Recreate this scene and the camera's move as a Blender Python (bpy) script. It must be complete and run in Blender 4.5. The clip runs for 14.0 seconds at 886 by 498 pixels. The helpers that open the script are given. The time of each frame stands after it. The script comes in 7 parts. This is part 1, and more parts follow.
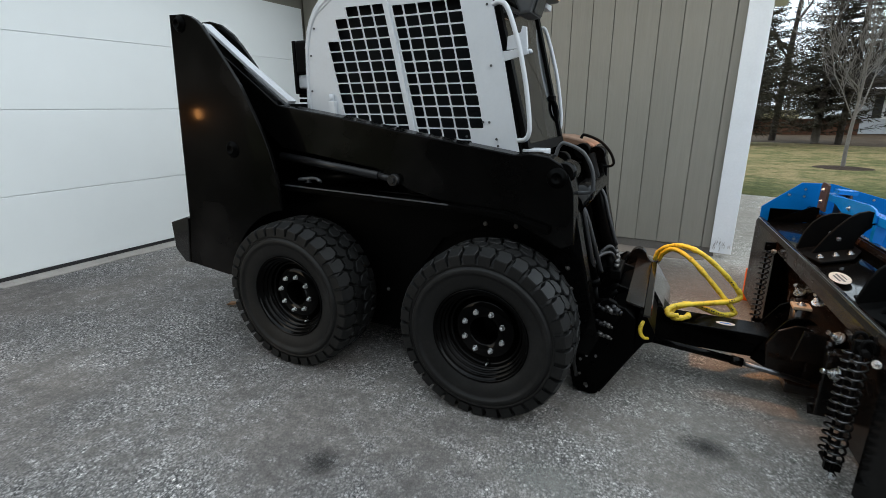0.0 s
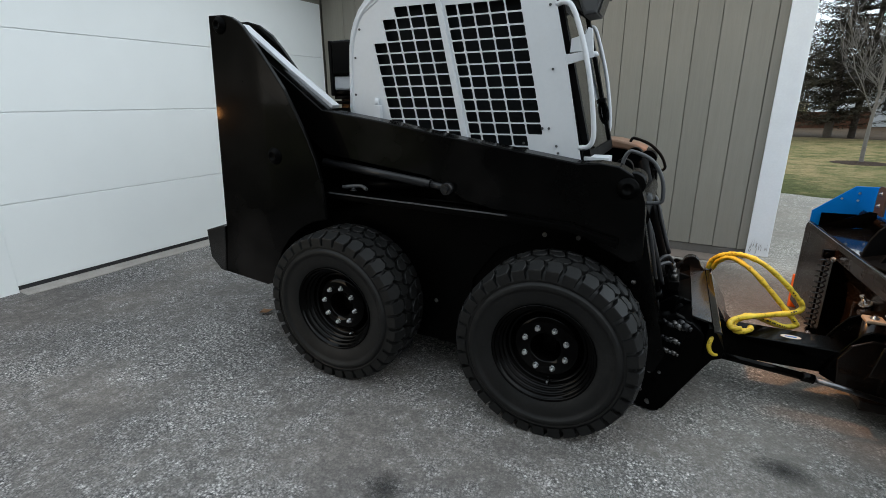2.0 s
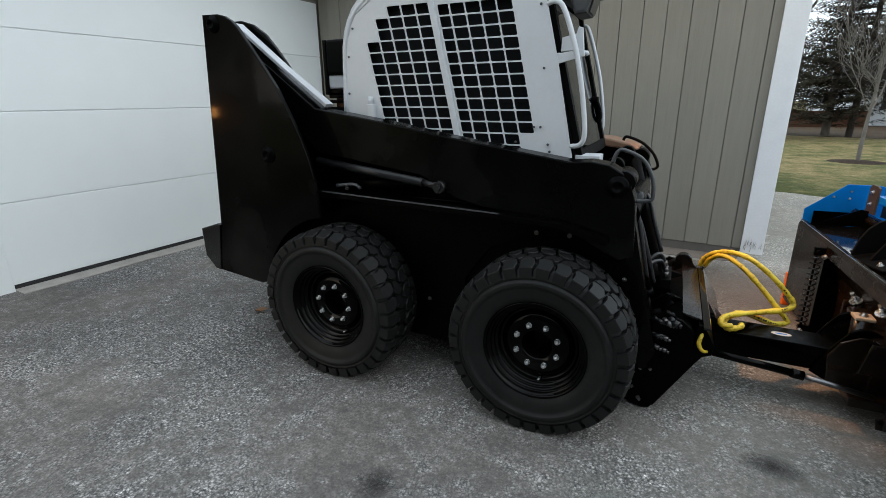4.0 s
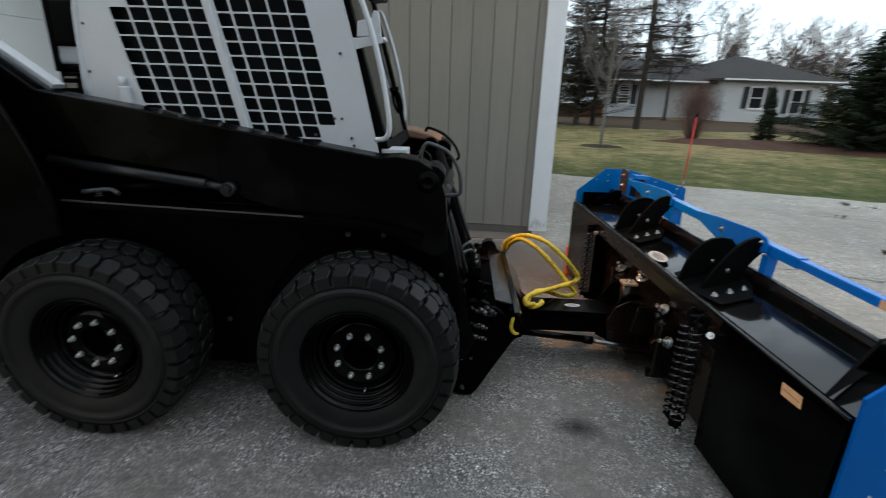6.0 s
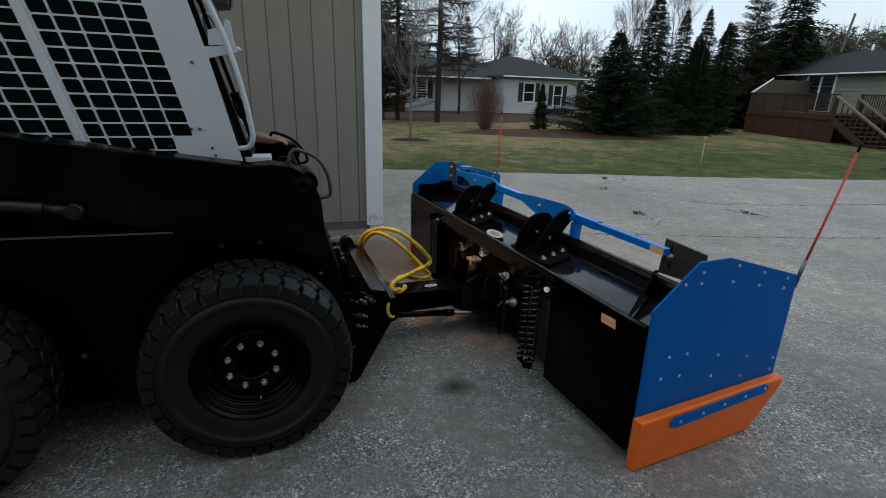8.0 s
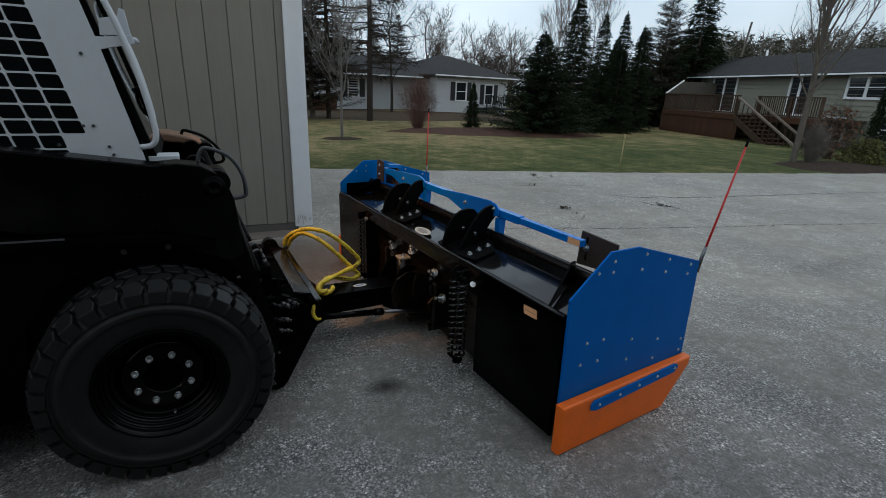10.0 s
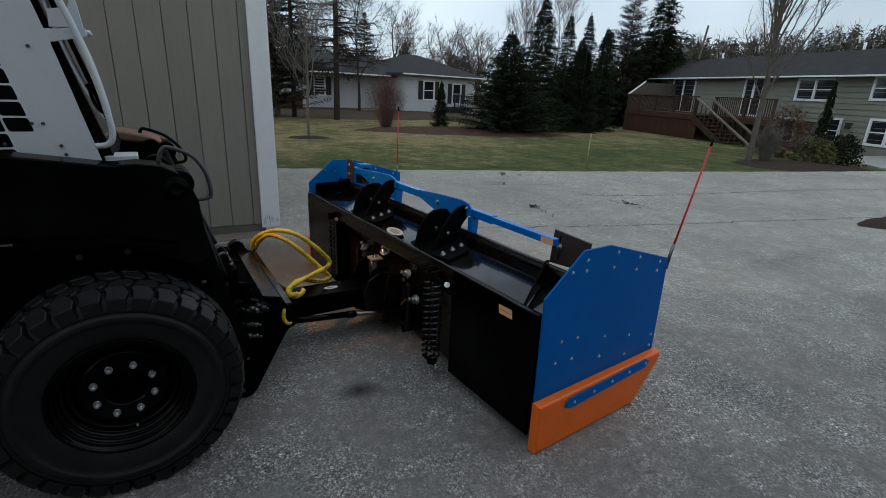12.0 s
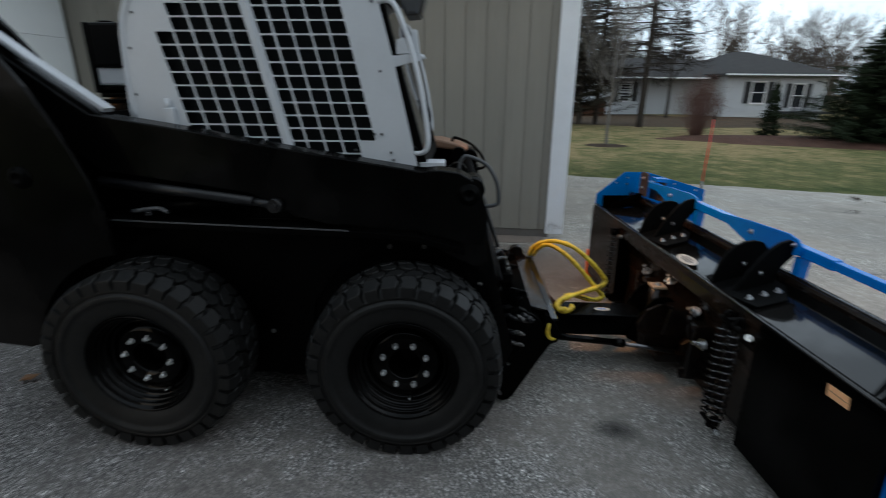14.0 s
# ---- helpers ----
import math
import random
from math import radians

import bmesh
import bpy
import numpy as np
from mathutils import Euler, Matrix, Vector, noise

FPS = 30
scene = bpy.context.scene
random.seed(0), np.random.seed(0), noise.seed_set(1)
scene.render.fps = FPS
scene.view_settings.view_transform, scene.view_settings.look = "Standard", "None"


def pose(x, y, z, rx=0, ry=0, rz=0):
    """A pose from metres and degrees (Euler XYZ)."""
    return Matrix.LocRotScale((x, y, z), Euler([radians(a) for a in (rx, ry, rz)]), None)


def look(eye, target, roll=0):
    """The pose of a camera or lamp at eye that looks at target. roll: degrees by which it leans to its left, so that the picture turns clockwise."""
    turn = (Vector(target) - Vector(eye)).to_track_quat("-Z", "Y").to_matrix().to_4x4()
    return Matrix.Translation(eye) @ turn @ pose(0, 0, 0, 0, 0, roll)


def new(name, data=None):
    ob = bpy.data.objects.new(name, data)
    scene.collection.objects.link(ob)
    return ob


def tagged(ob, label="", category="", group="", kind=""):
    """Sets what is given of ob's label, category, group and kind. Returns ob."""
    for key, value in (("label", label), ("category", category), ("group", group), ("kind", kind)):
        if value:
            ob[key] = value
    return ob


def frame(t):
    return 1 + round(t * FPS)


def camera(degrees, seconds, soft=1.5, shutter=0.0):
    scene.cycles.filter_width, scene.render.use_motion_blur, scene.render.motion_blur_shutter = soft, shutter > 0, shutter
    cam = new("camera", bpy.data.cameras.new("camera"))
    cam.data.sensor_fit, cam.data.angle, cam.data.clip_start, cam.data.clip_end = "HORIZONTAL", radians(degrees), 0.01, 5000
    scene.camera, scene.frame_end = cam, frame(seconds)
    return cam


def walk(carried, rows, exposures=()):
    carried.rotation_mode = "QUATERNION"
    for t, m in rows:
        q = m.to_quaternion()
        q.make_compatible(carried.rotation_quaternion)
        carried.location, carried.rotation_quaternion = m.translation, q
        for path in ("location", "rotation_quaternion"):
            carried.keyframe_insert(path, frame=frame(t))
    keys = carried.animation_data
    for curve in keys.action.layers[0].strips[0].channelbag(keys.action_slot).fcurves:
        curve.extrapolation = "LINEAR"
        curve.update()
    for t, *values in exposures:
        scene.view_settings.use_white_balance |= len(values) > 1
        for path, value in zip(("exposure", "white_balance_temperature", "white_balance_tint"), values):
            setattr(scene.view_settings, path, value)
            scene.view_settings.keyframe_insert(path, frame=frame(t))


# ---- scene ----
cam = camera(85.4, 14.0, soft=0.65, shutter=0.5)
PATH = [
    (0, (0.371, 0.19, 1.441), (-0.58, 1.855, 0.873), -0.2),
    (0.5, (0.295, 0.287, 1.46), (-0.663, 1.944, 0.881), -0.3),
    (1, (0.174, 0.254, 1.47), (-0.787, 1.907, 0.883), -0.2),
    (1.5, (0.094, 0.183, 1.485), (-0.868, 1.833, 0.89), -0.2),
    (2, (0.081, 0.165, 1.499), (-0.873, 1.819, 0.906), -0.4),
    (2.5, (0.082, 0.16, 1.506), (-0.862, 1.819, 0.909), -0.5),
    (5, (0.134, 0.199, 1.48), (-0.821, 1.853, 0.884), -0.4),
    (5.2, (0.133, 0.226, 1.475), (-0.673, 1.962, 0.863), 0.0),
    (5.5, (0.13, 0.284, 1.469), (-0.405, 2.102, 0.831), 0.5),
    (6, (0.041, 0.352, 1.51), (-0.168, 2.236, 0.87), 1.7),
    (6.5, (-0.114, 0.265, 1.529), (-0.004, 2.171, 0.93), 2.8),
    (7, (-0.208, 0.18, 1.553), (0.117, 2.057, 0.945), 2.1),
    (7.5, (-0.23, 0.162, 1.563), (0.221, 2.005, 0.933), 1.7),
    (8, (-0.225, 0.152, 1.561), (0.303, 1.972, 0.924), 1.7),
    (8.5, (-0.208, 0.133, 1.559), (0.389, 1.933, 0.924), 1.8),
    (11, (-0.147, 0.133, 1.552), (0.695, 1.833, 0.92), 2.5),
    (11.5, (-0.151, 0.142, 1.551), (0.716, 1.83, 0.921), 2.6),
    (12, (-0.167, 0.165, 1.552), (0.715, 1.846, 0.92), 2.7),
    (12.5, (-0.189, 0.204, 1.552), (0.693, 1.883, 0.92), 2.7),
    (13, (-0.175, 0.249, 1.558), (0.481, 2.022, 0.905), 1.7),
    (13.5, (-0.122, 0.282, 1.562), (0.063, 2.161, 0.904), 0.2),
    (14, (-0.122, 0.295, 1.562), (-0.341, 2.179, 0.927), 0.3),
]
EXPOSURES = [(0.0, 0.63, 6600, 10), (2.5, 0.56, 6600, 10), (5.0, 0.49, 6600, 10), (5.5, 0.37, 6590, 10), (6.0, 0.14, 6540, 10), (6.5, -0.24, 6430, 10), (7.5, -0.43, 6370, 10), (8.5, -0.48, 6350, 10),
             (11.0, -0.62, 6300, 10), (12.5, -0.62, 6300, 10), (13.5, -0.52, 6320, 10), (14.0, -0.20, 6320, 10)]
walk(cam, [(t, look(eye, target, roll)) for t, eye, target, roll in PATH], EXPOSURES)

# ---- world and light ----
def make_world():
    w = bpy.data.worlds.new("overcast_dusk")
    scene.world = w
    w.use_nodes = True
    nt = w.node_tree
    bg = nt.nodes["Background"]
    sky = nt.nodes.new("ShaderNodeTexSky")
    sky.sky_type = "NISHITA"
    sky.sun_disc = False
    sky.sun_elevation = radians(12)
    sky.sun_rotation = radians(200)
    sky.dust_density = 3.0
    noise_tex = nt.nodes.new("ShaderNodeTexNoise")
    noise_tex.inputs["Scale"].default_value = 3.0
    noise_tex.inputs["Detail"].default_value = 6.0
    ramp = nt.nodes.new("ShaderNodeValToRGB")
    ramp.color_ramp.elements[0].position, ramp.color_ramp.elements[0].color = 0.3, (4.5, 5.45, 6.25, 1)
    ramp.color_ramp.elements[1].position, ramp.color_ramp.elements[1].color = 0.75, (7.6, 8.65, 9.35, 1)
    mix = nt.nodes.new("ShaderNodeMix")
    mix.data_type = "RGBA"
    mix.inputs[0].default_value = 0.85
    nt.links.new(noise_tex.outputs["Fac"], ramp.inputs[0])
    nt.links.new(sky.outputs[0], mix.inputs[6])
    nt.links.new(ramp.outputs[0], mix.inputs[7])
    # the cloud is a little thinner towards the north-west
    way = nt.nodes.new("ShaderNodeTexCoord")
    dot = nt.nodes.new("ShaderNodeVectorMath")
    dot.operation = "DOT_PRODUCT"
    nt.links.new(way.outputs["Generated"], dot.inputs[0])
    dot.inputs[1].default_value = (-0.6, 0.8, 0.0)
    span = nt.nodes.new("ShaderNodeMapRange")
    span.inputs["From Min"].default_value, span.inputs["From Max"].default_value = -0.6, 0.9
    span.inputs["To Min"].default_value, span.inputs["To Max"].default_value = 0.88, 1.22
    nt.links.new(dot.outputs["Value"], span.inputs["Value"])
    scaled = nt.nodes.new("ShaderNodeVectorMath")
    scaled.operation = "SCALE"
    nt.links.new(mix.outputs[2], scaled.inputs[0])
    nt.links.new(span.outputs[0], scaled.inputs["Scale"])
    nt.links.new(scaled.outputs[0], bg.inputs[0])
    bg.inputs[1].default_value = 0.185


make_world()
sun_data = bpy.data.lights.new("sun", "SUN")
sun_data.energy, sun_data.angle, sun_data.color = 0.5, radians(60), (1.0, 1.0, 0.98)
sun = new("sun", sun_data)
sun.matrix_world = look((20, 1, 15), (0, 0, 0))
WORK_LIGHT = 95.0  # watts of the lamp on the loader


# ---- materials ----
def base_mat(name, rough=0.5, metal=0.0, gloss=0.5):
    m = bpy.data.materials.new(name)
    m.use_nodes = True
    nt = m.node_tree
    b = nt.nodes["Principled BSDF"]
    b.inputs["Roughness"].default_value = rough
    b.inputs["Metallic"].default_value = metal
    b.inputs["Specular IOR Level"].default_value = gloss
    return m, nt, b


def coords(nt, kind="Object"):
    return nt.nodes.new("ShaderNodeTexCoord").outputs[kind]


def tex(nt, vec, scale, detail=4.0, rough=0.6):
    n = nt.nodes.new("ShaderNodeTexNoise")
    n.inputs["Scale"].default_value, n.inputs["Detail"].default_value, n.inputs["Roughness"].default_value = scale, detail, rough
    nt.links.new(vec, n.inputs["Vector"])
    return n.outputs["Fac"]


def ramp(nt, fac, *stops):
    r = nt.nodes.new("ShaderNodeValToRGB")
    while len(r.color_ramp.elements) < len(stops):
        r.color_ramp.elements.new(0.5)
    for e, (p, c) in zip(r.color_ramp.elements, stops):
        e.position = p
        e.color = (*c, 1) if len(c) == 3 else c
    nt.links.new(fac, r.inputs[0])
    return r.outputs[0]


def mixc(nt, fac, a, b, mode="MIX"):
    m = nt.nodes.new("ShaderNodeMix")
    m.data_type, m.blend_type = "RGBA", mode
    for sock, v in ((m.inputs[0], fac), (m.inputs[6], a), (m.inputs[7], b)):
        if isinstance(v, bpy.types.NodeSocket):
            nt.links.new(v, sock)
        elif isinstance(v, (int, float)):
            sock.default_value = v
        else:
            sock.default_value = (*v, 1)
    return m.outputs[2]


def bump(nt, b, height, strength, dist=0.01):
    n = nt.nodes.new("ShaderNodeBump")
    n.inputs["Strength"].default_value, n.inputs["Distance"].default_value = strength, dist
    nt.links.new(height, n.inputs["Height"])
    nt.links.new(n.outputs[0], b.inputs["Normal"])


def plain(name, color, rough=0.5, metal=0.0, vary=0.15, scale=6.0, fine=60.0, bumpy=0.1, bump_dist=0.002, rough_vary=0.1, random_vary=0.0, gloss=0.5):
    """A surface with large patches, fine grain, uneven gloss and slight relief."""
    m, nt, b = base_mat(name, rough, metal, gloss)
    v = coords(nt)
    big, small = tex(nt, v, scale), tex(nt, v, fine, 3)
    dark = tuple(c * (1 - vary) for c in color)
    light = tuple(min(1, c * (1 + vary)) for c in color)
    c = ramp(nt, big, (0.3, dark), (0.7, light))
    c = mixc(nt, 0.35, c, ramp(nt, small, (0.3, dark), (0.7, light)))
    if random_vary:
        info = nt.nodes.new("ShaderNodeObjectInfo")
        c = mixc(nt, 1.0, c, ramp(nt, info.outputs["Random"], (0, (1 - random_vary,) * 3), (1, (1 + random_vary * 0.4,) * 3)), "MULTIPLY")
    nt.links.new(c, b.inputs["Base Color"])
    if rough_vary:
        r = nt.nodes.new("ShaderNodeMapRange")
        r.inputs["To Min"].default_value, r.inputs["To Max"].default_value = max(0.02, rough - rough_vary), min(1, rough + rough_vary)
        nt.links.new(big, r.inputs["Value"])
        nt.links.new(r.outputs[0], b.inputs["Roughness"])
    if bumpy:
        bump(nt, b, small, bumpy, bump_dist)
    return m


def asphalt_mat():
    m, nt, b = base_mat("worn_asphalt", 0.85)
    v = coords(nt)
    vor = nt.nodes.new("ShaderNodeTexVoronoi")
    vor.inputs["Scale"].default_value = 82.0
    nt.links.new(v, vor.inputs["Vector"])
    vor2 = nt.nodes.new("ShaderNodeTexVoronoi")
    vor2.inputs["Scale"].default_value = 150.0
    nt.links.new(v, vor2.inputs["Vector"])
    patch, mid, grit = tex(nt, v, 0.55, 5, 0.65), tex(nt, v, 3.2, 6, 0.7), tex(nt, v, 160, 3, 0.7)
    blotch = tex(nt, v, 11, 5, 0.7)
    # how much light aggregate lies bare: in patches
    bare = mixc(nt, 0.42, tex(nt, v, 0.95, 4, 0.55), mid)
    stone = ramp(nt, vor.outputs["Color"], (0.18, (0.085, 0.085, 0.084)), (0.5, (0.185, 0.182, 0.176)), (0.70, (0.235, 0.23, 0.222)), (0.82, (0.42, 0.412, 0.395)))
    small_stone = ramp(nt, vor2.outputs["Color"], (0.18, (0.060, 0.060, 0.060)), (0.45, (0.18, 0.177, 0.17)), (0.68, (0.22, 0.216, 0.208)), (0.84, (0.39, 0.382, 0.365)))
    stone = mixc(nt, ramp(nt, blotch, (0.40, (0.15,) * 3), (0.62, (0.85,) * 3)), small_stone, stone)
    stone = mixc(nt, 1.0, stone, (0.97, 1.0, 1.035), "MULTIPLY")
    binder = ramp(nt, mixc(nt, 0.5, grit, tex(nt, v, 34, 5, 0.75)), (0.30, (0.082, 0.075, 0.069)), (0.70, (0.158, 0.146, 0.135)))
    shown = ramp(nt, mixc(nt, 0.30, bare, blotch), (0.44, (0.10,) * 3), (0.56, (0.95,) * 3))
    c = mixc(nt, shown, binder, stone)
    gritty = ramp(nt, mixc(nt, 0.30, bare, blotch), (0.45, (0.22,) * 3), (0.57, (1.0,) * 3))
    tint = ramp(nt, mixc(nt, 0.45, mid, blotch), (0.34, (0.71, 0.715, 0.735)), (0.62, (1.46, 1.40, 1.385)))
    c = mixc(nt, 1.0, c, tint, "MULTIPLY")
    speck = tex(nt, v, 60, 4, 0.8)
    c = mixc(nt, gritty, c, ramp(nt, speck, (0.36, (0.80,) * 3), (0.64, (1.22,) * 3)), "MULTIPLY")
    clump = tex(nt, v, 24, 4, 0.65)
    c = mixc(nt, 1.0, c, ramp(nt, clump, (0.34, (0.82,) * 3), (0.66, (1.18,) * 3)), "MULTIPLY")
    pits = ramp(nt, vor.outputs["Distance"], (0.40, (1.30,) * 3), (0.62, (0.40,) * 3))
    c = mixc(nt, gritty, c, pits, "MULTIPLY")
    hole = ramp(nt, mixc(nt, 0.45, tex(nt, v, 38, 5, 0.75), vor2.outputs["Distance"]), (0.50, (1.12,) * 3), (0.60, (0.34,) * 3))
    c = mixc(nt, gritty, c, hole, "MULTIPLY")
    # colour turns paler and warmer beyond a wavering line across the drive
    axis = nt.nodes.new("ShaderNodeVectorMath")
    axis.operation = "DOT_PRODUCT"
    nt.links.new(v, axis.inputs[0])
    axis.inputs[1].default_value = (0.6, 1.0, 0.0)
    wob = nt.nodes.new("ShaderNodeMath")
    wob.operation = "MULTIPLY_ADD"
    nt.links.new(patch, wob.inputs[0])
    wob.inputs[1].default_value = 2.5
    nt.links.new(axis.outputs["Value"], wob.inputs[2])
    reach = nt.nodes.new("ShaderNodeMapRange")
    reach.inputs["From Min"].default_value, reach.inputs["From Max"].default_value = 2.1, 6.6
    nt.links.new(wob.outputs[0], reach.inputs["Value"])
    c = mixc(nt, 1.0, c, ramp(nt, patch, (0.36, (0.72, 0.695, 0.70)), (0.62, (1.17, 1.13, 1.115))), "MULTIPLY")
    worn = mixc(nt, 0.30, mixc(nt, 1.0, c, (1.60, 1.55, 1.48), "MULTIPLY"), (0.40, 0.370, 0.318))
    c = mixc(nt, reach.outputs[0], c, worn)
    c = mixc(nt, 1.0, c, (1.12, 1.14, 1.125), "MULTIPLY")
    nt.links.new(c, b.inputs["Base Color"])
    h = mixc(nt, 0.35, mixc(nt, 0.5, vor.outputs["Distance"], speck), grit)
    h = mixc(nt, gritty, mixc(nt, 0.25, (0.5, 0.5, 0.5), h), h)
    bump(nt, b, h, 0.95, 0.011)
    return m


def lawn_mat():
    m, nt, b = base_mat("early_spring_lawn", 0.95, gloss=0.1)
    v = coords(nt)
    big, mid, fine = tex(nt, v, 0.22, 5, 0.6), tex(nt, v, 1.3, 5, 0.7), tex(nt, v, 24, 4, 0.8)
    # the turf thins out to straw away from the drive
    out = nt.nodes.new("ShaderNodeVectorMath")
    out.operation = "DOT_PRODUCT"
    nt.links.new(v, out.inputs[0])
    out.inputs[1].default_value = (-0.25, 1.0, 0.0)
    dry = nt.nodes.new("ShaderNodeMapRange")
    dry.inputs["From Min"].default_value, dry.inputs["From Max"].default_value = 7.5, 13.5
    dry.inputs["To Min"].default_value, dry.inputs["To Max"].default_value = -0.06, 0.085
    nt.links.new(out.outputs["Value"], dry.inputs["Value"])
    turf = nt.nodes.new("ShaderNodeMath")
    nt.links.new(mixc(nt, 0.62, big, mid), turf.inputs[0])
    nt.links.new(dry.outputs[0], turf.inputs[1])
    c = ramp(nt, turf.outputs[0], (0.36, (0.056, 0.074, 0.025)), (0.5, (0.112, 0.118, 0.046)), (0.63, (0.27, 0.21, 0.105)))
    tuft = tex(nt, v, 5.5, 5, 0.75)
    c = mixc(nt, 1.0, c, ramp(nt, tuft, (0.32, (0.66, 0.70, 0.62)), (0.68, (1.34, 1.28, 1.30))), "MULTIPLY")
    c = mixc(nt, 1.0, c, ramp(nt, fine, (0.3, (0.6,) * 3), (0.7, (1.25,) * 3)), "MULTIPLY")
    nt.links.new(c, b.inputs["Base Color"])
    bump(nt, b, fine, 0.8, 0.03)
    return m


def rubber_mat():
    m, nt, b = base_mat("dusty_tyre_rubber", 0.54, gloss=0.27)
    v = coords(nt)
    c = ramp(nt, mixc(nt, 0.4, tex(nt, v, 7, 5), tex(nt, v, 90, 3)), (0.35, (0.0026, 0.0026, 0.0026)), (0.7, (0.0090, 0.0090, 0.0088)))
    dust = ramp(nt, mixc(nt, 0.35, tex(nt, v, 5, 5, 0.7), tex(nt, v, 40, 4, 0.7)), (0.50, (0.0,) * 3), (0.68, (0.40,) * 3))
    c = mixc(nt, dust, c, (0.022, 0.0215, 0.020))
    nt.links.new(c, b.inputs["Base Color"])
    bump(nt, b, tex(nt, v, 120, 3), 0.25, 0.002)
    return m


def gloss_black_mat(name="gloss_black_paint", rough=0.20, color=0.0010, coat=0.20, gloss=0.03, wavy=0.16):
    m, nt, b = base_mat(name, rough, gloss=gloss)
    b.inputs["Coat Roughness"].default_value = 0.07 if wavy > 0.1 else 0.025
    v = coords(nt)
    film = nt.nodes.new("ShaderNodeMapRange")
    film.inputs["From Min"].default_value, film.inputs["From Max"].default_value = 0.42, 0.66
    film.inputs["To Min"].default_value, film.inputs["To Max"].default_value = coat * 0.18, coat
    nt.links.new(tex(nt, v, 1.9, 4, 0.55), film.inputs["Value"])
    nt.links.new(film.outputs[0], b.inputs["Coat Weight"])
    big, fine = tex(nt, v, 4, 6, 0.7), tex(nt, v, 45, 4)
    c = ramp(nt, mixc(nt, 0.4, big, fine), (0.35, (color * 0.7,) * 3), (0.72, (color * 1.7, color * 1.6, color * 1.5)))
    # soft grey-brown clouds paint dim reflections into the base colour
    sheen_cloud = ramp(nt, tex(nt, v, 1.5, 4, 0.5), (0.50, (0.0,) * 3), (0.72, (1.0,) * 3))
    c = mixc(nt, sheen_cloud, c, (color * 9, color * 8.2, color * 7.8))
    nt.links.new(c, b.inputs["Base Color"])
    r = nt.nodes.new("ShaderNodeMapRange")
    r.inputs["To Min"].default_value, r.inputs["To Max"].default_value = rough * 0.6, rough * 1.7
    nt.links.new(big, r.inputs["Value"])
    nt.links.new(r.outputs[0], b.inputs["Roughness"])
    bump(nt, b, mixc(nt, 0.3, tex(nt, v, 3.5, 2), tex(nt, v, 11, 2)), wavy, 0.02)
    return m


def glass_mat(name, tint=(0.6, 0.65, 0.68), rough=0.02):
    m, nt, b = base_mat(name, rough)
    b.inputs["Base Color"].default_value = (*tint, 1)
    b.inputs["Transmission Weight"].default_value = 1.0
    b.inputs["IOR"].default_value = 1.45
    return m


def board_mat(name, color):
    """Stained rough-sawn boards: long grain streaks, drips and dirt along the joints, each board its own."""
    m, nt, b = base_mat(name, 0.8)
    v = coords(nt)
    info = nt.nodes.new("ShaderNodeObjectInfo")
    shift = nt.nodes.new("ShaderNodeVectorMath")
    shift.operation = "MULTIPLY_ADD"
    nt.links.new(info.outputs["Random"], shift.inputs[0])
    shift.inputs[1].default_value = (37.0, 11.0, 53.0)
    nt.links.new(v, shift.inputs[2])
    long = nt.nodes.new("ShaderNodeVectorMath")
    long.operation = "MULTIPLY"
    nt.links.new(shift.outputs[0], long.inputs[0])
    long.inputs[1].default_value = (1.0, 1.0, 0.045)
    streak, fine = tex(nt, long.outputs[0], 26, 5, 0.65), tex(nt, long.outputs[0], 140, 4, 0.7)
    cloud, speck = tex(nt, shift.outputs[0], 1.6, 5, 0.6), tex(nt, shift.outputs[0], 90, 4, 0.75)
    c = ramp(nt, mixc(nt, 0.5, streak, cloud), (0.34, tuple(k * 0.92 for k in color)), (0.66, tuple(k * 1.06 for k in color)))
    c = mixc(nt, 1.0, c, ramp(nt, fine, (0.30, (0.95,) * 3), (0.70, (1.04,) * 3)), "MULTIPLY")
    c = mixc(nt, ramp(nt, speck, (0.64, (0.0,) * 3), (0.74, (0.5,) * 3)), c, tuple(k * 0.45 for k in color))
    c = mixc(nt, 1.0, c, ramp(nt, info.outputs["Random"], (0, (0.95,) * 3), (1, (1.03,) * 3)), "MULTIPLY")
    nt.links.new(c, b.inputs["Base Color"])
    bump(nt, b, mixc(nt, 0.5, streak, fine), 0.25, 0.003)
    return m


def grimy_yellow_mat():
    """Yellow plastic sleeve: creased, with dark grime rubbed into the folds."""
    m, nt, b = base_mat("yellow_hose_sleeve", 0.5)
    v = coords(nt)
    soft, fold, grit = tex(nt, v, 9, 4), tex(nt, v, 46, 5, 0.7), tex(nt, v, 170, 3)
    c = ramp(nt, soft, (0.3, (0.62, 0.41, 0.022)), (0.7, (0.80, 0.62, 0.05)))
    c = mixc(nt, ramp(nt, fold, (0.34, (0.75,) * 3), (0.47, (0.0,) * 3)), c, (0.20, 0.12, 0.018))
    c = mixc(nt, ramp(nt, mixc(nt, 0.5, soft, grit), (0.60, (0.0,) * 3), (0.70, (0.55,) * 3)), c, (0.86, 0.76, 0.30))
    nt.links.new(c, b.inputs["Base Color"])
    bump(nt, b, fold, 0.7, 0.006)
    return m


def glow_mat(name, color, strength):
    m, nt, b = base_mat(name, 0.4)
    b.inputs["Emission Color"].default_value = (*color, 1)
    b.inputs["Emission Strength"].default_value = strength
    return m


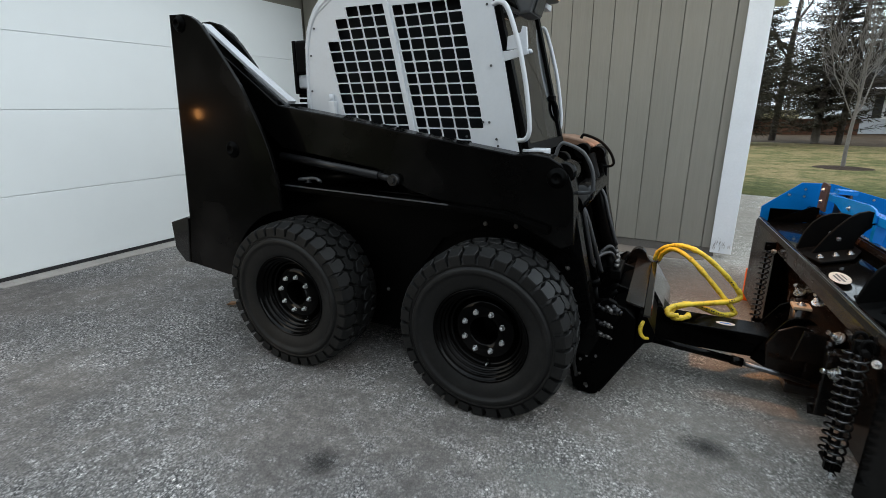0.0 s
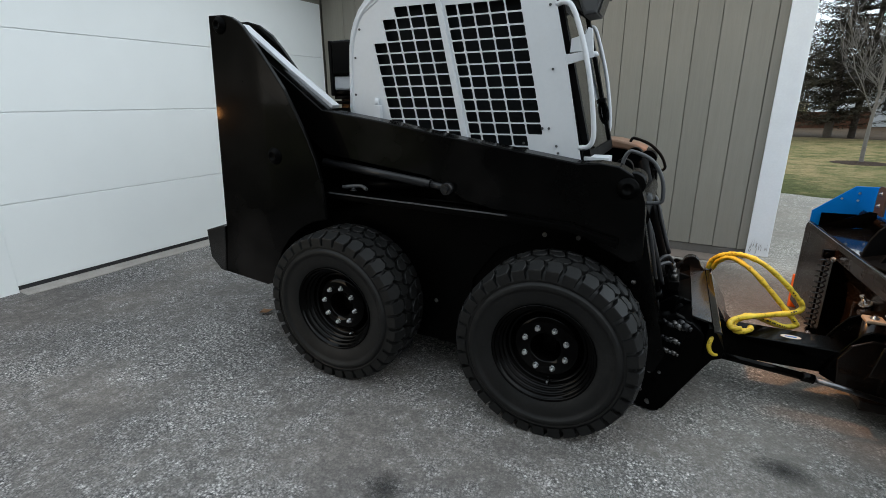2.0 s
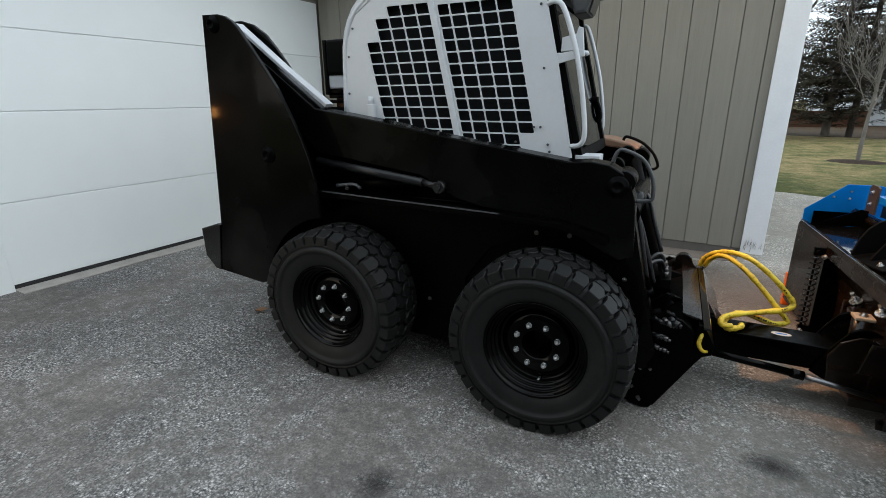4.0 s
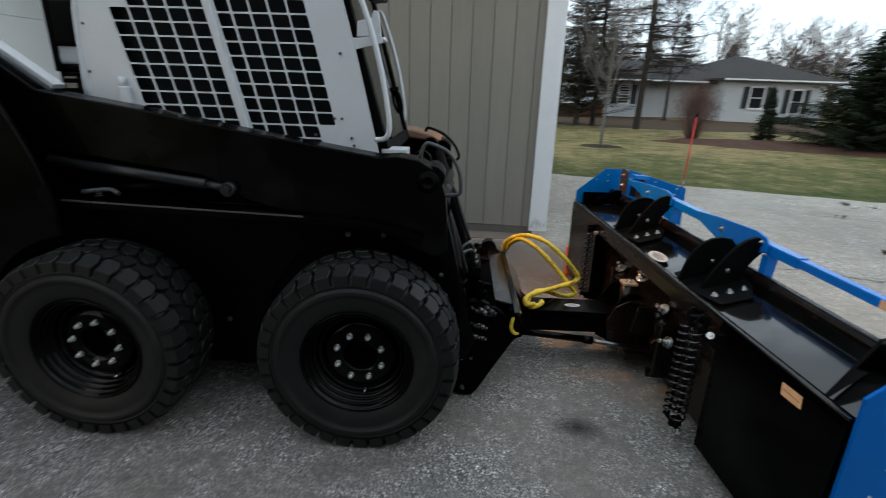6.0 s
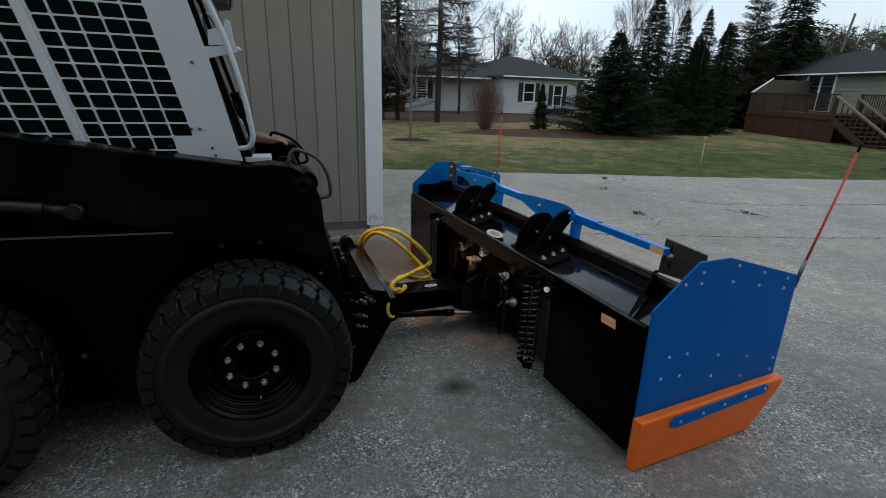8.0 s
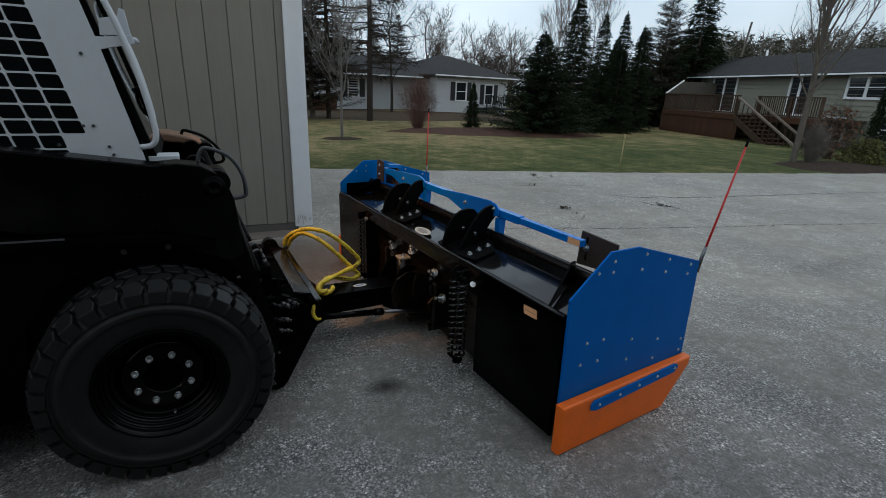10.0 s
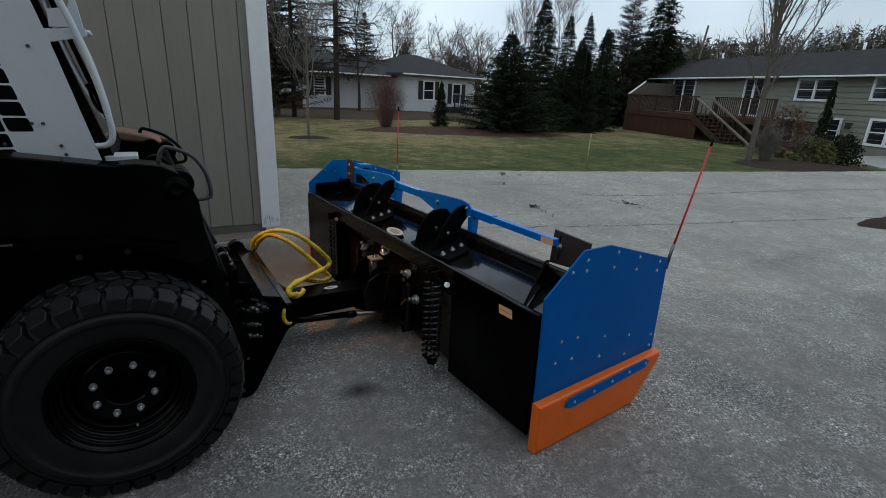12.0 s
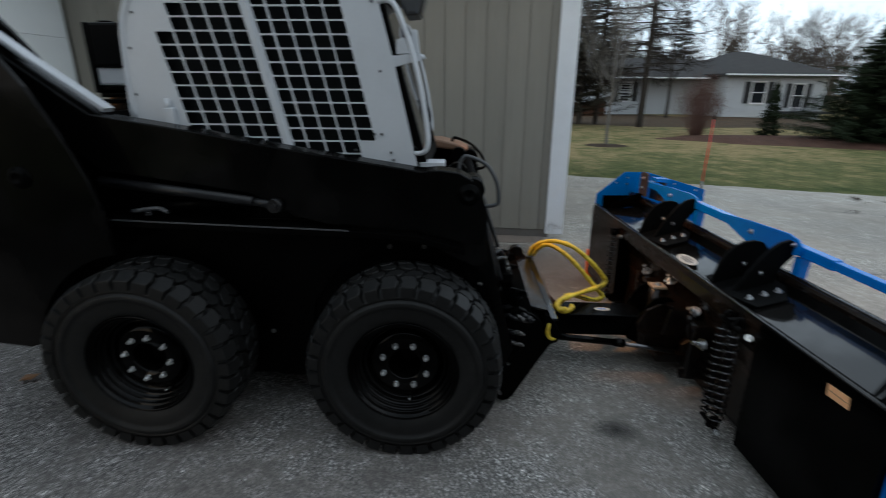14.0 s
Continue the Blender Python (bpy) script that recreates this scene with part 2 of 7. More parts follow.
LAMPGLOW = glow_mat("warm_lamp_lens", (1.0, 0.50, 0.18), 0.25)
ASPHALT = asphalt_mat()
LAWN = lawn_mat()
RUBBER = rubber_mat()
BLACK = gloss_black_mat("gloss_black_paint", 0.20, 0.0014, 0.28)
SATIN = gloss_black_mat("satin_black_steel", 0.34, 0.0010, 0.05, 0.025)
RIMBLACK = gloss_black_mat("rim_black", 0.09, 0.0006, 0.26, 0.03, 0.05)
def browned_mat(name, rough, coat, gloss):
    """Dusty gloss black; patches of brown also paint in the lamp's warm light."""
    m = gloss_black_mat(name, rough, 0.0016, coat, gloss)
    nt = m.node_tree
    b = nt.nodes["Principled BSDF"]
    v = coords(nt)
    dust = mixc(nt, 0.35, tex(nt, v, 3.2, 5, 0.65), tex(nt, v, 26, 4, 0.7))
    nt.links.new(ramp(nt, dust, (0.38, (0.003, 0.0026, 0.0024)), (0.52, (0.0085, 0.0052, 0.0037)), (0.68, (0.032, 0.0160, 0.0088))), b.inputs["Base Color"])
    return m


# brown here is mostly warm lamplight put into the colour
PLOWBROWN = browned_mat("lamplit_dusty_black", 0.22, 0.45, 0.25)
PLOWBLACK = gloss_black_mat("deep_gloss_black", 0.18, 0.0006, 0.06, 0.03)
SHELFBLACK = gloss_black_mat("mirror_gloss_black", 0.09, 0.002, 1.1, 0.3, 0.05)
EDGEBLACK = gloss_black_mat("polished_black_edge", 0.10, 0.002, 1.0, 0.5, 0.02)
FRAME_BLACK = plain("matt_black", (0.0028, 0.0028, 0.0028), 0.55, vary=0.3, gloss=0.06)
CAB = plain("light_grey_cab_paint", (0.545, 0.565, 0.59), 0.42, vary=0.05, scale=4, bumpy=0.05, rough_vary=0.12)
COVER = plain("dull_grey_cover_paint", (0.40, 0.41, 0.43), 0.6, vary=0.12, scale=7, bumpy=0.2)
DOORWHITE = plain("white_door_enamel", (0.82, 0.845, 0.845), 0.45, vary=0.03, scale=1.2, fine=200, bumpy=0.12, bump_dist=0.001)
TRIMWHITE = plain("white_trim_paint", (0.82, 0.83, 0.84), 0.55, vary=0.06, scale=3, bumpy=0.1)
TAUPE = board_mat("taupe_siding_stain", (0.264, 0.244, 0.205))
CONCRETE = plain("apron_concrete", (0.24, 0.215, 0.185), 0.9, vary=0.18, scale=2.5, fine=80, bumpy=0.4)
SILL = plain("pale_worn_sill", (0.34, 0.315, 0.29), 0.9, vary=0.25, scale=5, fine=80, bumpy=0.4)
PADGREY = plain("pale_pad_concrete", (0.36, 0.35, 0.325), 0.9, vary=0.15, scale=1.2, fine=40, bumpy=0.3, gloss=0.2)
APRON = plain("earthy_apron_concrete", (0.19, 0.152, 0.125), 0.9, vary=0.28, scale=3.5, fine=70, bumpy=0.5)
FOUND = plain("foundation_block", (0.140, 0.126, 0.112), 0.9, vary=0.2, scale=3, fine=60, bumpy=0.4)
SCAR = plain("bare_grey_wood", (0.40, 0.39, 0.37), 0.85, vary=0.3, scale=20)
SEAL = plain("door_seal_rubber", (0.015, 0.015, 0.016), 0.7)
BLUE = plain("blue_powder_coat", (0.001, 0.118, 0.44), 0.36, gloss=0.06, vary=0.10, scale=5, fine=200, bumpy=0.06, rough_vary=0.1)
# glossier, brighter copy of BLUE; light on the upward bars is in the colour
BLUEBAR = plain("upward_lit_glossy_blue", (0.002, 0.165, 0.58), 0.24, gloss=0.5, vary=0.10, scale=9, fine=160, bumpy=0.05, rough_vary=0.1)
ORANGE = plain("orange_polyurethane", (0.92, 0.155, 0.008), 0.5, vary=0.10, scale=7, bumpy=0.12)
BROWNP = plain("brown_rubber_flap", (0.045, 0.030, 0.022), 0.6, vary=0.2, scale=8)
STEEL = plain("bright_zinc", (0.60, 0.61, 0.62), 0.28, 1.0, vary=0.12, scale=30)
WORNSTEEL = plain("worn_dark_steel", (0.13, 0.125, 0.12), 0.38, 0.8, vary=0.3, scale=30)
CHROME = plain("cylinder_rod_steel", (0.17, 0.17, 0.175), 0.3, 1.0, vary=0.1, scale=20)
REFLECT = plain("amber_reflective_decal", (0.95, 0.47, 0.23), 0.35, vary=0.08, scale=30)
YELLOW = grimy_yellow_mat()
BLACKHOSE = plain("black_hose_rubber", (0.016, 0.016, 0.017), 0.42, vary=0.2)
INK = plain("black_printing", (0.02, 0.018, 0.015), 0.6, vary=0.1)
REDROD = plain("red_fibreglass_rod", (0.62, 0.025, 0.02), 0.45, vary=0.1)
TANORANGE = plain("tan_orange", (0.22, 0.125, 0.078), 0.5, vary=0.12)
LINKGREY = plain("dark_link_paint", (0.011, 0.011, 0.012), 0.35, vary=0.2, gloss=0.3)
DULLGREY = plain("grey_guard_paint", (0.05, 0.052, 0.055), 0.45, vary=0.15)
LABEL = plain("silver_label", (0.46, 0.44, 0.39), 0.4, vary=0.08, scale=20)
PALEBARK = plain("pale_grey_bark", (0.17, 0.155, 0.14), 0.95, vary=0.25, scale=4, fine=30, bumpy=0.6, bump_dist=0.01, gloss=0.12)
FARTWIG = plain("distant_grey_twig", (0.15, 0.135, 0.12), 0.95, vary=0.2)
REDTWIG = plain("reddish_brown_twig", (0.13, 0.068, 0.055), 0.9, vary=0.25)
FARPINE = plain("distant_grey_pine", (0.070, 0.068, 0.047), 0.9, vary=0.4, scale=0.4, fine=6, bumpy=0, rough_vary=0, gloss=0.12)
DARKBARK = plain("dark_wet_bark", (0.045, 0.038, 0.033), 0.95, vary=0.3, scale=4, fine=30, bumpy=0.7, bump_dist=0.02, gloss=0.12)
BARK = plain("grey_bark", (0.12, 0.105, 0.09), 0.95, vary=0.3, scale=4, fine=30, bumpy=0.7, bump_dist=0.02, gloss=0.12)
TWIG = plain("bare_twig", (0.10, 0.082, 0.068), 0.95, vary=0.25, gloss=0.12)
NEEDLE = plain("spruce_needles", (0.0165, 0.0255, 0.0115), 0.9, vary=0.4, scale=1.5, fine=12, bumpy=0, rough_vary=0, gloss=0.12)
NEEDLE2 = plain("pine_needles", (0.052, 0.047, 0.033), 0.9, vary=0.4, scale=1.5, fine=12, bumpy=0, rough_vary=0, gloss=0.12)
REDLEAF = plain("dry_red_leaf", (0.15, 0.075, 0.045), 0.85, vary=0.35, scale=3, bumpy=0, rough_vary=0, gloss=0.12)
SHRUBLEAF = plain("shrub_leaf", (0.10, 0.098, 0.036), 0.8, vary=0.35, scale=4, bumpy=0, rough_vary=0, gloss=0.12)
MULCH = plain("dark_bark_mulch", (0.045, 0.030, 0.022), 0.95, vary=0.4, scale=6, fine=50, bumpy=0.9, bump_dist=0.03, gloss=0.12)
LITTER = plain("brown_leaf_litter", (0.064, 0.043, 0.026), 0.95, vary=0.4, scale=0.9, fine=14, bumpy=0.9, bump_dist=0.03, gloss=0.12)
REDMULCH = plain("red_brown_mulch", (0.085, 0.045, 0.032), 0.95, vary=0.35, scale=2, fine=30, bumpy=0.9, bump_dist=0.03, gloss=0.12)
SHINGLE = plain("grey_asphalt_shingle", (0.043, 0.0415, 0.041), 0.9, vary=0.28, scale=2.5, fine=30, bumpy=0.4, bump_dist=0.01, gloss=0.15)
PALESIDE = plain("pale_grey_vinyl_siding", (0.52, 0.545, 0.57), 0.6, vary=0.06, scale=0.8, bumpy=0.1)
OLIVESIDE = plain("sage_grey_siding", (0.25, 0.245, 0.20), 0.7, vary=0.08, scale=0.8, bumpy=0.15, gloss=0.15)
DARKTRIM = plain("dark_shutter_paint", (0.02, 0.022, 0.024), 0.6)
DECKWOOD = plain("weathered_deck_wood", (0.072, 0.046, 0.032), 0.85, vary=0.22, scale=2.5, fine=24, bumpy=0.3, random_vary=0.15, gloss=0.15)
PANELGREY = plain("dark_grey_panel", (0.085, 0.082, 0.068), 0.8, vary=0.2, scale=2, gloss=0.15)
RAILWOOD = plain("grey_handrail_wood", (0.21, 0.17, 0.14), 0.85, vary=0.25, scale=3, fine=30, bumpy=0.3, gloss=0.15)
DECKRED = plain("red_brown_deck_stain", (0.078, 0.037, 0.022), 0.8, vary=0.18, scale=2, fine=24, bumpy=0.3, random_vary=0.12, gloss=0.15)
PANE = plain("dark_window_glass", (0.02, 0.023, 0.027), 0.06, vary=0.2, scale=1.0, bumpy=0)
# the tint puts the cab's inner shade into the glass colour
GLASS = glass_mat("cab_door_glass", (0.30, 0.33, 0.35))
# opaque pane; the unlit cab inside is put into its near-black colour
SIDEPANE = plain("shade_dark_pane", (0.0055, 0.0068, 0.0075), 0.55, vary=0.12, scale=3, bumpy=0.03, gloss=0.04)
STAKE = plain("pale_stake_paint", (0.42, 0.34, 0.16), 0.6, vary=0.15)
STAIN = plain("oil_stain", (0.030, 0.029, 0.028), 0.7, vary=0.35, scale=9, fine=60)
DRYLEAF = plain("dry_brown_leaf", (0.22, 0.11, 0.05), 0.8, vary=0.25)


# ---- geometry helpers ----
def box(bm, x0, x1, y0, y1, z0, z1, bev=0.0):
    vs = [bm.verts.new((x, y, z)) for z in (z0, z1) for y in (y0, y1) for x in (x0, x1)]
    quads = ((0, 2, 3, 1), (4, 5, 7, 6), (0, 1, 5, 4), (2, 6, 7, 3), (0, 4, 6, 2), (1, 3, 7, 5))
    fs = [bm.faces.new([vs[i] for i in q]) for q in quads]
    if bev:
        es = list({e for f in fs for e in f.edges})
        bmesh.ops.bevel(bm, geom=es, offset=bev, segments=2, affect="EDGES", profile=0.5)
    return fs


def prism(bm, pts, y0, y1, plane="xz", bev=0.0, skew=None):
    """A polygon in the plane given, drawn out from y0 to y1 along the third axis."""
    def place(p, d):
        a, b = p
        q = {"xz": (a, d, b), "yz": (d, a, b), "xy": (a, b, d)}[plane]
        return skew @ Vector(q) if skew else q
    lo = [bm.verts.new(place(p, y0)) for p in pts]
    hi = [bm.verts.new(place(p, y1)) for p in pts]
    fs = [bm.faces.new(lo), bm.faces.new(hi[::-1])]
    n = len(pts)
    fs += [bm.faces.new((lo[i], hi[i], hi[(i + 1) % n], lo[(i + 1) % n])) for i in range(n)]
    bmesh.ops.recalc_face_normals(bm, faces=fs)
    if bev:
        es = list({e for f in fs[:2] for e in f.edges})
        bmesh.ops.bevel(bm, geom=es, offset=bev, segments=2, affect="EDGES", profile=0.5)
    return fs


def spline(pts, steps=5):
    """Points on a smooth line through pts."""
    p = [Vector(q) for q in pts]
    p = [2 * p[0] - p[1]] + p + [2 * p[-1] - p[-2]]
    out = []
    for i in range(1, len(p) - 2):
        a, b, c, d = p[i - 1 : i + 3]
        for k in range(steps):
            t = k / steps
            out.append(0.5 * (2 * b + (c - a) * t + (2 * a - 5 * b + 4 * c - d) * t * t + (3 * b - a - 3 * c + d) * t ** 3))
    return out + [p[-2]]


def tube(bm, pts, r, seg=10, smooth=0, caps=True):
    """A round bar along pts; r is one radius or one a point."""
    pts = spline(pts, smooth) if smooth else [Vector(p) for p in pts]
    n = len(pts)
    rs = [r] * n if isinstance(r, (int, float)) else list(r)
    if len(rs) != n:
        rs = [float(np.interp(i / (n - 1), np.linspace(0, 1, len(rs)), rs)) for i in range(n)]
    tan = (pts[1] - pts[0]).normalized()
    side = tan.orthogonal().normalized()
    rings = []
    for i, p in enumerate(pts):
        t = (pts[min(i + 1, n - 1)] - pts[max(i - 1, 0)])
        t = t.normalized() if t.length > 1e-9 else tan
        side = (side - t * side.dot(t))
        side = side.normalized() if side.length > 1e-6 else t.orthogonal().normalized()
        up = t.cross(side)
        rings.append([bm.verts.new(p + rs[i] * (math.cos(a) * side + math.sin(a) * up)) for a in (2 * math.pi * k / seg for k in range(seg))])
        tan = t
    for a, b in zip(rings, rings[1:]):
        for k in range(seg):
            f = bm.faces.new((a[k], a[(k + 1) % seg], b[(k + 1) % seg], b[k]))
            f.smooth = True
    if caps:
        bm.faces.new(rings[0][::-1])
        bm.faces.new(rings[-1])


def lathe(bm, prof, seg=48, axis_at=(0, 0, 0), close=False):
    """prof: (radius, y) pairs, turned round the y axis through axis_at."""
    ox, oy, oz = axis_at
    rings = []
    for r, y in prof:
        if r < 1e-6:
            rings.append([bm.verts.new((ox, oy + y, oz))])
        else:
            rings.append([bm.verts.new((ox + r * math.sin(a), oy + y, oz + r * math.cos(a))) for a in (2 * math.pi * k / seg for k in range(seg))])
    pairs = list(zip(rings, rings[1:])) + ([(rings[-1], rings[0])] if close else [])
    for a, b in pairs:
        for k in range(seg):
            k2 = (k + 1) % seg
            q = [a[k % len(a)], a[k2 % len(a)], b[k2 % len(b)], b[k % len(b)]]
            q = list(dict.fromkeys(q))
            if len(q) > 2:
                f = bm.faces.new(q)
                f.smooth = True
    return rings


def hexbolt(bm, at, n, r=0.012, h=0.01, washer=True):
    """A bolt head with its washer, standing on a face with normal n."""
    n = Vector(n).normalized()
    at = Vector(at)
    if washer:
        tube(bm, [at, at + n * h * 0.3], r * 1.45, 12)
    tube(bm, [at + n * h * 0.3, at + n * h], r, 6)
    tube(bm, [at + n * h, at + n * h * 1.5], r * 0.55, 8)


def mesh_of(name, bm, mat):
    bmesh.ops.recalc_face_normals(bm, faces=bm.faces[:])
    me = bpy.data.meshes.new(name)
    bm.to_mesh(me)
    bm.free()
    me.materials.append(mat)
    return me


def part(name, bm, mat, parent, label=""):
    """One mesh object under a thing or a part."""
    ob = new(name, mesh_of(name, bm, mat))
    ob.parent = parent
    return tagged(ob, label) if label else ob


def thing(name, m, label, category, group="", kind=""):
    ob = new(name)
    ob.empty_display_size = 0.1
    ob.matrix_basis = m
    return tagged(ob, label, category, group, kind)


def solid(name, bm, mat, label, category, group="", kind="", m=None):
    ob = new(name, mesh_of(name, bm, mat))
    if m:
        ob.matrix_basis = m
    return tagged(ob, label, category, group, kind)


def share(name, me, parent, m):
    ob = new(name, me)
    ob.parent = parent
    ob.matrix_basis = m
    return ob


BOLTS = {}


def bolt_at(parent, at, n, r=0.012, h=0.01, name="bolt", mat=None, washer=True):
    """One bolt head as a part of its own; equal heads share a mesh."""
    mat = mat or STEEL
    key = (r, h, mat.name, washer)
    if key not in BOLTS:
        bm = BM()
        hexbolt(bm, (0, 0, 0), (0, 0, 1), r, h, washer)
        BOLTS[key] = mesh_of(name, bm, mat)
    turn = Vector((0, 0, 1)).rotation_difference(Vector(n).normalized()).to_matrix().to_4x4()
    return share(name, BOLTS[key], parent, Matrix.Translation(at) @ turn)


def BM():
    return bmesh.new()


# ---- the setting: ground, drive, garage ----
WALL_X, WALL_Y = -4.85, 5.49


def build_ground():
    bm = BM()
    n, half = 90, 260.0
    grid = []
    for j in range(n + 1):
        row = []
        for i in range(n + 1):
            # finer towards the middle
            a, b = 2 * i / n - 1, 2 * j / n - 1
            x, y = half * a * abs(a) ** 1.2 + 8, half * b * abs(b) ** 1.2 + 12
            far = max(0.0, math.hypot(x - 6, y - 6) - 12)
            z = -0.03 + min(1.0, far / 25) * 0.03 * noise.noise((x * 0.09, y * 0.09, 0.3)) - min(0.35, max(0, x - 12) * 0.03) * (1 if y > 5 else 0.3)
            row.append(bm.verts.new((x, y, z)))
        grid.append(row)
    for j in range(n):
        for i in range(n):
            bm.faces.new((grid[j][i], grid[j][i + 1], grid[j + 1][i + 1], grid[j + 1][i])).smooth = True
    solid("ground", bm, LAWN, "patchy early spring lawn, green and straw", "lawn", kind="structure")


def build_drive():
    bm = BM()
    edge = [(34.0, 4.2), (24.0, 5.0), (17.5, 6.0), (12.0, 7.0), (7.4, 8.0), (3.3, 9.05), (0.2, 9.9)]
    rnd = random.Random(4)
    pts = []
    for (x0, y0), (x1, y1) in zip(edge, edge[1:]):
        m = 26
        for k in range(m):
            t = k / m
            pts.append((x0 + (x1 - x0) * t, y0 + (y1 - y0) * t + rnd.uniform(-0.035, 0.035)))
    pts += [(0.2, 9.9), (0.2, 5.60), (-4.9, 5.60), (-4.9, -14.0), (34.0, -14.0)]
    prism(bm, pts, -0.4, 0.0, "xy")
    solid("driveway", bm, ASPHALT, "worn grey asphalt drive with bare stones", "driveway", kind="structure")


def blob(bm, cx, cy, rx, ry, z, seed, rough=0.25, n=28, h=0.0):
    """A thin uneven patch; with h it swells towards its middle."""
    rnd = random.Random(seed)
    ph = [rnd.uniform(0, 6.28) for _ in range(4)]
    mid = bm.verts.new((cx, cy, z + h))
    rings = []
    for k, s in enumerate((0.5, 0.85, 1.0)):
        ring = []
        for i in range(n):
            a = 2 * math.pi * i / n
            r = s * (1 + rough * (0.5 * math.sin(2 * a + ph[0]) + 0.3 * math.sin(3 * a + ph[1]) + 0.2 * math.sin(7 * a + ph[2])))
            ring.append(bm.verts.new((cx + rx * r * math.cos(a), cy + ry * r * math.sin(a), z + h * (1 - s * s) - (0.003 if k == 2 else 0))))
        rings.append(ring)
    for i in range(n):
        j = (i + 1) % n
        bm.faces.new((mid, rings[0][i], rings[0][j]))
        for a, b in zip(rings, rings[1:]):
            bm.faces.new((a[i], b[i], b[j], a[j]))


def build_stains():
    for cx, cy, rx, ry, seed in ((0.50, 2.30, 0.13, 0.10, 1), (-0.92, 1.41, 0.11, 0.10, 2)):
        bm = BM()
        blob(bm, cx, cy, rx, ry, 0.0035, seed)
        solid("oil_stain", bm, STAIN_SOFT, "dark round oil stain on the asphalt", "stain", "oil stains", kind="structure")
    bm = BM()
    blob(bm, -0.05, 1.76, 0.22, 0.14, 0.0045, 3, 0.35)
    # the last of these paints warm lamplight before the wall
    for cx, cy, rx, ry, seed, mat, words in ((5.5, 2.75, 1.1, 0.22, 14, STREAK_SOFT, "faint dark damp streak across the asphalt"),
                                             (4.9, 1.55, 0.8, 0.5, 15, PALE_SOFT, "pale scuffed patch on the asphalt"),
                                             (0.30, 4.55, 1.05, 0.98, 13, LAMPLIT_SOFT, "brown patch of painted lamplight on the asphalt before the wall")):
        low = BM()
        blob(low, cx, cy, rx, ry, 0.0035, seed, 0.35)
        solid("ground_stain", low, mat, words, "stain", "ground stains", kind="structure")
    solid("pale_patch", bm, PALE_SOFT, "pale dusty patch on the asphalt", "stain", kind="structure")


def stain_soft_mat(name="soaked_oil_stain", color=(0.034, 0.032, 0.031), most=0.68, core=0.16):
    """Strong in the middle, fading out to nothing at an uneven rim."""
    m, nt, b = base_mat(name, 0.8)
    v = coords(nt, "Generated")
    mid = nt.nodes.new("ShaderNodeVectorMath")
    mid.operation = "DISTANCE"
    nt.links.new(v, mid.inputs[0])
    mid.inputs[1].default_value = (0.5, 0.5, 1.0)
    grain = tex(nt, coords(nt), 60, 3)
    add = nt.nodes.new("ShaderNodeMath")
    add.operation = "MULTIPLY_ADD"
    nt.links.new(grain, add.inputs[0])
    add.inputs[1].default_value = 0.25
    nt.links.new(mid.outputs["Value"], add.inputs[2])
    b.inputs["Base Color"].default_value = (*color, 1)
    fade = ramp(nt, add.outputs[0], (core, (most,) * 3), (0.58, (0.0,) * 3))
    nt.links.new(fade, b.inputs["Alpha"])
    return m


STAIN_SOFT = stain_soft_mat()
STREAK_SOFT = stain_soft_mat("faint_damp_streak", (0.07, 0.07, 0.07), 0.16, 0.12)
# warm lamplight on the ground, put into a brown colour
LAMPLIT_SOFT = stain_soft_mat("lamplit_brown_patch", (0.150, 0.112, 0.086), 0.62, 0.30)
PALE_SOFT = stain_soft_mat("pale_dusty_patch", (0.26, 0.255, 0.235), 0.36, 0.30)


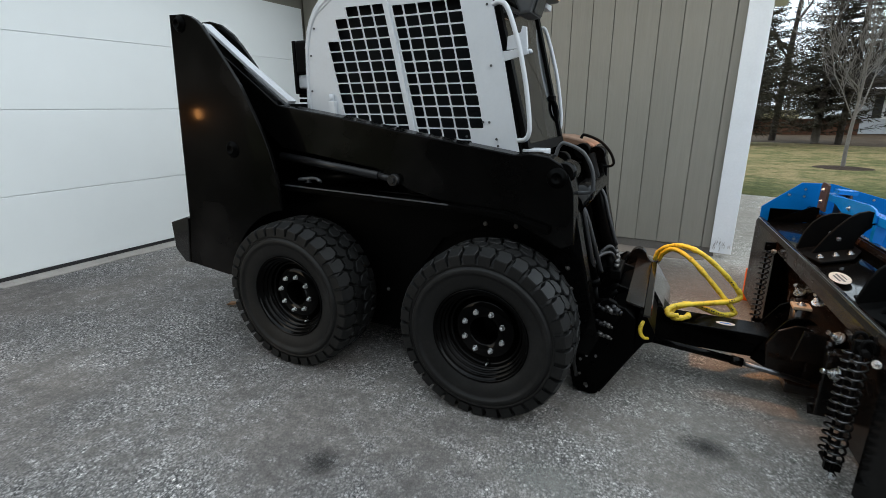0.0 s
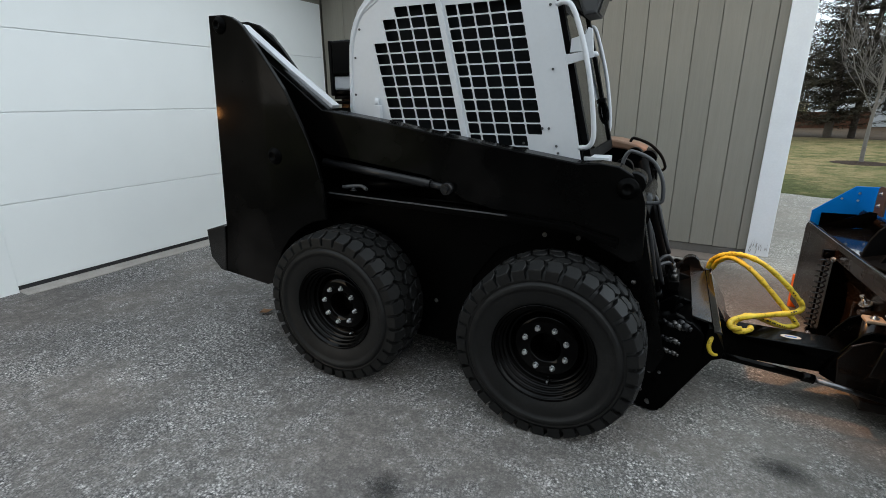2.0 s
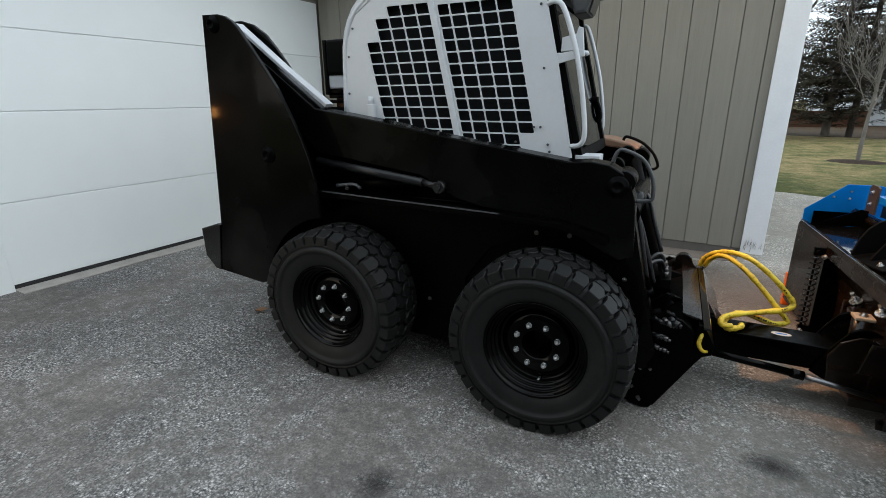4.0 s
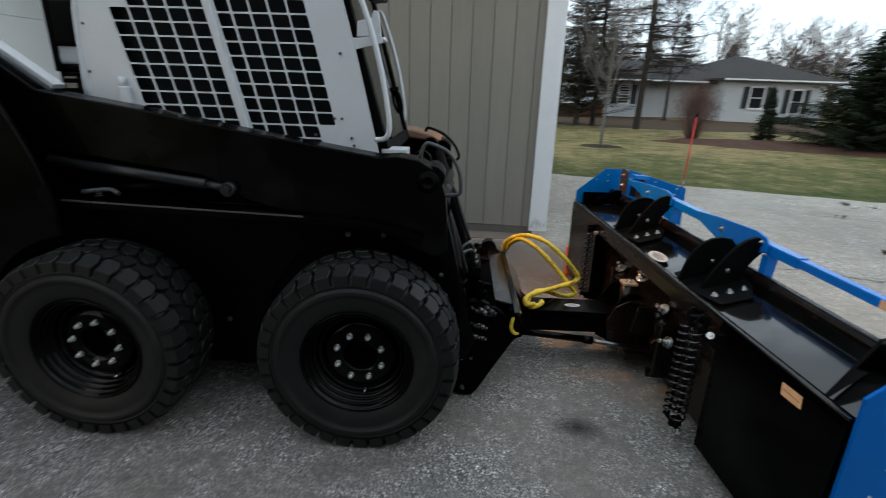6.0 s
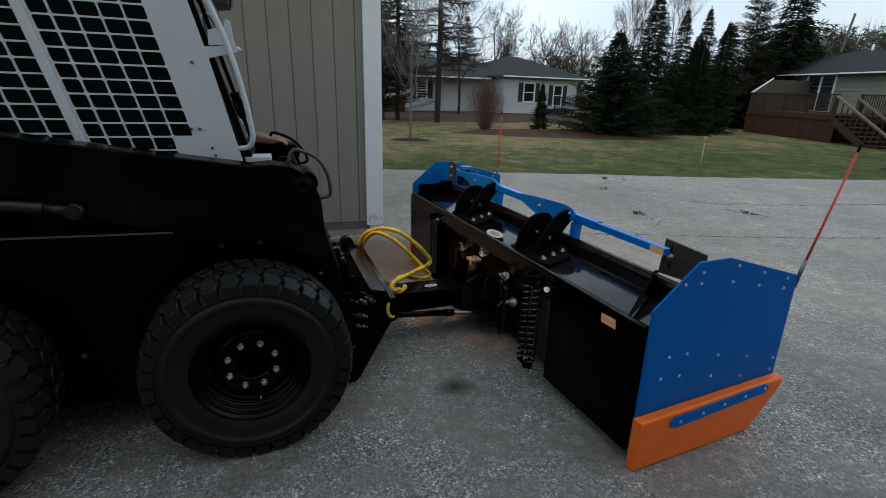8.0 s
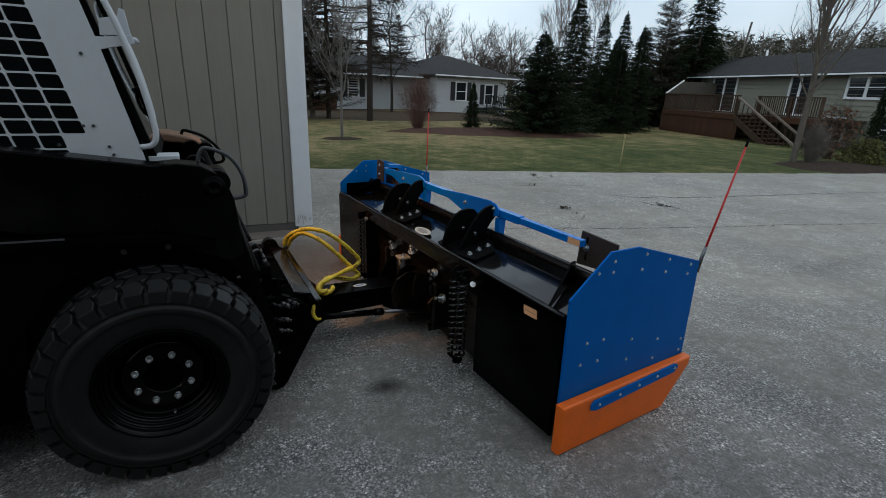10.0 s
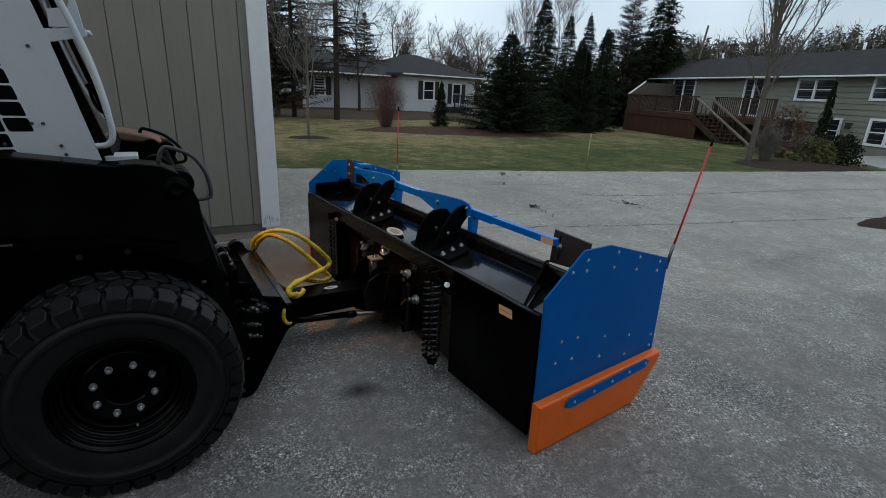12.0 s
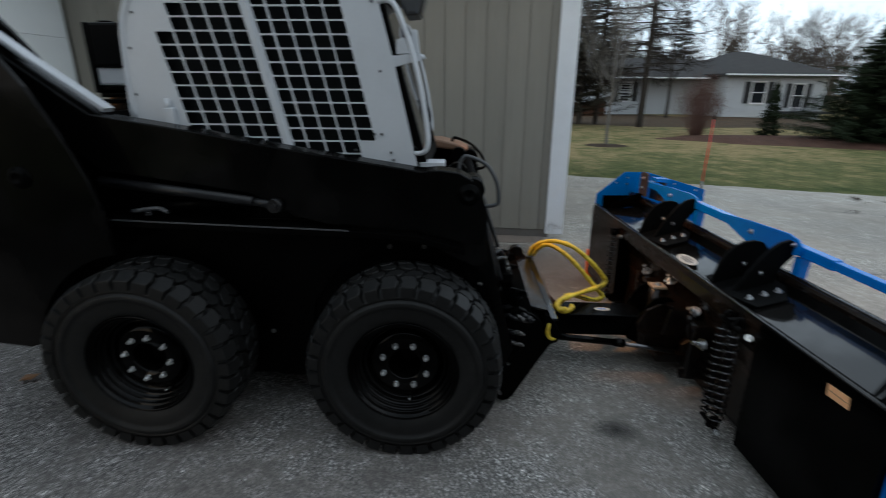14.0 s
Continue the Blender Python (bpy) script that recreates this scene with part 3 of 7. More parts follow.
def build_garage():
    # wall with the overhead door
    bm = BM()
    box(bm, WALL_X - 0.30, WALL_X - 0.06, -1.3, 1.50, -0.2, 3.22)
    box(bm, WALL_X - 0.30, WALL_X - 0.06, 5.47, 11.5, -0.2, 3.22)
    box(bm, WALL_X - 0.30, WALL_X - 0.06, 1.50, 5.47, 2.72, 3.22)
    solid("wall_west", bm, TAUPE, "taupe wooden garage wall round the overhead door", "wall", kind="structure")
    bm = BM()
    box(bm, WALL_X - 0.06, WALL_X + 0.055, 1.40, 1.615, -0.06, 2.80, 0.004)
    solid("trim", bm, DOORWHITE, "white painted jamb board beside the garage door", "trim", kind="structure")
    door = thing("garage_door", pose(WALL_X, 1.62, 0), "white sectional overhead garage door, closed", "garage door")
    for z0, z1 in ((0.040, 0.712), (0.720, 1.422), (1.430, 2.050), (2.058, 2.72)):
        bm = BM()
        box(bm, -0.045, 0.0, 0.0, 3.85, z0, z1, 0.004)
        part("door_section", bm, DOORWHITE, door)
    bm = BM()
    box(bm, -0.05, -0.012, 0.0, 3.85, 0.0, 2.72)
    part("door_core", bm, TRIMWHITE, door)
    bm = BM()
    box(bm, -0.04, 0.004, 0.0, 3.85, 0.0, 0.036, 0.006)
    part("bottom_seal", bm, SEAL, door, "black rubber seal along the floor")
    bm = BM()
    prism(bm, [(WALL_X - 0.08, 1.62), (WALL_X + 0.19, 1.62), (WALL_X + 0.21, 2.2), (WALL_X + 0.185, 2.6), (WALL_X + 0.22, 3.1), (WALL_X + 0.20, 3.6), (WALL_X + 0.245, 4.4), (WALL_X + 0.22, 5.2), (WALL_X - 0.08, 5.47)], -0.2, 0.006, "xy")
    solid("door_sill", bm, SILL, "pale concrete sill under the garage door", "sill", kind="structure")

    # unseen wall behind the camera, added to dim the yard and its reflections
    bm = BM()
    box(bm, -3.4, 7.5, -3.5, -3.2, -0.3, 4.6)
    solid("wall_south", bm, FOUND, "unseen plain dark wall, added to shade the yard", "wall", kind="structure")

    # taupe board wall with its corner board
    bm = BM()
    box(bm, WALL_X, 0.40, WALL_Y + 0.02, WALL_Y + 0.22, 0.09, 3.215)
    box(bm, 0.20, 0.40, WALL_Y + 0.22, 11.5, 0.09, 3.215)
    box(bm, WALL_X, 0.40, 11.3, 11.5, 0.09, 3.215)
    wall = solid("wall_north", bm, TAUPE, "taupe vertical board wall of the garage", "wall", kind="structure")
    bm = BM()
    box(bm, WALL_X, 0.44, WALL_Y + 0.004, WALL_Y + 0.20, -0.2, 0.085)
    box(bm, 0.24, 0.44, WALL_Y + 0.20, 11.5, -0.2, 0.085)
    solid("foundation", bm, FOUND, "low dark foundation under the board wall", "foundation", kind="structure")
    bm = BM()
    prism(bm, [(WALL_X + 0.16, 5.22), (-2.0, 5.16), (0.1, 5.24), (0.36, 5.30), (0.40, 5.488), (WALL_X + 0.16, 5.488)], -0.2, 0.006, "xy")
    solid("apron", bm, APRON, "narrow worn concrete strip along the wall", "apron", kind="structure")
    # corner board
    bm = BM()
    box(bm, 0.405, 0.590, WALL_Y - 0.036, WALL_Y + 0.03, 0.05, 3.215, 0.004)
    box(bm, 0.405, 0.435, WALL_Y + 0.034, WALL_Y + 0.16, 0.05, 3.215, 0.003)
    corner = solid("corner_board", bm, TRIMWHITE, "white corner board, paint worn off near the ground", "trim", kind="structure")
    rnd = random.Random(8)
    bm = BM()
    for k in range(20):
        x = 0.425 + 0.15 * rnd.random()
        z = 0.06 + 0.10 * rnd.random()
        prism(bm, [(x, z), (x + 0.004, z - 0.005), (x + 0.007 * rnd.random() + 0.003, z + 0.025 + 0.05 * rnd.random()), (x + 0.002, z + 0.022)], WALL_Y - 0.0385, WALL_Y - 0.0355)
    part("bare_wood_scar", bm, SCAR, corner, "bare grey scars in the paint")
    return wall


def build_boards(wall):
    """The wall's boards, one by one."""
    pitch = 0.2085
    bm = BM()
    box(bm, 0.0, pitch - 0.0065, -0.004, 0.018, 0.0, 3.125, 0.002)
    me = mesh_of("board", bm, TAUPE)
    x = 0.3285 - pitch
    k = 0
    while x > WALL_X:
        share("board", me, wall, Matrix.Translation((x, WALL_Y, 0.088 + 0.002 * math.sin(k * 7.3))))
        x -= pitch
        k += 1
    bm = BM()
    box(bm, 0.0, 0.0747, -0.004, 0.018, 0.0, 3.125, 0.002)
    share("board", mesh_of("narrow_board", bm, TAUPE), wall, Matrix.Translation((0.330, WALL_Y, 0.088)))


def build_roof():
    """Soffit and roof of the garage, out of view, added to shade both walls."""
    bm = BM()
    prism(bm, [(WALL_X + 0.62, -1.6), (WALL_X + 0.62, WALL_Y - 0.55), (1.05, WALL_Y - 0.55), (1.05, 11.9), (WALL_X - 6.0, 11.9), (WALL_X - 6.0, -1.6)], 3.22, 3.42, "xy")
    solid("roof", bm, TRIMWHITE, "unseen flat white soffit of the garage eaves, added for shade", "roof", kind="structure")


build_ground()
build_drive()
build_roof()
build_stains()
board_wall = build_garage()

# a warm lamp on the garage wall beside the door
def wall_lamp(m, r, strength, label):
    lamp = thing("wall_lamp", m, label, "lamp")
    bm = BM()
    box(bm, 0.0, 0.03, -0.06, 0.06, -0.12, 0.12, 0.008)
    tube(bm, [(0.03, 0, 0.06), (0.10, 0, 0.10), (0.14, 0, 0.06)], 0.012, 10, 5)
    part("bracket", bm, FRAME_BLACK, lamp)
    bm = BM()
    tube(bm, [(0.14, 0, -2.2 * r), (0.14, 0, -r), (0.14, 0, 0.5 * r), (0.14, 0, 0.05)], [0.6 * r, r, r, 0.5 * r], 16)
    glow, nt, b = base_mat("warm_lamp_glow", 0.4)
    b.inputs["Emission Color"].default_value = (1.0, 0.42, 0.12, 1)
    b.inputs["Emission Strength"].default_value = strength
    part("bulb", bm, glow, lamp, "glowing warm bulb")


wall_lamp(pose(WALL_X - 0.055, -0.36, 1.38), 0.030, 28.0, "small warm lamp on the garage wall")


# ---- skid steer loader ----
WIDE = 1.63  # a part at y has its twin at WIDE - y


def both(y0, y1):
    return ((y0, y1), (WIDE - y1, WIDE - y0))


def tyre_mesh():
    """Carcass of a tyre: bead, sidewall with a guard rib and a step, bare tread floor."""
    bm = BM()
    prof = [(0.222, -0.030), (0.231, -0.048), (0.243, -0.057), (0.266, -0.066), (0.298, -0.0725), (0.312, -0.0735), (0.317, -0.0815), (0.322, -0.0840), (0.336, -0.0845), (0.340, -0.0815), (0.344, -0.0735),
            (0.349, -0.0715), (0.352, -0.0755), (0.360, -0.0745), (0.366, -0.069), (0.384, -0.066), (0.395, -0.052), (0.401, -0.010)]
    prof = prof + [(r, 0.150 - y) for r, y in reversed(prof)]
    lathe(bm, prof, 72)
    return mesh_of("tyre", bm, RUBBER)


TREADS = 33


def tread_meshes():
    """One shoulder block and one hooked centre block for each half of the tread."""
    pitch = 2 * math.pi / TREADS
    shapes = ([(0.02, -0.080), (0.74, -0.080), (0.84, -0.046), (0.70, -0.014), (0.54, -0.001), (0.06, -0.004), (-0.06, -0.024), (0.04, -0.048)],
              [(0.06, 0.010), (0.56, 0.012), (0.74, -0.001), (0.92, 0.012), (1.02, 0.046), (0.84, 0.070), (0.48, 0.065), (0.18, 0.045)])
    made = []
    for far in (False, True):
        for shape in shapes:
            bm = BM()
            mid = (sum(p[0] for p in shape) / 8, sum(p[1] for p in shape) / 8)
            rings = []
            for level in range(4):
                ring = []
                for a, y in shape:
                    edge = abs(y - 0.075)
                    fall = max(0.0, edge - 0.112)
                    r = (0.372 - fall * 0.25, 0.4205 - fall * 0.42, 0.4250 - fall * 0.42, 0.4250 - fall * 0.42)[level]
                    k = (1.05, 1.02, 0.955, 0.955)[level]
                    aa, yy = mid[0] + (a - mid[0]) * k, mid[1] + (y - mid[1]) * min(k, 1.04)
                    yy = max(yy, -0.080)
                    yy = 0.150 - yy if far else yy
                    ang = aa * pitch
                    ring.append(bm.verts.new((r * math.sin(ang), yy, r * math.cos(ang))))
                rings.append(ring)
            # the crown has corners of its own, so that its edge stays crisp
            bm.faces.new(rings[3]).smooth = True
            for lo, hi in zip(rings[:3], rings[1:3]):
                for i in range(8):
                    j = (i + 1) % 8
                    bm.faces.new((lo[i], lo[j], hi[j], hi[i]))
            made.append(mesh_of("tread_block", bm, RUBBER))
    return made


def rim_mesh():
    bm = BM()
    lathe(bm, [(0.224, 0.19), (0.221, -0.030), (0.235, -0.046), (0.238, -0.056), (0.231, -0.061), (0.224, -0.053), (0.220, -0.034), (0.214, -0.037), (0.2105, -0.030), (0.209, -0.012), (0.203, -0.015), (0.2000, -0.008), (0.198, 0.012),
               (0.192, 0.009), (0.189, 0.016), (0.187, 0.036), (0.168, 0.040), (0.160, 0.022), (0.142, 0.008), (0.073, 0.008), (0.068, 0.016), (0.066, 0.17), (0.0, 0.17)], 56)
    return mesh_of("rim", bm, RIMBLACK)


def nut_mesh():
    bm = BM()
    tube(bm, [(0, 0.008, 0), (0, 0.002, 0)], 0.0135, 12)
    tube(bm, [(0, 0.002, 0), (0, -0.012, 0)], 0.0105, 6)
    tube(bm, [(0, -0.012, 0), (0, -0.016, 0), (0, -0.019, 0)], [0.0075, 0.0075, 0.005], 8)
    return mesh_of("lug_nut", bm, STEEL)


def valve_mesh():
    bm = BM()
    tube(bm, [(0, 0.0, 0), (0, -0.03, 0.004)], [0.006, 0.0045], 8)
    return mesh_of("valve_stem", bm, STEEL)


def build_loader():
    loader = thing("skid_steer_loader", pose(-0.497, 2.09, 0, 0, 0, 4.5), "black skid steer loader with a light grey cab", "loader")
    meshes = {"tyre": tyre_mesh(), "nut": nut_mesh(), "rim": rim_mesh(), "valve": valve_mesh()}
    blocks = tread_meshes()
    for x, turn, up in ((0.0, 0.0, 0.411), (-1.150, -13.0, 0.415)):
        for y, flip in ((0.0, 0), (WIDE, 180)):
            wheel = share("wheel", meshes["rim"], loader, pose(x, y, up, 0, 0, flip))
            wheel["label"] = "black steel wheel rim with eight bright nuts"
            tyre = share("tyre", meshes["tyre"], loader, pose(x, y, up, 0, 0, flip))
            tyre["label"] = "chunky dusty black rubber tyre"
            for k in range(TREADS):
                for n, me in enumerate(blocks):
                    share("tread_block", me, tyre, pose(0, 0, 0, 0, (k + (0.5 if n > 1 else 0.0)) * 360 / TREADS + turn))
            for k in range(8):
                a = radians(22.5 + 45 * k + turn)
                share("lug_nut", meshes["nut"], wheel, pose(0.1016 * math.sin(a), 0.002, 0.1016 * math.cos(a)))
            a = radians(174 + turn)
            share("valve_stem", meshes["valve"], wheel, pose(0.176 * math.sin(a), 0.03, 0.176 * math.cos(a)))

    # chassis between the wheels
    bm = BM()
    prism(bm, [(-1.96, 0.50), (-1.70, 0.45), (-1.45, 0.19), (0.26, 0.19), (0.30, 0.40), (0.28, 0.95), (0.20, 1.0), (-1.96, 1.0)], 0.26, 1.37, bev=0.006)
    box(bm, -0.03, 0.03, 0.10, 1.53, 0.35, 0.46)
    box(bm, -1.19, -1.13, 0.10, 1.53, 0.35, 0.46)
    part("chassis", bm, SATIN, loader, "black welded chassis")
    for y0, y1 in both(0.135, 0.300):
        bm = BM()
        prism(bm, [(-1.31, 0.985), (-1.31, 1.015), (-0.246, 0.982), (0.04, 0.965), (0.25, 0.91), (0.25, 0.88), (0.04, 0.935), (-0.246, 0.953)], y0, y1, bev=0.003)
        fender = part("fender", bm, SATIN, loader, "black ledge over the wheels")
        bm = BM()
        e0, e1 = (y0 - 0.003, y0 + 0.004) if y0 < 0.8 else (y1 - 0.004, y1 + 0.003)
        prism(bm, [(-1.27, 1.011), (-1.27, 1.017), (-0.246, 0.985), (-0.246, 0.979)], e0, e1)
        part("worn_edge", bm, DULLGREY, fender, "bare worn edge of the ledge")
        bm = BM()
        prism(bm, [(-1.24, 0.985), (-0.30, 0.963), (0.05, 0.956), (0.28, 0.90), (0.33, 0.80), (0.24, 0.80), (0.10, 0.865), (-0.12, 0.865), (-0.32, 0.78), (-0.45, 0.60), (-0.47, 0.42), (-0.52, 0.20), (-0.66, 0.20),
                   (-0.70, 0.42), (-0.72, 0.60), (-0.85, 0.78), (-1.05, 0.87), (-1.24, 0.88)], 0.235 if y0 < 0.8 else WIDE - 0.245, 0.245 if y0 < 0.8 else WIDE - 0.235)
        part("side_panel", bm, SATIN, loader)
    # upright rear towers, an outer and an inner plate each
    curve = [(-1.893, 1.933), (-1.785, 1.930), (-1.735, 1.918), (-1.694, 1.896), (-1.659, 1.866), (-1.597, 1.787), (-1.514, 1.676), (-1.43, 1.560), (-1.367, 1.440), (-1.303, 1.310), (-1.262, 1.200), (-1.237, 1.100), (-1.228, 1.005)]
    arch = [(-1.150 + 0.480 * math.sin(a), 0.413 + 0.480 * math.cos(a)) for a in np.linspace(radians(-8), radians(-84), 9)]
    foot = [(-1.70, 0.440), (-2.037, 0.476), (-1.988, 0.730)]
    inner = [(-1.986, 1.942), (-1.918, 1.942), (-1.827, 1.917), (-1.743, 1.863), (-1.671, 1.785), (-1.601, 1.697), (-1.424, 1.469), (-1.362, 1.189), (-1.362, 0.878), (-2.046, 0.878)]
    for y0, y1 in both(0.03, 0.055):
        bm = BM()
        prism(bm, curve + arch + foot, y0, y1, bev=0.004)
        part("tower_plate", bm, BLACK, loader, "tall glossy black rear tower plate")
    for y0, y1 in both(0.315, 0.337):
        bm = BM()
        prism(bm, inner, y0, y1, bev=0.004)
        part("tower_plate", bm, BLACK, loader)
    for y0, y1 in both(0.055, 0.315):
        bm = BM()
        prism(bm, [(-1.893, 1.90), (-1.875, 1.90), (-1.965, 0.73), (-2.0, 0.50), (-2.02, 0.49), (-1.985, 0.73)], y0, y1)
        part("tower_back", bm, SATIN, loader)
    # rear body, hood and bumper
    bm = BM()
    prism(bm, [(-2.0, 0.60), (-1.96, 1.42), (-1.30, 1.46), (-1.24, 1.0), (-1.96, 0.55)], 0.27, 1.36, bev=0.01)
    part("engine_housing", bm, SATIN, loader, "black rear engine housing")
    bm = BM()
    box(bm, -1.722, -1.28, 0.82, 1.15, 1.567, 1.657, 0.012)
    hood = part("hood", bm, CAB, loader, "light grey engine hood")
    for z in (1.475, 1.508, 1.541):
        bm = BM()
        box(bm, -1.715, -1.28, 0.825, 1.145, z, z + 0.022, 0.003)
        part("vent_slat", bm, SATIN, hood, "black vent slat")
    bm = BM()
    box(bm, -1.70, -1.30, 0.80, 1.12, 1.66, 1.875, 0.015)
    box(bm, -1.725, -1.70, 0.80, 1.08, 1.53, 1.875, 0.006)
    part("exhaust_guard", bm, FRAME_BLACK, loader, "black guard box behind the cab")
    for y0, y1 in both(0.02, 0.24):
        bm = BM()
        prism(bm, [(-2.155, 0.735), (-2.01, 0.780), (-1.985, 0.775), (-2.035, 0.477), (-2.075, 0.482), (-2.150, 0.560)], y0, y1, bev=0.008)
        part("bumper_block", bm, EDGEBLACK, loader, "black steel bumper block")
    bm = BM()
    box(bm, -2.10, -2.0, 0.24, WIDE - 0.24, 0.52, 0.74, 0.01)
    part("rear_bumper", bm, SATIN, loader)

    # lift arms
    arm = [(-1.99, 1.891), (-1.937, 1.91), (-1.589, 1.656), (-1.313, 1.454), (-0.891, 1.389), (-0.552, 1.328), (0.06, 1.232), (0.145, 1.238), (0.225, 1.227), (0.28, 1.196), (0.319, 1.146), (0.342, 1.077), (0.348, 1.003), (0.358, 0.834), (0.303, 0.808), (0.208, 0.85), (0.029, 0.94), (-0.341, 0.993), (-0.489, 1.03), (-0.679, 1.13), (-1.313, 1.22), (-1.556, 1.437), (-1.979, 1.817)]
    for y0, y1 in both(0.180, 0.305):
        bm = BM()
        prism(bm, arm, y0, y1, bev=0.006)
        part("lift_arm", bm, BLACK, loader, "glossy black lift arm")
    leg = [(0.10, 1.10), (0.32, 1.09), (0.375, 0.85), (0.440, 0.58), (0.50, 0.36), (0.46, 0.26), (0.38, 0.27), (0.31, 0.48), (0.24, 0.80), (0.10, 0.97)]
    for y0, y1 in both(0.255, 0.36):
        bm = BM()
        prism(bm, leg, y0, y1, bev=0.008)
        part("arm_leg", bm, BLACK, loader)
        bm = BM()
        tube(bm, [(0.285, y0 - 0.06, 1.15), (0.285, y1 + 0.02, 1.15)], 0.05, 20)
        part("pivot_tube", bm, BLACK, loader)
    bm = BM()
    tube(bm, [(0.30, 0.36, 0.98), (0.30, WIDE - 0.36, 0.98)], 0.06, 20)
    part("cross_tube", bm, BLACK, loader)
    # pale strip on the sloping part of each arm
    for y0, y1 in both(0.222, 0.285):
        bm = BM()
        prism(bm, [(-1.885, 1.904), (-1.869, 1.916), (-1.549, 1.674), (-1.266, 1.475), (-1.281, 1.459), (-1.556, 1.657)], y0, y1, bev=0.003)
        part("arm_cover", bm, COVER, loader, "light grey cover strip on the arm")
    # pivot bosses
    for (x, z, r) in ((-1.819, 1.882, 0.043), (-1.533, 1.214, 0.046), (-0.563, 1.081, 0.034), (0.267, 1.136, 0.047)):
        for side in (0, 1):
            y = 0.030 if x < -1 else 0.180
            bm = BM()
            prof = [(0.0, -0.012), (r * 0.35, -0.012), (r * 0.42, -0.022), (r * 0.62, -0.022), (r * 0.7, -0.010), (r * 0.9, -0.010), (r, -0.004), (r, 0.012)]
            if side:
                prof = [(q, -p) for q, p in prof]
            lathe(bm, prof, 24, (x, y if not side else WIDE - y, z))
            part("pivot_pin", bm, SATIN, loader)
    # control link with its eye
    for y in (0.165, WIDE - 0.165):
        bm = BM()
        tube(bm, [(-1.34, y + 0.04, 1.172), (-0.655, y, 1.098)], 0.022, 14)
        tube(bm, [(-0.655, y, 1.098), (-0.563, y, 1.081)], 0.017, 12)
        tube(bm, [(-0.563, y - 0.022, 1.081), (-0.563, y + 0.045, 1.081)], 0.029, 18)
        tube(bm, [(-0.563, y - 0.034, 1.081), (-0.563, y - 0.022, 1.081)], 0.016, 6)
        part("control_link", bm, LINKGREY, loader, "dark link rod under the arm")
    # lift cylinder in the gap, grey where the light falls on it
    for y in (0.25, WIDE - 0.25):
        bm = BM()
        tube(bm, [(-1.24, y, 1.04), (-0.72, y, 1.085)], 0.032, 14)
        tube(bm, [(-0.72, y, 1.085), (-0.35, y, 1.115)], 0.018, 12)
        part("lift_cylinder", bm, SATIN, loader)
        bm = BM()
        tube(bm, [(-1.2, y - 0.08, 1.045), (-1.1, y - 0.06, 1.055), (-1.05, y - 0.07, 1.04)], 0.010, 8, 4)
        bolt_at(loader, (-1.13, y - 0.08, 1.03), (0, 0, 1), 0.012, 0.014, "bolt", LINKGREY)
        part("hose_fitting", bm, DULLGREY, loader, "small worn grey hose fitting")
    # small bolts on the front body side
    for x, z in ((-0.085, 0.882), (0.072, 0.884), (-0.665, 0.44)):
        bolt_at(loader, (x, 0.235, z), (0, -1, 0), 0.008, 0.008, "bolt", WORNSTEEL)

    build_cab(loader)
    build_front(loader)
    return loader


def cab_panel_mesh():
    """Stamped side panel: a sheet with rows of round-cornered openings."""
    bm = BM()
    outline = [(-1.255, 1.36), (-1.262, 1.46), (-1.255, 1.61), (-1.245, 1.773), (-1.228, 1.850), (-1.205, 1.905), (-1.172, 1.958), (-1.125, 2.005), (-1.06, 2.035), (-0.98, 2.048), (-0.20, 2.048), (-0.165, 2.03), (-0.146, 2.00),
               (-0.126, 1.918), (-0.058, 1.647), (0.034, 1.22), (0.02, 1.19), (-1.24, 1.19)]
    loops = [outline]
    slant, pitch_x, pitch_z = -0.228, 0.0795, 0.0553
    z0 = 1.914

    def hole(cx, cz, w=0.0366):
        h, r = 0.0244, 0.007
        pts = []
        for sx, sz in ((1, 1), (-1, 1), (-1, -1), (1, -1)):
            for a in (0, 45, 90) if sx * sz > 0 else (90, 45, 0):
                dx = w - r + r * math.cos(radians(a))
                dz = h - r + r * math.sin(radians(a))
                pts.append((cx + sx * dx + slant * sz * dz, cz + sz * dz))
        return pts

    for row in range(0, 13):
        z = z0 - row * pitch_z
        shift = slant * (z - 1.70)
        for k in range(5):  # forward of the rib
            x = -0.274 - k * pitch_x + shift
            if row >= 11 and k == 0:
                continue
            loops.append(hole(x + (0.006 if k == 4 else 0.0), z, 0.0296 if k == 4 else 0.0366))
        for k in range(5):  # behind the rib
            if (row == 0 and k > 2) or (row in (1, 2) and k > 3):
                continue
            x = -0.699 - k * 0.0832 + shift
            loops.append(hole(x, z + 0.014, 0.0384))
    edges = []
    for pts in loops:
        vs = [bm.verts.new((x, 0, z)) for x, z in pts]
        edges += [bm.edges.new((vs[i], vs[(i + 1) % len(vs)])) for i in range(len(vs))]
    bmesh.ops.triangle_fill(bm, use_beauty=True, use_dissolve=False, edges=edges)
    out = bmesh.ops.extrude_face_region(bm, geom=bm.faces[:])
    for e in out["geom"]:
        if isinstance(e, bmesh.types.BMVert):
            e.co.y += 0.007
    return mesh_of("side_panel", bm, CAB)


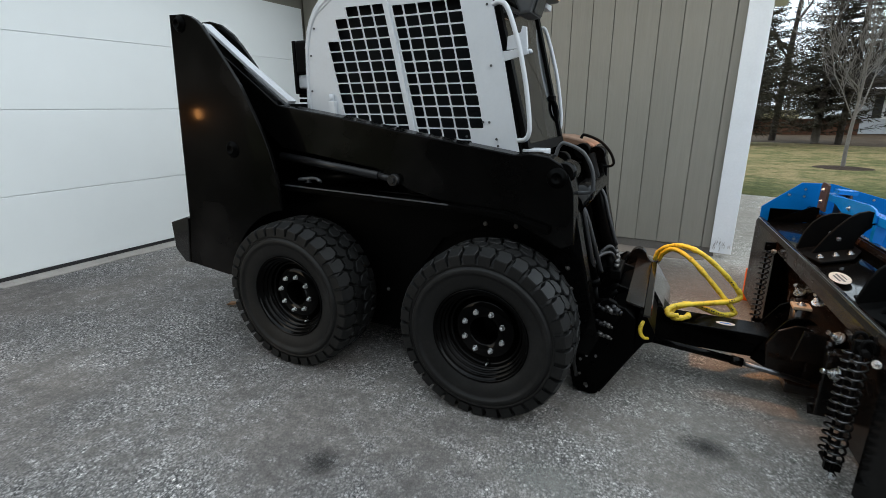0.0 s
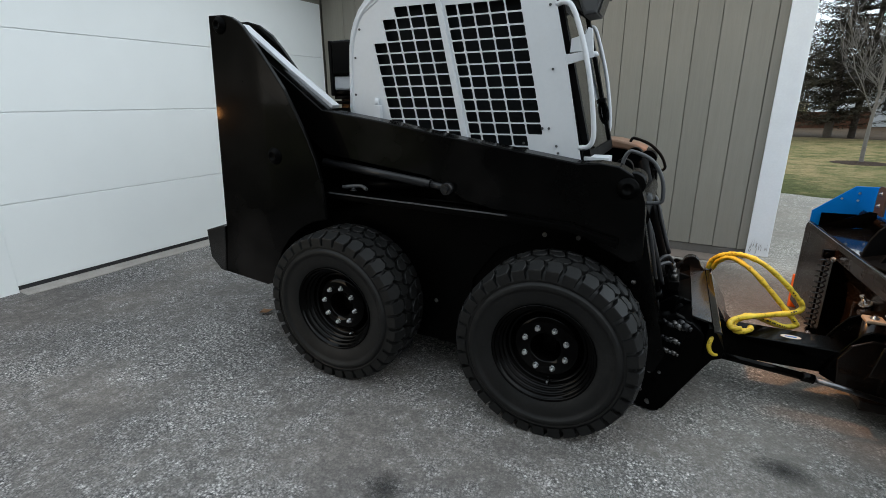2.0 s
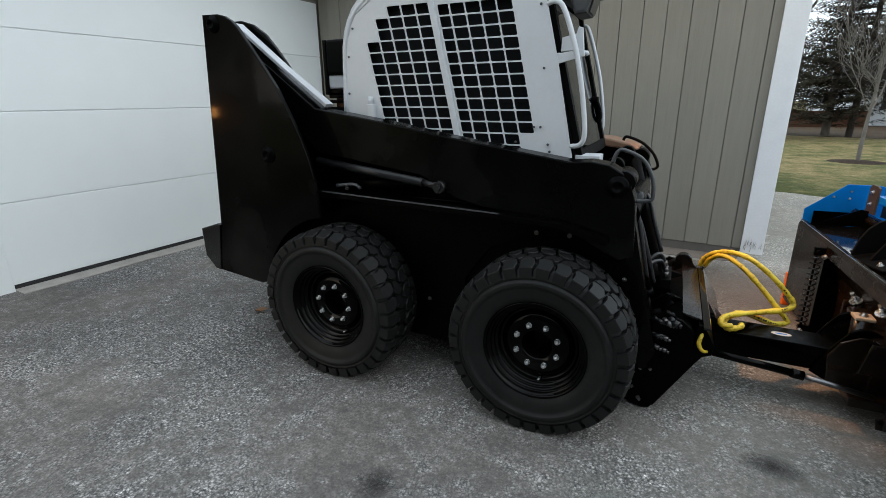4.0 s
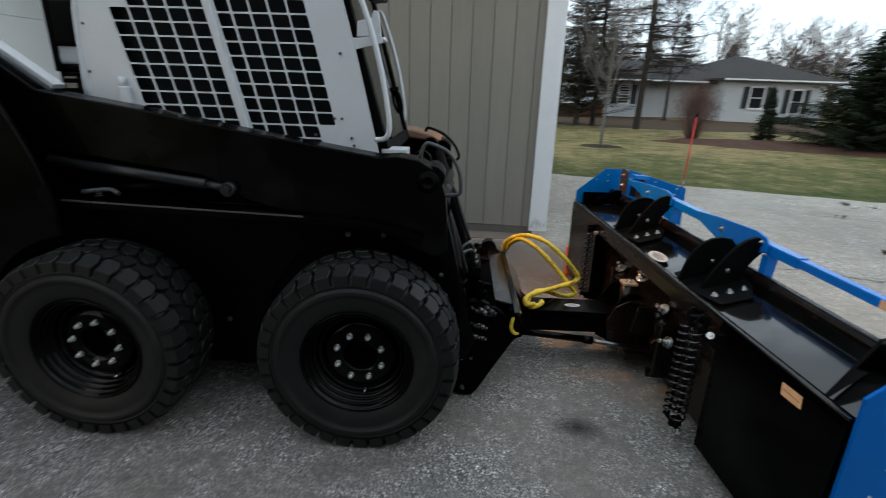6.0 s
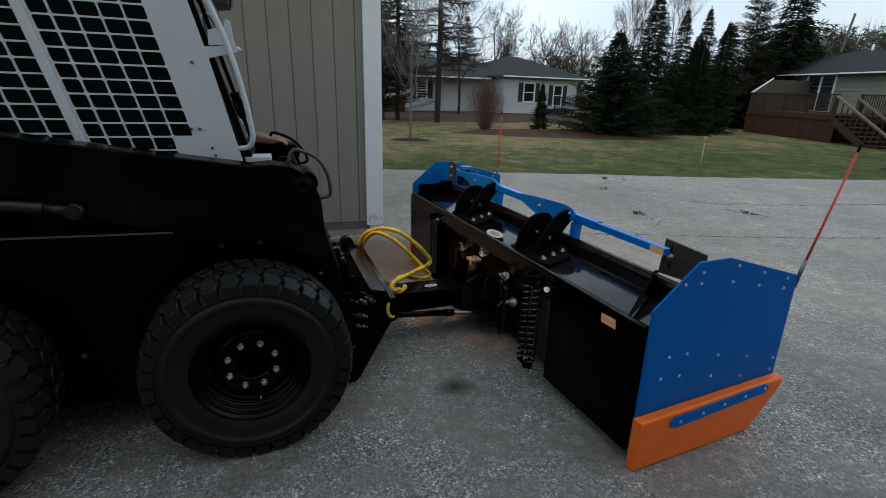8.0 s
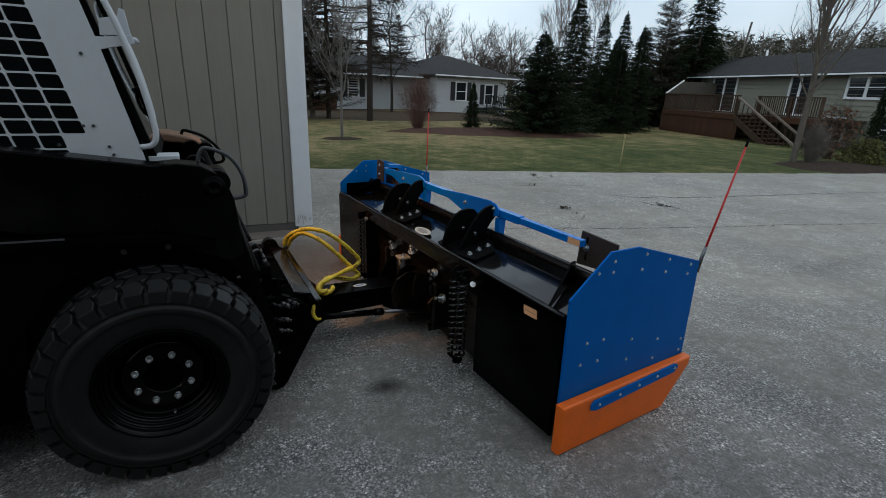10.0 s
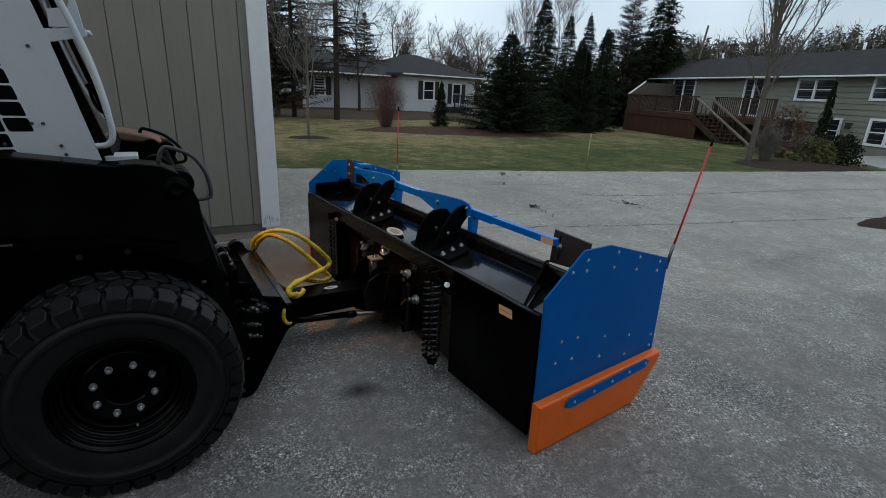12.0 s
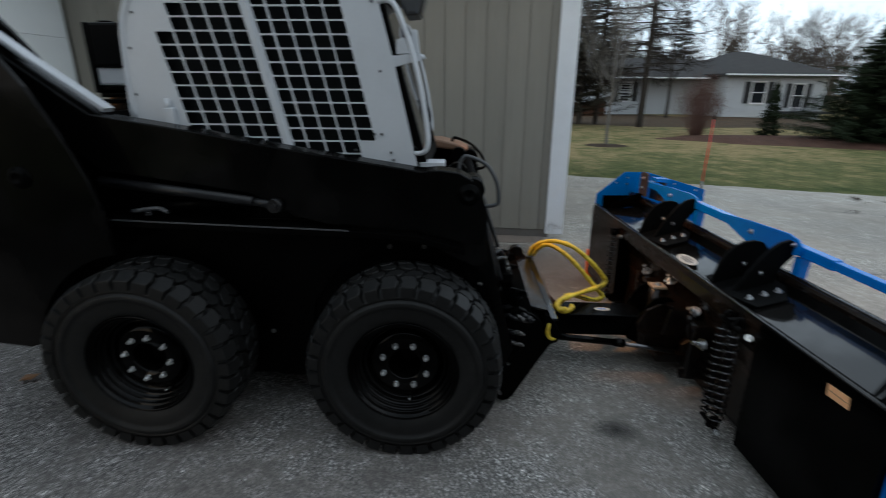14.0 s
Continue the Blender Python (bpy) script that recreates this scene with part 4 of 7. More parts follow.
def build_cab(loader):
    me = cab_panel_mesh()
    for y in (0.370, WIDE - 0.377):
        ob = share("cab_side", me, loader, pose(0, y, 0))
        ob["label"] = "light grey cab side stamped with rows of openings"
        s = -1 if y < 0.8 else 1
        face = y if y < 0.8 else y + 0.007
        bm = BM()
        prism(bm, [(-0.729, 2.0), (-0.696, 2.0), (-0.522, 1.235), (-0.555, 1.235)], face + s * 0.012, face - s * 0.002, bev=0.004)
        part("rib", bm, CAB, loader)
        # pressed rim along the rear and the top
        bm = BM()
        edge = [(-1.240, 1.42), (-1.240, 1.61), (-1.226, 1.77), (-1.190, 1.88), (-1.14, 1.95), (-1.06, 2.005), (-0.95, 2.02), (-0.25, 2.02)]
        tube(bm, [(x, face, z) for x, z in edge], 0.010, 8, 4)
        part("pressed_rim", bm, CAB, loader)
        # opaque dark sheet stands for the pane and the shaded cab behind it
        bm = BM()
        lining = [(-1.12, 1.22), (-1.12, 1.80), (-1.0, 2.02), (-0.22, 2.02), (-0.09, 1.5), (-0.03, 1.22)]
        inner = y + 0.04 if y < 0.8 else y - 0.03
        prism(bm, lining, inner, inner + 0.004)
        part("side_window", bm, SIDEPANE, loader, "opaque dark pane behind the openings, cab shade in its colour")
        for x, z in ((-1.215, 1.53), (-1.205, 1.72), (-1.17, 1.86), (-0.150, 1.90), (-0.122, 1.63), (-0.157, 1.366), (-0.125, 1.366), (-0.245, 1.295), (-0.085, 1.285), (-0.075, 1.252)):
            bolt_at(loader, (x, face + s * 0.001, z), (0, s, 0), 0.0065, 0.005, "rivet", DULLGREY, False)
        bm = BM()
        box(bm, -1.088, -1.045, min(face, face + s * 0.03), max(face, face + s * 0.03), 1.40, 1.475, 0.006)
        tube(bm, [(-1.075, face + s * 0.015, 1.465), (-1.070, face + s * 0.015, 1.512)], 0.013, 10)
        part("latch", bm, CAB, loader, "grey window latch")
    bm = BM()
    prism(bm, [(-1.20, 1.90), (-1.10, 2.02), (-0.98, 2.062), (-0.15, 2.062), (-0.06, 2.03), (-0.06, 2.0), (-0.98, 2.03), (-1.16, 1.92)], 0.365, WIDE - 0.365, bev=0.006)
    part("roof", bm, CAB, loader, "light grey cab roof")
    bm = BM()
    prism(bm, [(-1.255, 1.36), (-1.235, 1.36), (-1.215, 1.77), (-1.165, 1.92), (-1.185, 1.93), (-1.24, 1.77)], 0.384, WIDE - 0.384)
    part("back_wall", bm, CAB, loader)
    bm = BM()
    box(bm, -1.2, 0.02, 0.42, WIDE - 0.42, 1.16, 1.20)
    part("cab_floor", bm, FRAME_BLACK, loader)
    bm = BM()
    box(bm, -0.85, -0.40, 0.58, 1.05, 1.20, 1.36, 0.03)
    prism(bm, [(-0.92, 1.30), (-0.80, 1.34), (-0.90, 1.86), (-0.99, 1.84)], 0.58, 1.05, bev=0.02)
    part("operator_seat", bm, FRAME_BLACK, loader, "black operator seat")
    # front frame, slanting door and its glass

    def at(z):
        return 0.078 - 0.265 * (z - 1.20)

    for y0, y1 in both(0.384, 0.425):
        bm = BM()
        prism(bm, [(0.030, 1.22), (at(1.22) - 0.03, 1.22), (at(2.0) - 0.03, 2.0), (-0.15, 2.0)], y0, y1)
        part("front_pillar", bm, FRAME_BLACK, loader, "black rubber-edged front pillar")
    for y0, y1 in both(0.41, 0.455):
        bm = BM()
        prism(bm, [(at(1.22) - 0.025, 1.22), (at(1.22) + 0.004, 1.22), (at(2.0) + 0.004, 2.0), (at(2.0) - 0.025, 2.0)], y0, y1)
        part("door_stile", bm, FRAME_BLACK, loader, "black front door frame")
    for z0, z1 in ((1.21, 1.26), (1.95, 2.0)):
        bm = BM()
        prism(bm, [(at(z0) - 0.025, z0), (at(z0) + 0.004, z0), (at(z1) + 0.004, z1), (at(z1) - 0.025, z1)], 0.455, WIDE - 0.455)
        part("door_rail", bm, FRAME_BLACK, loader)
    bm = BM()
    prism(bm, [(at(1.26) - 0.012, 1.26), (at(1.26) - 0.007, 1.26), (at(1.95) - 0.007, 1.95), (at(1.95) - 0.012, 1.95)], 0.455, WIDE - 0.455)
    g = part("door_glass", bm, GLASS, loader, "front door glass, tinted dark for the dim cab inside")
    g.visible_shadow = False
    for side in (0, 1):
        y = 0.378 if not side else WIDE - 0.378
        s = -1 if not side else 1
        if side:
            bm = BM()
            tube(bm, [(-0.150, y, 1.904), (-0.116, y, 1.908), (-0.079, y, 1.876), (-0.004, y, 1.642), (0.035, y, 1.437), (0.044, y, 1.325), (0.022, y, 1.290), (-0.010, y, 1.282)], 0.0115, 10, 5)
            part("grab_handle", bm, CAB, loader, "light grey tubular grab handle")
            continue
        bm = BM()
        tube(bm, [(-0.125, y, 1.900), (-0.085, y + s * 0.01, 1.905), (-0.045, y + s * 0.018, 1.872), (0.010, y + s * 0.02, 1.728), (0.052, y + s * 0.02, 1.560), (0.078, y + s * 0.02, 1.400), (0.082, y + s * 0.018, 1.325), (0.062, y + s * 0.01, 1.288), (0.020, y, 1.280)], 0.0115, 10, 5)
        part("grab_handle", bm, CAB, loader, "light grey tubular grab handle")
    bm = BM()
    prism(bm, [(-0.082, 1.688), (0.050, 1.706), (0.056, 1.676), (-0.066, 1.646)], 0.374, 0.383, bev=0.002)
    prism(bm, [(-0.055, 1.700), (-0.052, 1.758), (0.010, 1.772), (0.018, 1.800), (0.036, 1.795), (0.046, 1.706)], 0.390, 0.412, bev=0.002)
    box(bm, -0.08, 0.052, 0.383, 0.44, 1.684, 1.694, 0.002)
    tube(bm, [(0.035, 0.40, 1.692), (0.060, 0.40, 1.690), (0.064, 0.40, 1.680)], 0.010, 12)
    part("door_hinge", bm, CAB, loader, "light grey door hinge bracket")
    bm = BM()
    box(bm, 0.04, 0.155, 0.40, 0.52, 1.20, 1.238, 0.004)
    part("step_bracket", bm, CAB, loader)
    for y0, y1 in both(0.46, 0.66):
        bm = BM()
        up = Matrix.Translation((0, 0, 0)) if y0 < 0.8 else Matrix.Translation((-0.03, 0, 0.16))
        prism(bm, [(-0.08, 2.0), (-0.02, 1.86), (0.035, 1.865), (0.06, 1.95), (0.02, 2.03)], y0, y1, bev=0.015, skew=up)
        lamp = part("work_lamp", bm, DULLGREY, loader, "grey work lamp housing under the roof")
        bm = BM()
        prism(bm, [(0.0415, 1.872), (0.0445, 1.870), (0.0655, 1.940), (0.0625, 1.943)], y0 + 0.03, y1 - 0.03, skew=up)
        part("lens", bm, PANE if y0 < 0.8 else LAMPGLOW, lamp, "dark lamp lens" if y0 < 0.8 else "glowing warm lamp lens")
    bm = BM()
    loop = [(0.012 + 0.022 * math.cos(a) - 0.25 * 0.065 * math.sin(a), 1.16, 1.425 + 0.065 * math.sin(a)) for a in np.linspace(0, 2 * math.pi, 17)]
    tube(bm, loop, 0.009, 8)
    box(bm, -0.028, 0.020, 1.13, 1.19, 1.475, 1.505, 0.006)
    part("door_latch", bm, FRAME_BLACK, loader, "black door pull")
    # things seen dimly behind the door
    bm = BM()
    tube(bm, [(-0.15, 0.55, 1.20), (-0.10, 0.56, 1.45), (-0.13, 0.57, 1.55)], 0.012, 8, 4)
    tube(bm, [(-0.13, 0.57, 1.55), (-0.14, 0.57, 1.64)], 0.022, 10)
    part("control_lever", bm, FRAME_BLACK, loader)


def build_work_light():
    """The warm beam of the loader's work lamp on the wall's side."""
    beam = bpy.data.lights.new("work_light", "SPOT")
    beam.energy, beam.color, beam.spot_size, beam.spot_blend, beam.shadow_soft_size = WORK_LIGHT, (1.0, 0.47, 0.16), radians(66), 0.8, 0.04
    ob = new("work_light", beam)
    ob.matrix_world = pose(-0.497, 2.09, 0, 0, 0, 4.5) @ look((0.055, WIDE - 0.56, 2.055), (1.60, 1.55, 0.35))


def build_front(loader):
    # hose guards in front of the arms
    for pts, y, mat in (([(0.222, 1.195), (0.226, 1.235), (0.240, 1.268), (0.266, 1.276), (0.345, 1.240), (0.392, 1.165), (0.404, 1.085), (0.390, 1.058), (0.315, 1.050)], 0.33, DULLGREY),
                        ([(0.164, 1.19), (0.168, 1.225), (0.176, 1.256), (0.198, 1.264), (0.285, 1.230), (0.352, 1.168), (0.384, 1.105), (0.378, 1.080), (0.350, 1.071), (0.285, 1.072)], 1.30, FRAME_BLACK)):
        bm = BM()
        tube(bm, [(x, y, z) for x, z in pts], 0.0088, 10, 6)
        part("hose_guard", bm, mat, loader, "bent tubular hose guard")
    # tan orange cap on the far arm
    bm = BM()
    prism(bm, [(0.02, 1.262), (0.10, 1.258), (0.215, 1.232), (0.27, 1.205), (0.27, 1.185), (0.02, 1.215)], 1.22, 1.48, bev=0.012)
    part("arm_cap", bm, TANORANGE, loader, "tan orange cap on the arm")
    # tilt cylinders
    for y, r in ((0.50, 0.032), (1.13, 0.045)):
        bm = BM()
        tube(bm, [(0.245, y, 1.16), (0.425, y, 0.545)], r, 18)
        tube(bm, [(0.415, y, 0.58), (0.425, y, 0.545)], r * 1.2, 18)
        tube(bm, [(0.215, y - r, 1.18), (0.215, y + r, 1.18)], 0.045, 16)
        part("tilt_cylinder", bm, SATIN, loader, "black hydraulic tilt cylinder")
        bm = BM()
        tube(bm, [(0.425, y, 0.545), (0.46, y, 0.40)], r * 0.55, 14)
        part("cylinder_rod", bm, SATIN, loader)
    for pts in ([(0.27, 0.42, 1.06), (0.34, 0.43, 0.98), (0.385, 0.45, 0.80), (0.42, 0.50, 0.62)], [(0.27, 0.47, 1.02), (0.345, 0.50, 0.94), (0.40, 0.52, 0.78), (0.45, 0.56, 0.60)], [(0.26, 1.10, 1.02), (0.36, 1.08, 0.94), (0.41, 1.06, 0.80), (0.47, 1.06, 0.62)]):
        bm = BM()
        tube(bm, pts, 0.0125, 10, 6)
        part("hydraulic_hose", bm, BLACKHOSE, loader, "black hydraulic hose")
    # quick attach carrier: leaning box with ribs, levers, pins, couplers and hoses
    bm = BM()
    prism(bm, [(0.395, 0.030), (0.470, 0.006), (0.500, 0.012), (0.648, 0.262), (0.640, 0.470), (0.60, 0.50), (0.54, 0.47), (0.47, 0.30)], 0.361, 1.28, bev=0.006)
    part("quick_attach", bm, SATIN, loader, "black quick attach carrier")
    for y in (0.338, 0.62, 1.02, 1.285):
        bm = BM()
        prism(bm, [(0.34, 0.24), (0.385, 0.030), (0.470, 0.005), (0.505, 0.014), (0.660, 0.285), (0.652, 0.46), (0.60, 0.505), (0.52, 0.525), (0.45, 0.47)], y, y + 0.022, bev=0.004)
        part("carrier_rib", bm, SATIN, loader)
    for y in (0.40, 0.50, 1.10):
        bm = BM()
        tube(bm, [(0.42, y, 0.44), (0.53, y, 0.47)], 0.022, 12)
        part("pin", bm, SATIN, loader, "worn dark carrier pin")
        bm = BM()
        tube(bm, [(0.50, y, 0.30), (0.52, y, 0.52), (0.55, y + 0.01, 0.565)], [0.016, 0.014, 0.011], 10, 3)
        part("lever", bm, SATIN, loader, "worn dark locking lever")
    # coupler bank: a block with stubby fittings, worn bright at the rims
    bm = BM()
    box(bm, 0.478, 0.535, 0.74, 0.98, 0.505, 0.560, 0.006)
    bank = part("coupler_block", bm, SATIN, loader, "dark hydraulic coupler block")
    for k, (y, h) in enumerate(((0.775, 0.055), (0.835, 0.075), (0.895, 0.050), (0.950, 0.065))):
        bm = BM()
        tube(bm, [(0.505, y, 0.560), (0.505 - 0.006 * k, y, 0.560 + h * 0.6)], 0.017, 6)
        tube(bm, [(0.505 - 0.006 * k, y, 0.560 + h * 0.6), (0.500 - 0.006 * k, y, 0.560 + h)], 0.012, 10)
        part("coupler", bm, WORNSTEEL, bank, "worn hydraulic quick coupler")
    for pts, r in (([(0.50, 0.78, 0.60), (0.47, 0.74, 0.66), (0.41, 0.66, 0.64), (0.385, 0.58, 0.50), (0.40, 0.50, 0.36), (0.42, 0.44, 0.24)], 0.011),
                   ([(0.50, 0.84, 0.62), (0.455, 0.80, 0.68), (0.39, 0.74, 0.60), (0.365, 0.64, 0.42), (0.39, 0.52, 0.28)], 0.011),
                   ([(0.41, 0.335, 0.44), (0.45, 0.300, 0.40), (0.43, 0.292, 0.33), (0.39, 0.300, 0.30), (0.37, 0.340, 0.34)], 0.0085),
                   ([(0.35, 0.42, 0.72), (0.40, 0.36, 0.60), (0.425, 0.305, 0.48), (0.41, 0.295, 0.36), (0.385, 0.30, 0.22), (0.40, 0.33, 0.10)], 0.010)):
        bm = BM()
        tube(bm, pts, r, 8, 6)
        part("hydraulic_hose", bm, BLACKHOSE, loader, "black hydraulic hose")
    for x, z, r, mat in ((0.455, 0.445, 0.017, WORNSTEEL), (0.505, 0.432, 0.012, WORNSTEEL), (0.450, 0.390, 0.014, WORNSTEEL), (0.520, 0.395, 0.011, SATIN), (0.442, 0.345, 0.013, WORNSTEEL), (0.480, 0.325, 0.010, SATIN),
                         (0.436, 0.270, 0.011, WORNSTEEL), (0.535, 0.300, 0.012, SATIN), (0.418, 0.200, 0.010, SATIN), (0.470, 0.180, 0.012, SATIN), (0.415, 0.115, 0.011, WORNSTEEL), (0.450, 0.060, 0.013, WORNSTEEL), (0.585, 0.440, 0.010, SATIN)):
        bolt_at(loader, (x, 0.338, z), (-0.15, -1, 0.1), r * 0.8, r * 0.9, "bolt", mat, False)
    bm = BM()
    prism(bm, [(0.475, 0.36), (0.470, 0.48), (0.490, 0.535), (0.525, 0.555), (0.560, 0.540), (0.580, 0.505), (0.572, 0.44), (0.540, 0.35)], 0.300, 0.336, bev=0.006)
    manifold = part("manifold", bm, SATIN, loader, "rounded black hydraulic manifold")
    for x, y, z, r, mat in ((0.545, 0.268, 0.507, 0.014, WORNSTEEL), (0.572, 0.262, 0.514, 0.018, LINKGREY), (0.536, 0.286, 0.425, 0.012, WORNSTEEL), (0.503, 0.280, 0.376, 0.012, WORNSTEEL), (0.537, 0.296, 0.360, 0.011, WORNSTEEL), (0.505, 0.285, 0.505, 0.011, LINKGREY), (0.500, 0.285, 0.430, 0.012, LINKGREY)):
        bm = BM()
        tube(bm, [(x - 0.030, 0.312, z + 0.012), (x - 0.014, y + 0.010, z + 0.006)], r * 0.75, 10)
        tube(bm, [(x - 0.014, y + 0.010, z + 0.006), (x + 0.008, y, z)], r, 6)
        tube(bm, [(x + 0.008, y, z), (x + 0.020, y - 0.004, z - 0.003)], r * 0.6, 10)
        part("hose_fitting", bm, mat, manifold, "worn steel hose fitting")
    for x, y, z in ((0.446, 0.330, 0.292), (0.442, 0.330, 0.228), (0.486, 0.325, 0.236), (0.412, 0.330, 0.200), (0.454, 0.330, 0.055)):
        bolt_at(loader, (x, y, z), (0.2, -1, 0.2), 0.008, 0.011, "bolt", CHROME, False)
    bm = BM()
    prism(bm, [(0.522, 0.478), (0.531, 0.482), (0.545, 0.558), (0.541, 0.558)], 0.498, 0.502)
    part("latch_handle", bm, STEEL, loader, "bright flat latch handle")
    # torn rim of the hose hole and grease fittings along the leg
    for x, z in ((0.330, 0.70), (0.352, 0.60), (0.375, 0.50), (0.395, 0.40)):
        bm = BM()
        tube(bm, [(x, 0.255, z), (x, 0.238, z + 0.004), (x - 0.004, 0.230, z + 0.012)], [0.011, 0.008, 0.006], 8)
        part("grease_fitting", bm, WORNSTEEL, loader, "small worn grease fitting")


# ---- snow pusher in front of the loader ----
def build_plow():
    plow = thing("snow_pusher", pose(1.10, 1.50, 0, 0, 0, 8), "black box snow pusher with blue ends and orange shoes", "snow plow")
    FAR = 2.92
    side = [(-0.017, 0.10), (-0.017, 0.24), (-0.027, 0.744), (0.190, 0.926), (0.369, 0.925), (0.867, 0.782), (0.885, 0.24), (0.80, 0.12)]
    shoe = [(-0.036, 0.003), (-0.040, 0.252), (0.880, 0.262), (0.880, 0.215), (0.700, 0.003)]
    bolts = [(0.124, 0.839), (0.214, 0.831), (0.215, 0.880), (0.409, 0.812), (0.427, 0.883), (0.592, 0.770), (0.606, 0.830), (0.777, 0.730), (0.790, 0.777),
             (0.112, 0.511), (0.219, 0.504), (0.426, 0.454), (0.635, 0.403), (0.842, 0.351), (0.087, 0.409), (0.198, 0.400), (0.409, 0.349), (0.621, 0.298), (0.842, 0.286)]
    bb = BM()
    hexbolt(bb, (0, 0, 0), (0, -1, 0), 0.0056, 0.0042)
    bolt = mesh_of("bolt", bb, STEEL)
    for y0, y1, s in ((0.080, 0.092, -1), (FAR - 0.092, FAR - 0.080, 1)):
        bm = BM()
        prism(bm, side, y0, y1, bev=0.003)
        plate = part("end_plate", bm, BLUE, plow, "bolted bright blue steel end plate")
        for x, z in bolts:
            share("bolt", bolt, plate, pose(x, y0 if s < 0 else y1, z, 0, 0, 0 if s < 0 else 180))
            if (x, z) in bolts[:9]:
                share("bolt", bolt, plate, pose(x, y1 if s < 0 else y0, z, 0, 0, 180 if s < 0 else 0))
        o0, o1 = (0.026, 0.078) if s < 0 else (FAR - 0.078, FAR - 0.026)
        bm = BM()
        prism(bm, shoe, o0, o1, bev=0.010)
        part("wear_shoe", bm, ORANGE, plow, "thick orange polyurethane wear shoe")
        f0, f1 = (0.016, 0.025) if s < 0 else (FAR - 0.025, FAR - 0.016)
        bm = BM()
        prism(bm, [(0.130, 0.195), (0.130, 0.222), (0.150, 0.238), (0.735, 0.262), (0.760, 0.250), (0.760, 0.232), (0.735, 0.212), (0.165, 0.182)], f0, f1, bev=0.002)
        strap = part("clamp_bar", bm, BLUE, plow, "blue clamping bar")
        for k in range(5):
            share("bolt", bolt, strap, pose(0.182 + 0.1375 * k, f0 if s < 0 else f1, 0.210 + 0.0075 * k, 0, 0, 0 if s < 0 else 180))
    # marker rods
    for y, x0, lean in ((0.084, 0.872, 1.0), (FAR - 0.084, 0.835, 0.05)):
        bm = BM()
        tube(bm, [(x0 - 0.004, y, 0.72), (x0 + 0.01 * lean, y, 0.79), (x0 + 0.028 * lean, y, 0.85)], 0.009, 8)
        part("rod_socket", bm, CHROME, plow, "grey steel rod socket")
        bm = BM()
        tube(bm, [(x0 + 0.02 * lean, y, 0.82), (x0 + 0.085 * lean, y, 1.02), (x0 + 0.185 * lean, y, 1.34)], [0.006, 0.0055, 0.005], 8)
        part("marker_rod", bm, REDROD, plow, "slim red marker rod")
        bm = BM()
        tube(bm, [(x0 + 0.185 * lean, y, 1.34), (x0 + 0.197 * lean, y, 1.375)], [0.0065, 0.006], 8)
        part("rod_cap", bm, FRAME_BLACK, plow)

    # box: rear sheet, shelf and front lip
    for v0, v1 in ((0.097, 0.70), (2.22, FAR - 0.097)):
        bm = BM()
        prism(bm, [(-0.030, 0.06), (-0.042, 0.07), (-0.045, 0.640), (-0.036, 0.660), (-0.020, 0.668), (-0.006, 0.664), (-0.008, 0.640), (-0.020, 0.620), (-0.018, 0.06)], v0, v1, bev=0.0)
        part("rear_sheet", bm, PLOWBLACK if v0 < 1 else PLOWBROWN, plow, "glossy black rear sheet of the blade")
    # between the springs the sheet hollows forward, as the mouldboard curves
    bm = BM()
    hollow = [(-0.045, 0.640), (-0.040, 0.575), (0.005, 0.53), (0.040, 0.46), (0.062, 0.36), (0.068, 0.24), (0.055, 0.10), (0.05, 0.06)]
    prism(bm, hollow + [(x + 0.014, z) for x, z in reversed(hollow[1:])] + [(-0.008, 0.640), (-0.006, 0.664), (-0.020, 0.668), (-0.036, 0.660)], 0.703, 2.217)
    part("rear_sheet", bm, PLOWBROWN, plow, "glossy black hollowed rear sheet, brown with dust and painted lamplight")
    for v0 in (0.7005, 2.2175):
        bm = BM()
        prism(bm, [(-0.040, 0.06), (-0.044, 0.60)] + [(x + 0.02, z) for x, z in hollow[1:]], v0, v0 + 0.0022)
        part("closing_plate", bm, PLOWBLACK, plow)
    bm = BM()
    prism(bm, [(-0.008, 0.636), (0.245, 0.702), (0.245, 0.690), (-0.008, 0.622)], 0.095, FAR - 0.095)
    part("shelf", bm, SHELFBLACK, plow, "sloping black shelf, shiny with reflected sky")
    # polished rolled edges of the rear sheet and the lip
    for x, z, r in ((-0.030, 0.6645, 0.0075), (0.258, 0.7625, 0.0065)):
        bm = BM()
        tube(bm, [(x, 0.097, z), (x, 0.8, z), (x, 1.6, z), (x, FAR - 0.097, z)], r, 12)
        part("rolled_edge", bm, EDGEBLACK, plow, "polished black rolled edge")
    bm = BM()
    prism(bm, [(0.238, 0.688), (0.238, 0.745), (0.246, 0.758), (0.262, 0.764), (0.290, 0.760), (0.292, 0.750), (0.262, 0.752), (0.252, 0.744), (0.252, 0.688)], 0.095, FAR - 0.095)
    part("top_lip", bm, PLOWBROWN, plow, "folded black top lip of the blade")
    bm = BM()
    arc = [(0.262 - 0.16 * math.sin(math.pi * t), 0.745 - 0.70 * t) for t in np.linspace(0, 1, 12)]
    prism(bm, arc + [(x - 0.012, z) for x, z in reversed(arc)], 0.095, FAR - 0.095)
    part("mouldboard", bm, PLOWBLACK, plow, "curved black mouldboard")
    bm = BM()
    box(bm, 0.23, 0.262, 0.10, FAR - 0.10, 0.006, 0.10, 0.003)
    part("cutting_edge", bm, SATIN, plow, "worn steel cutting edge")
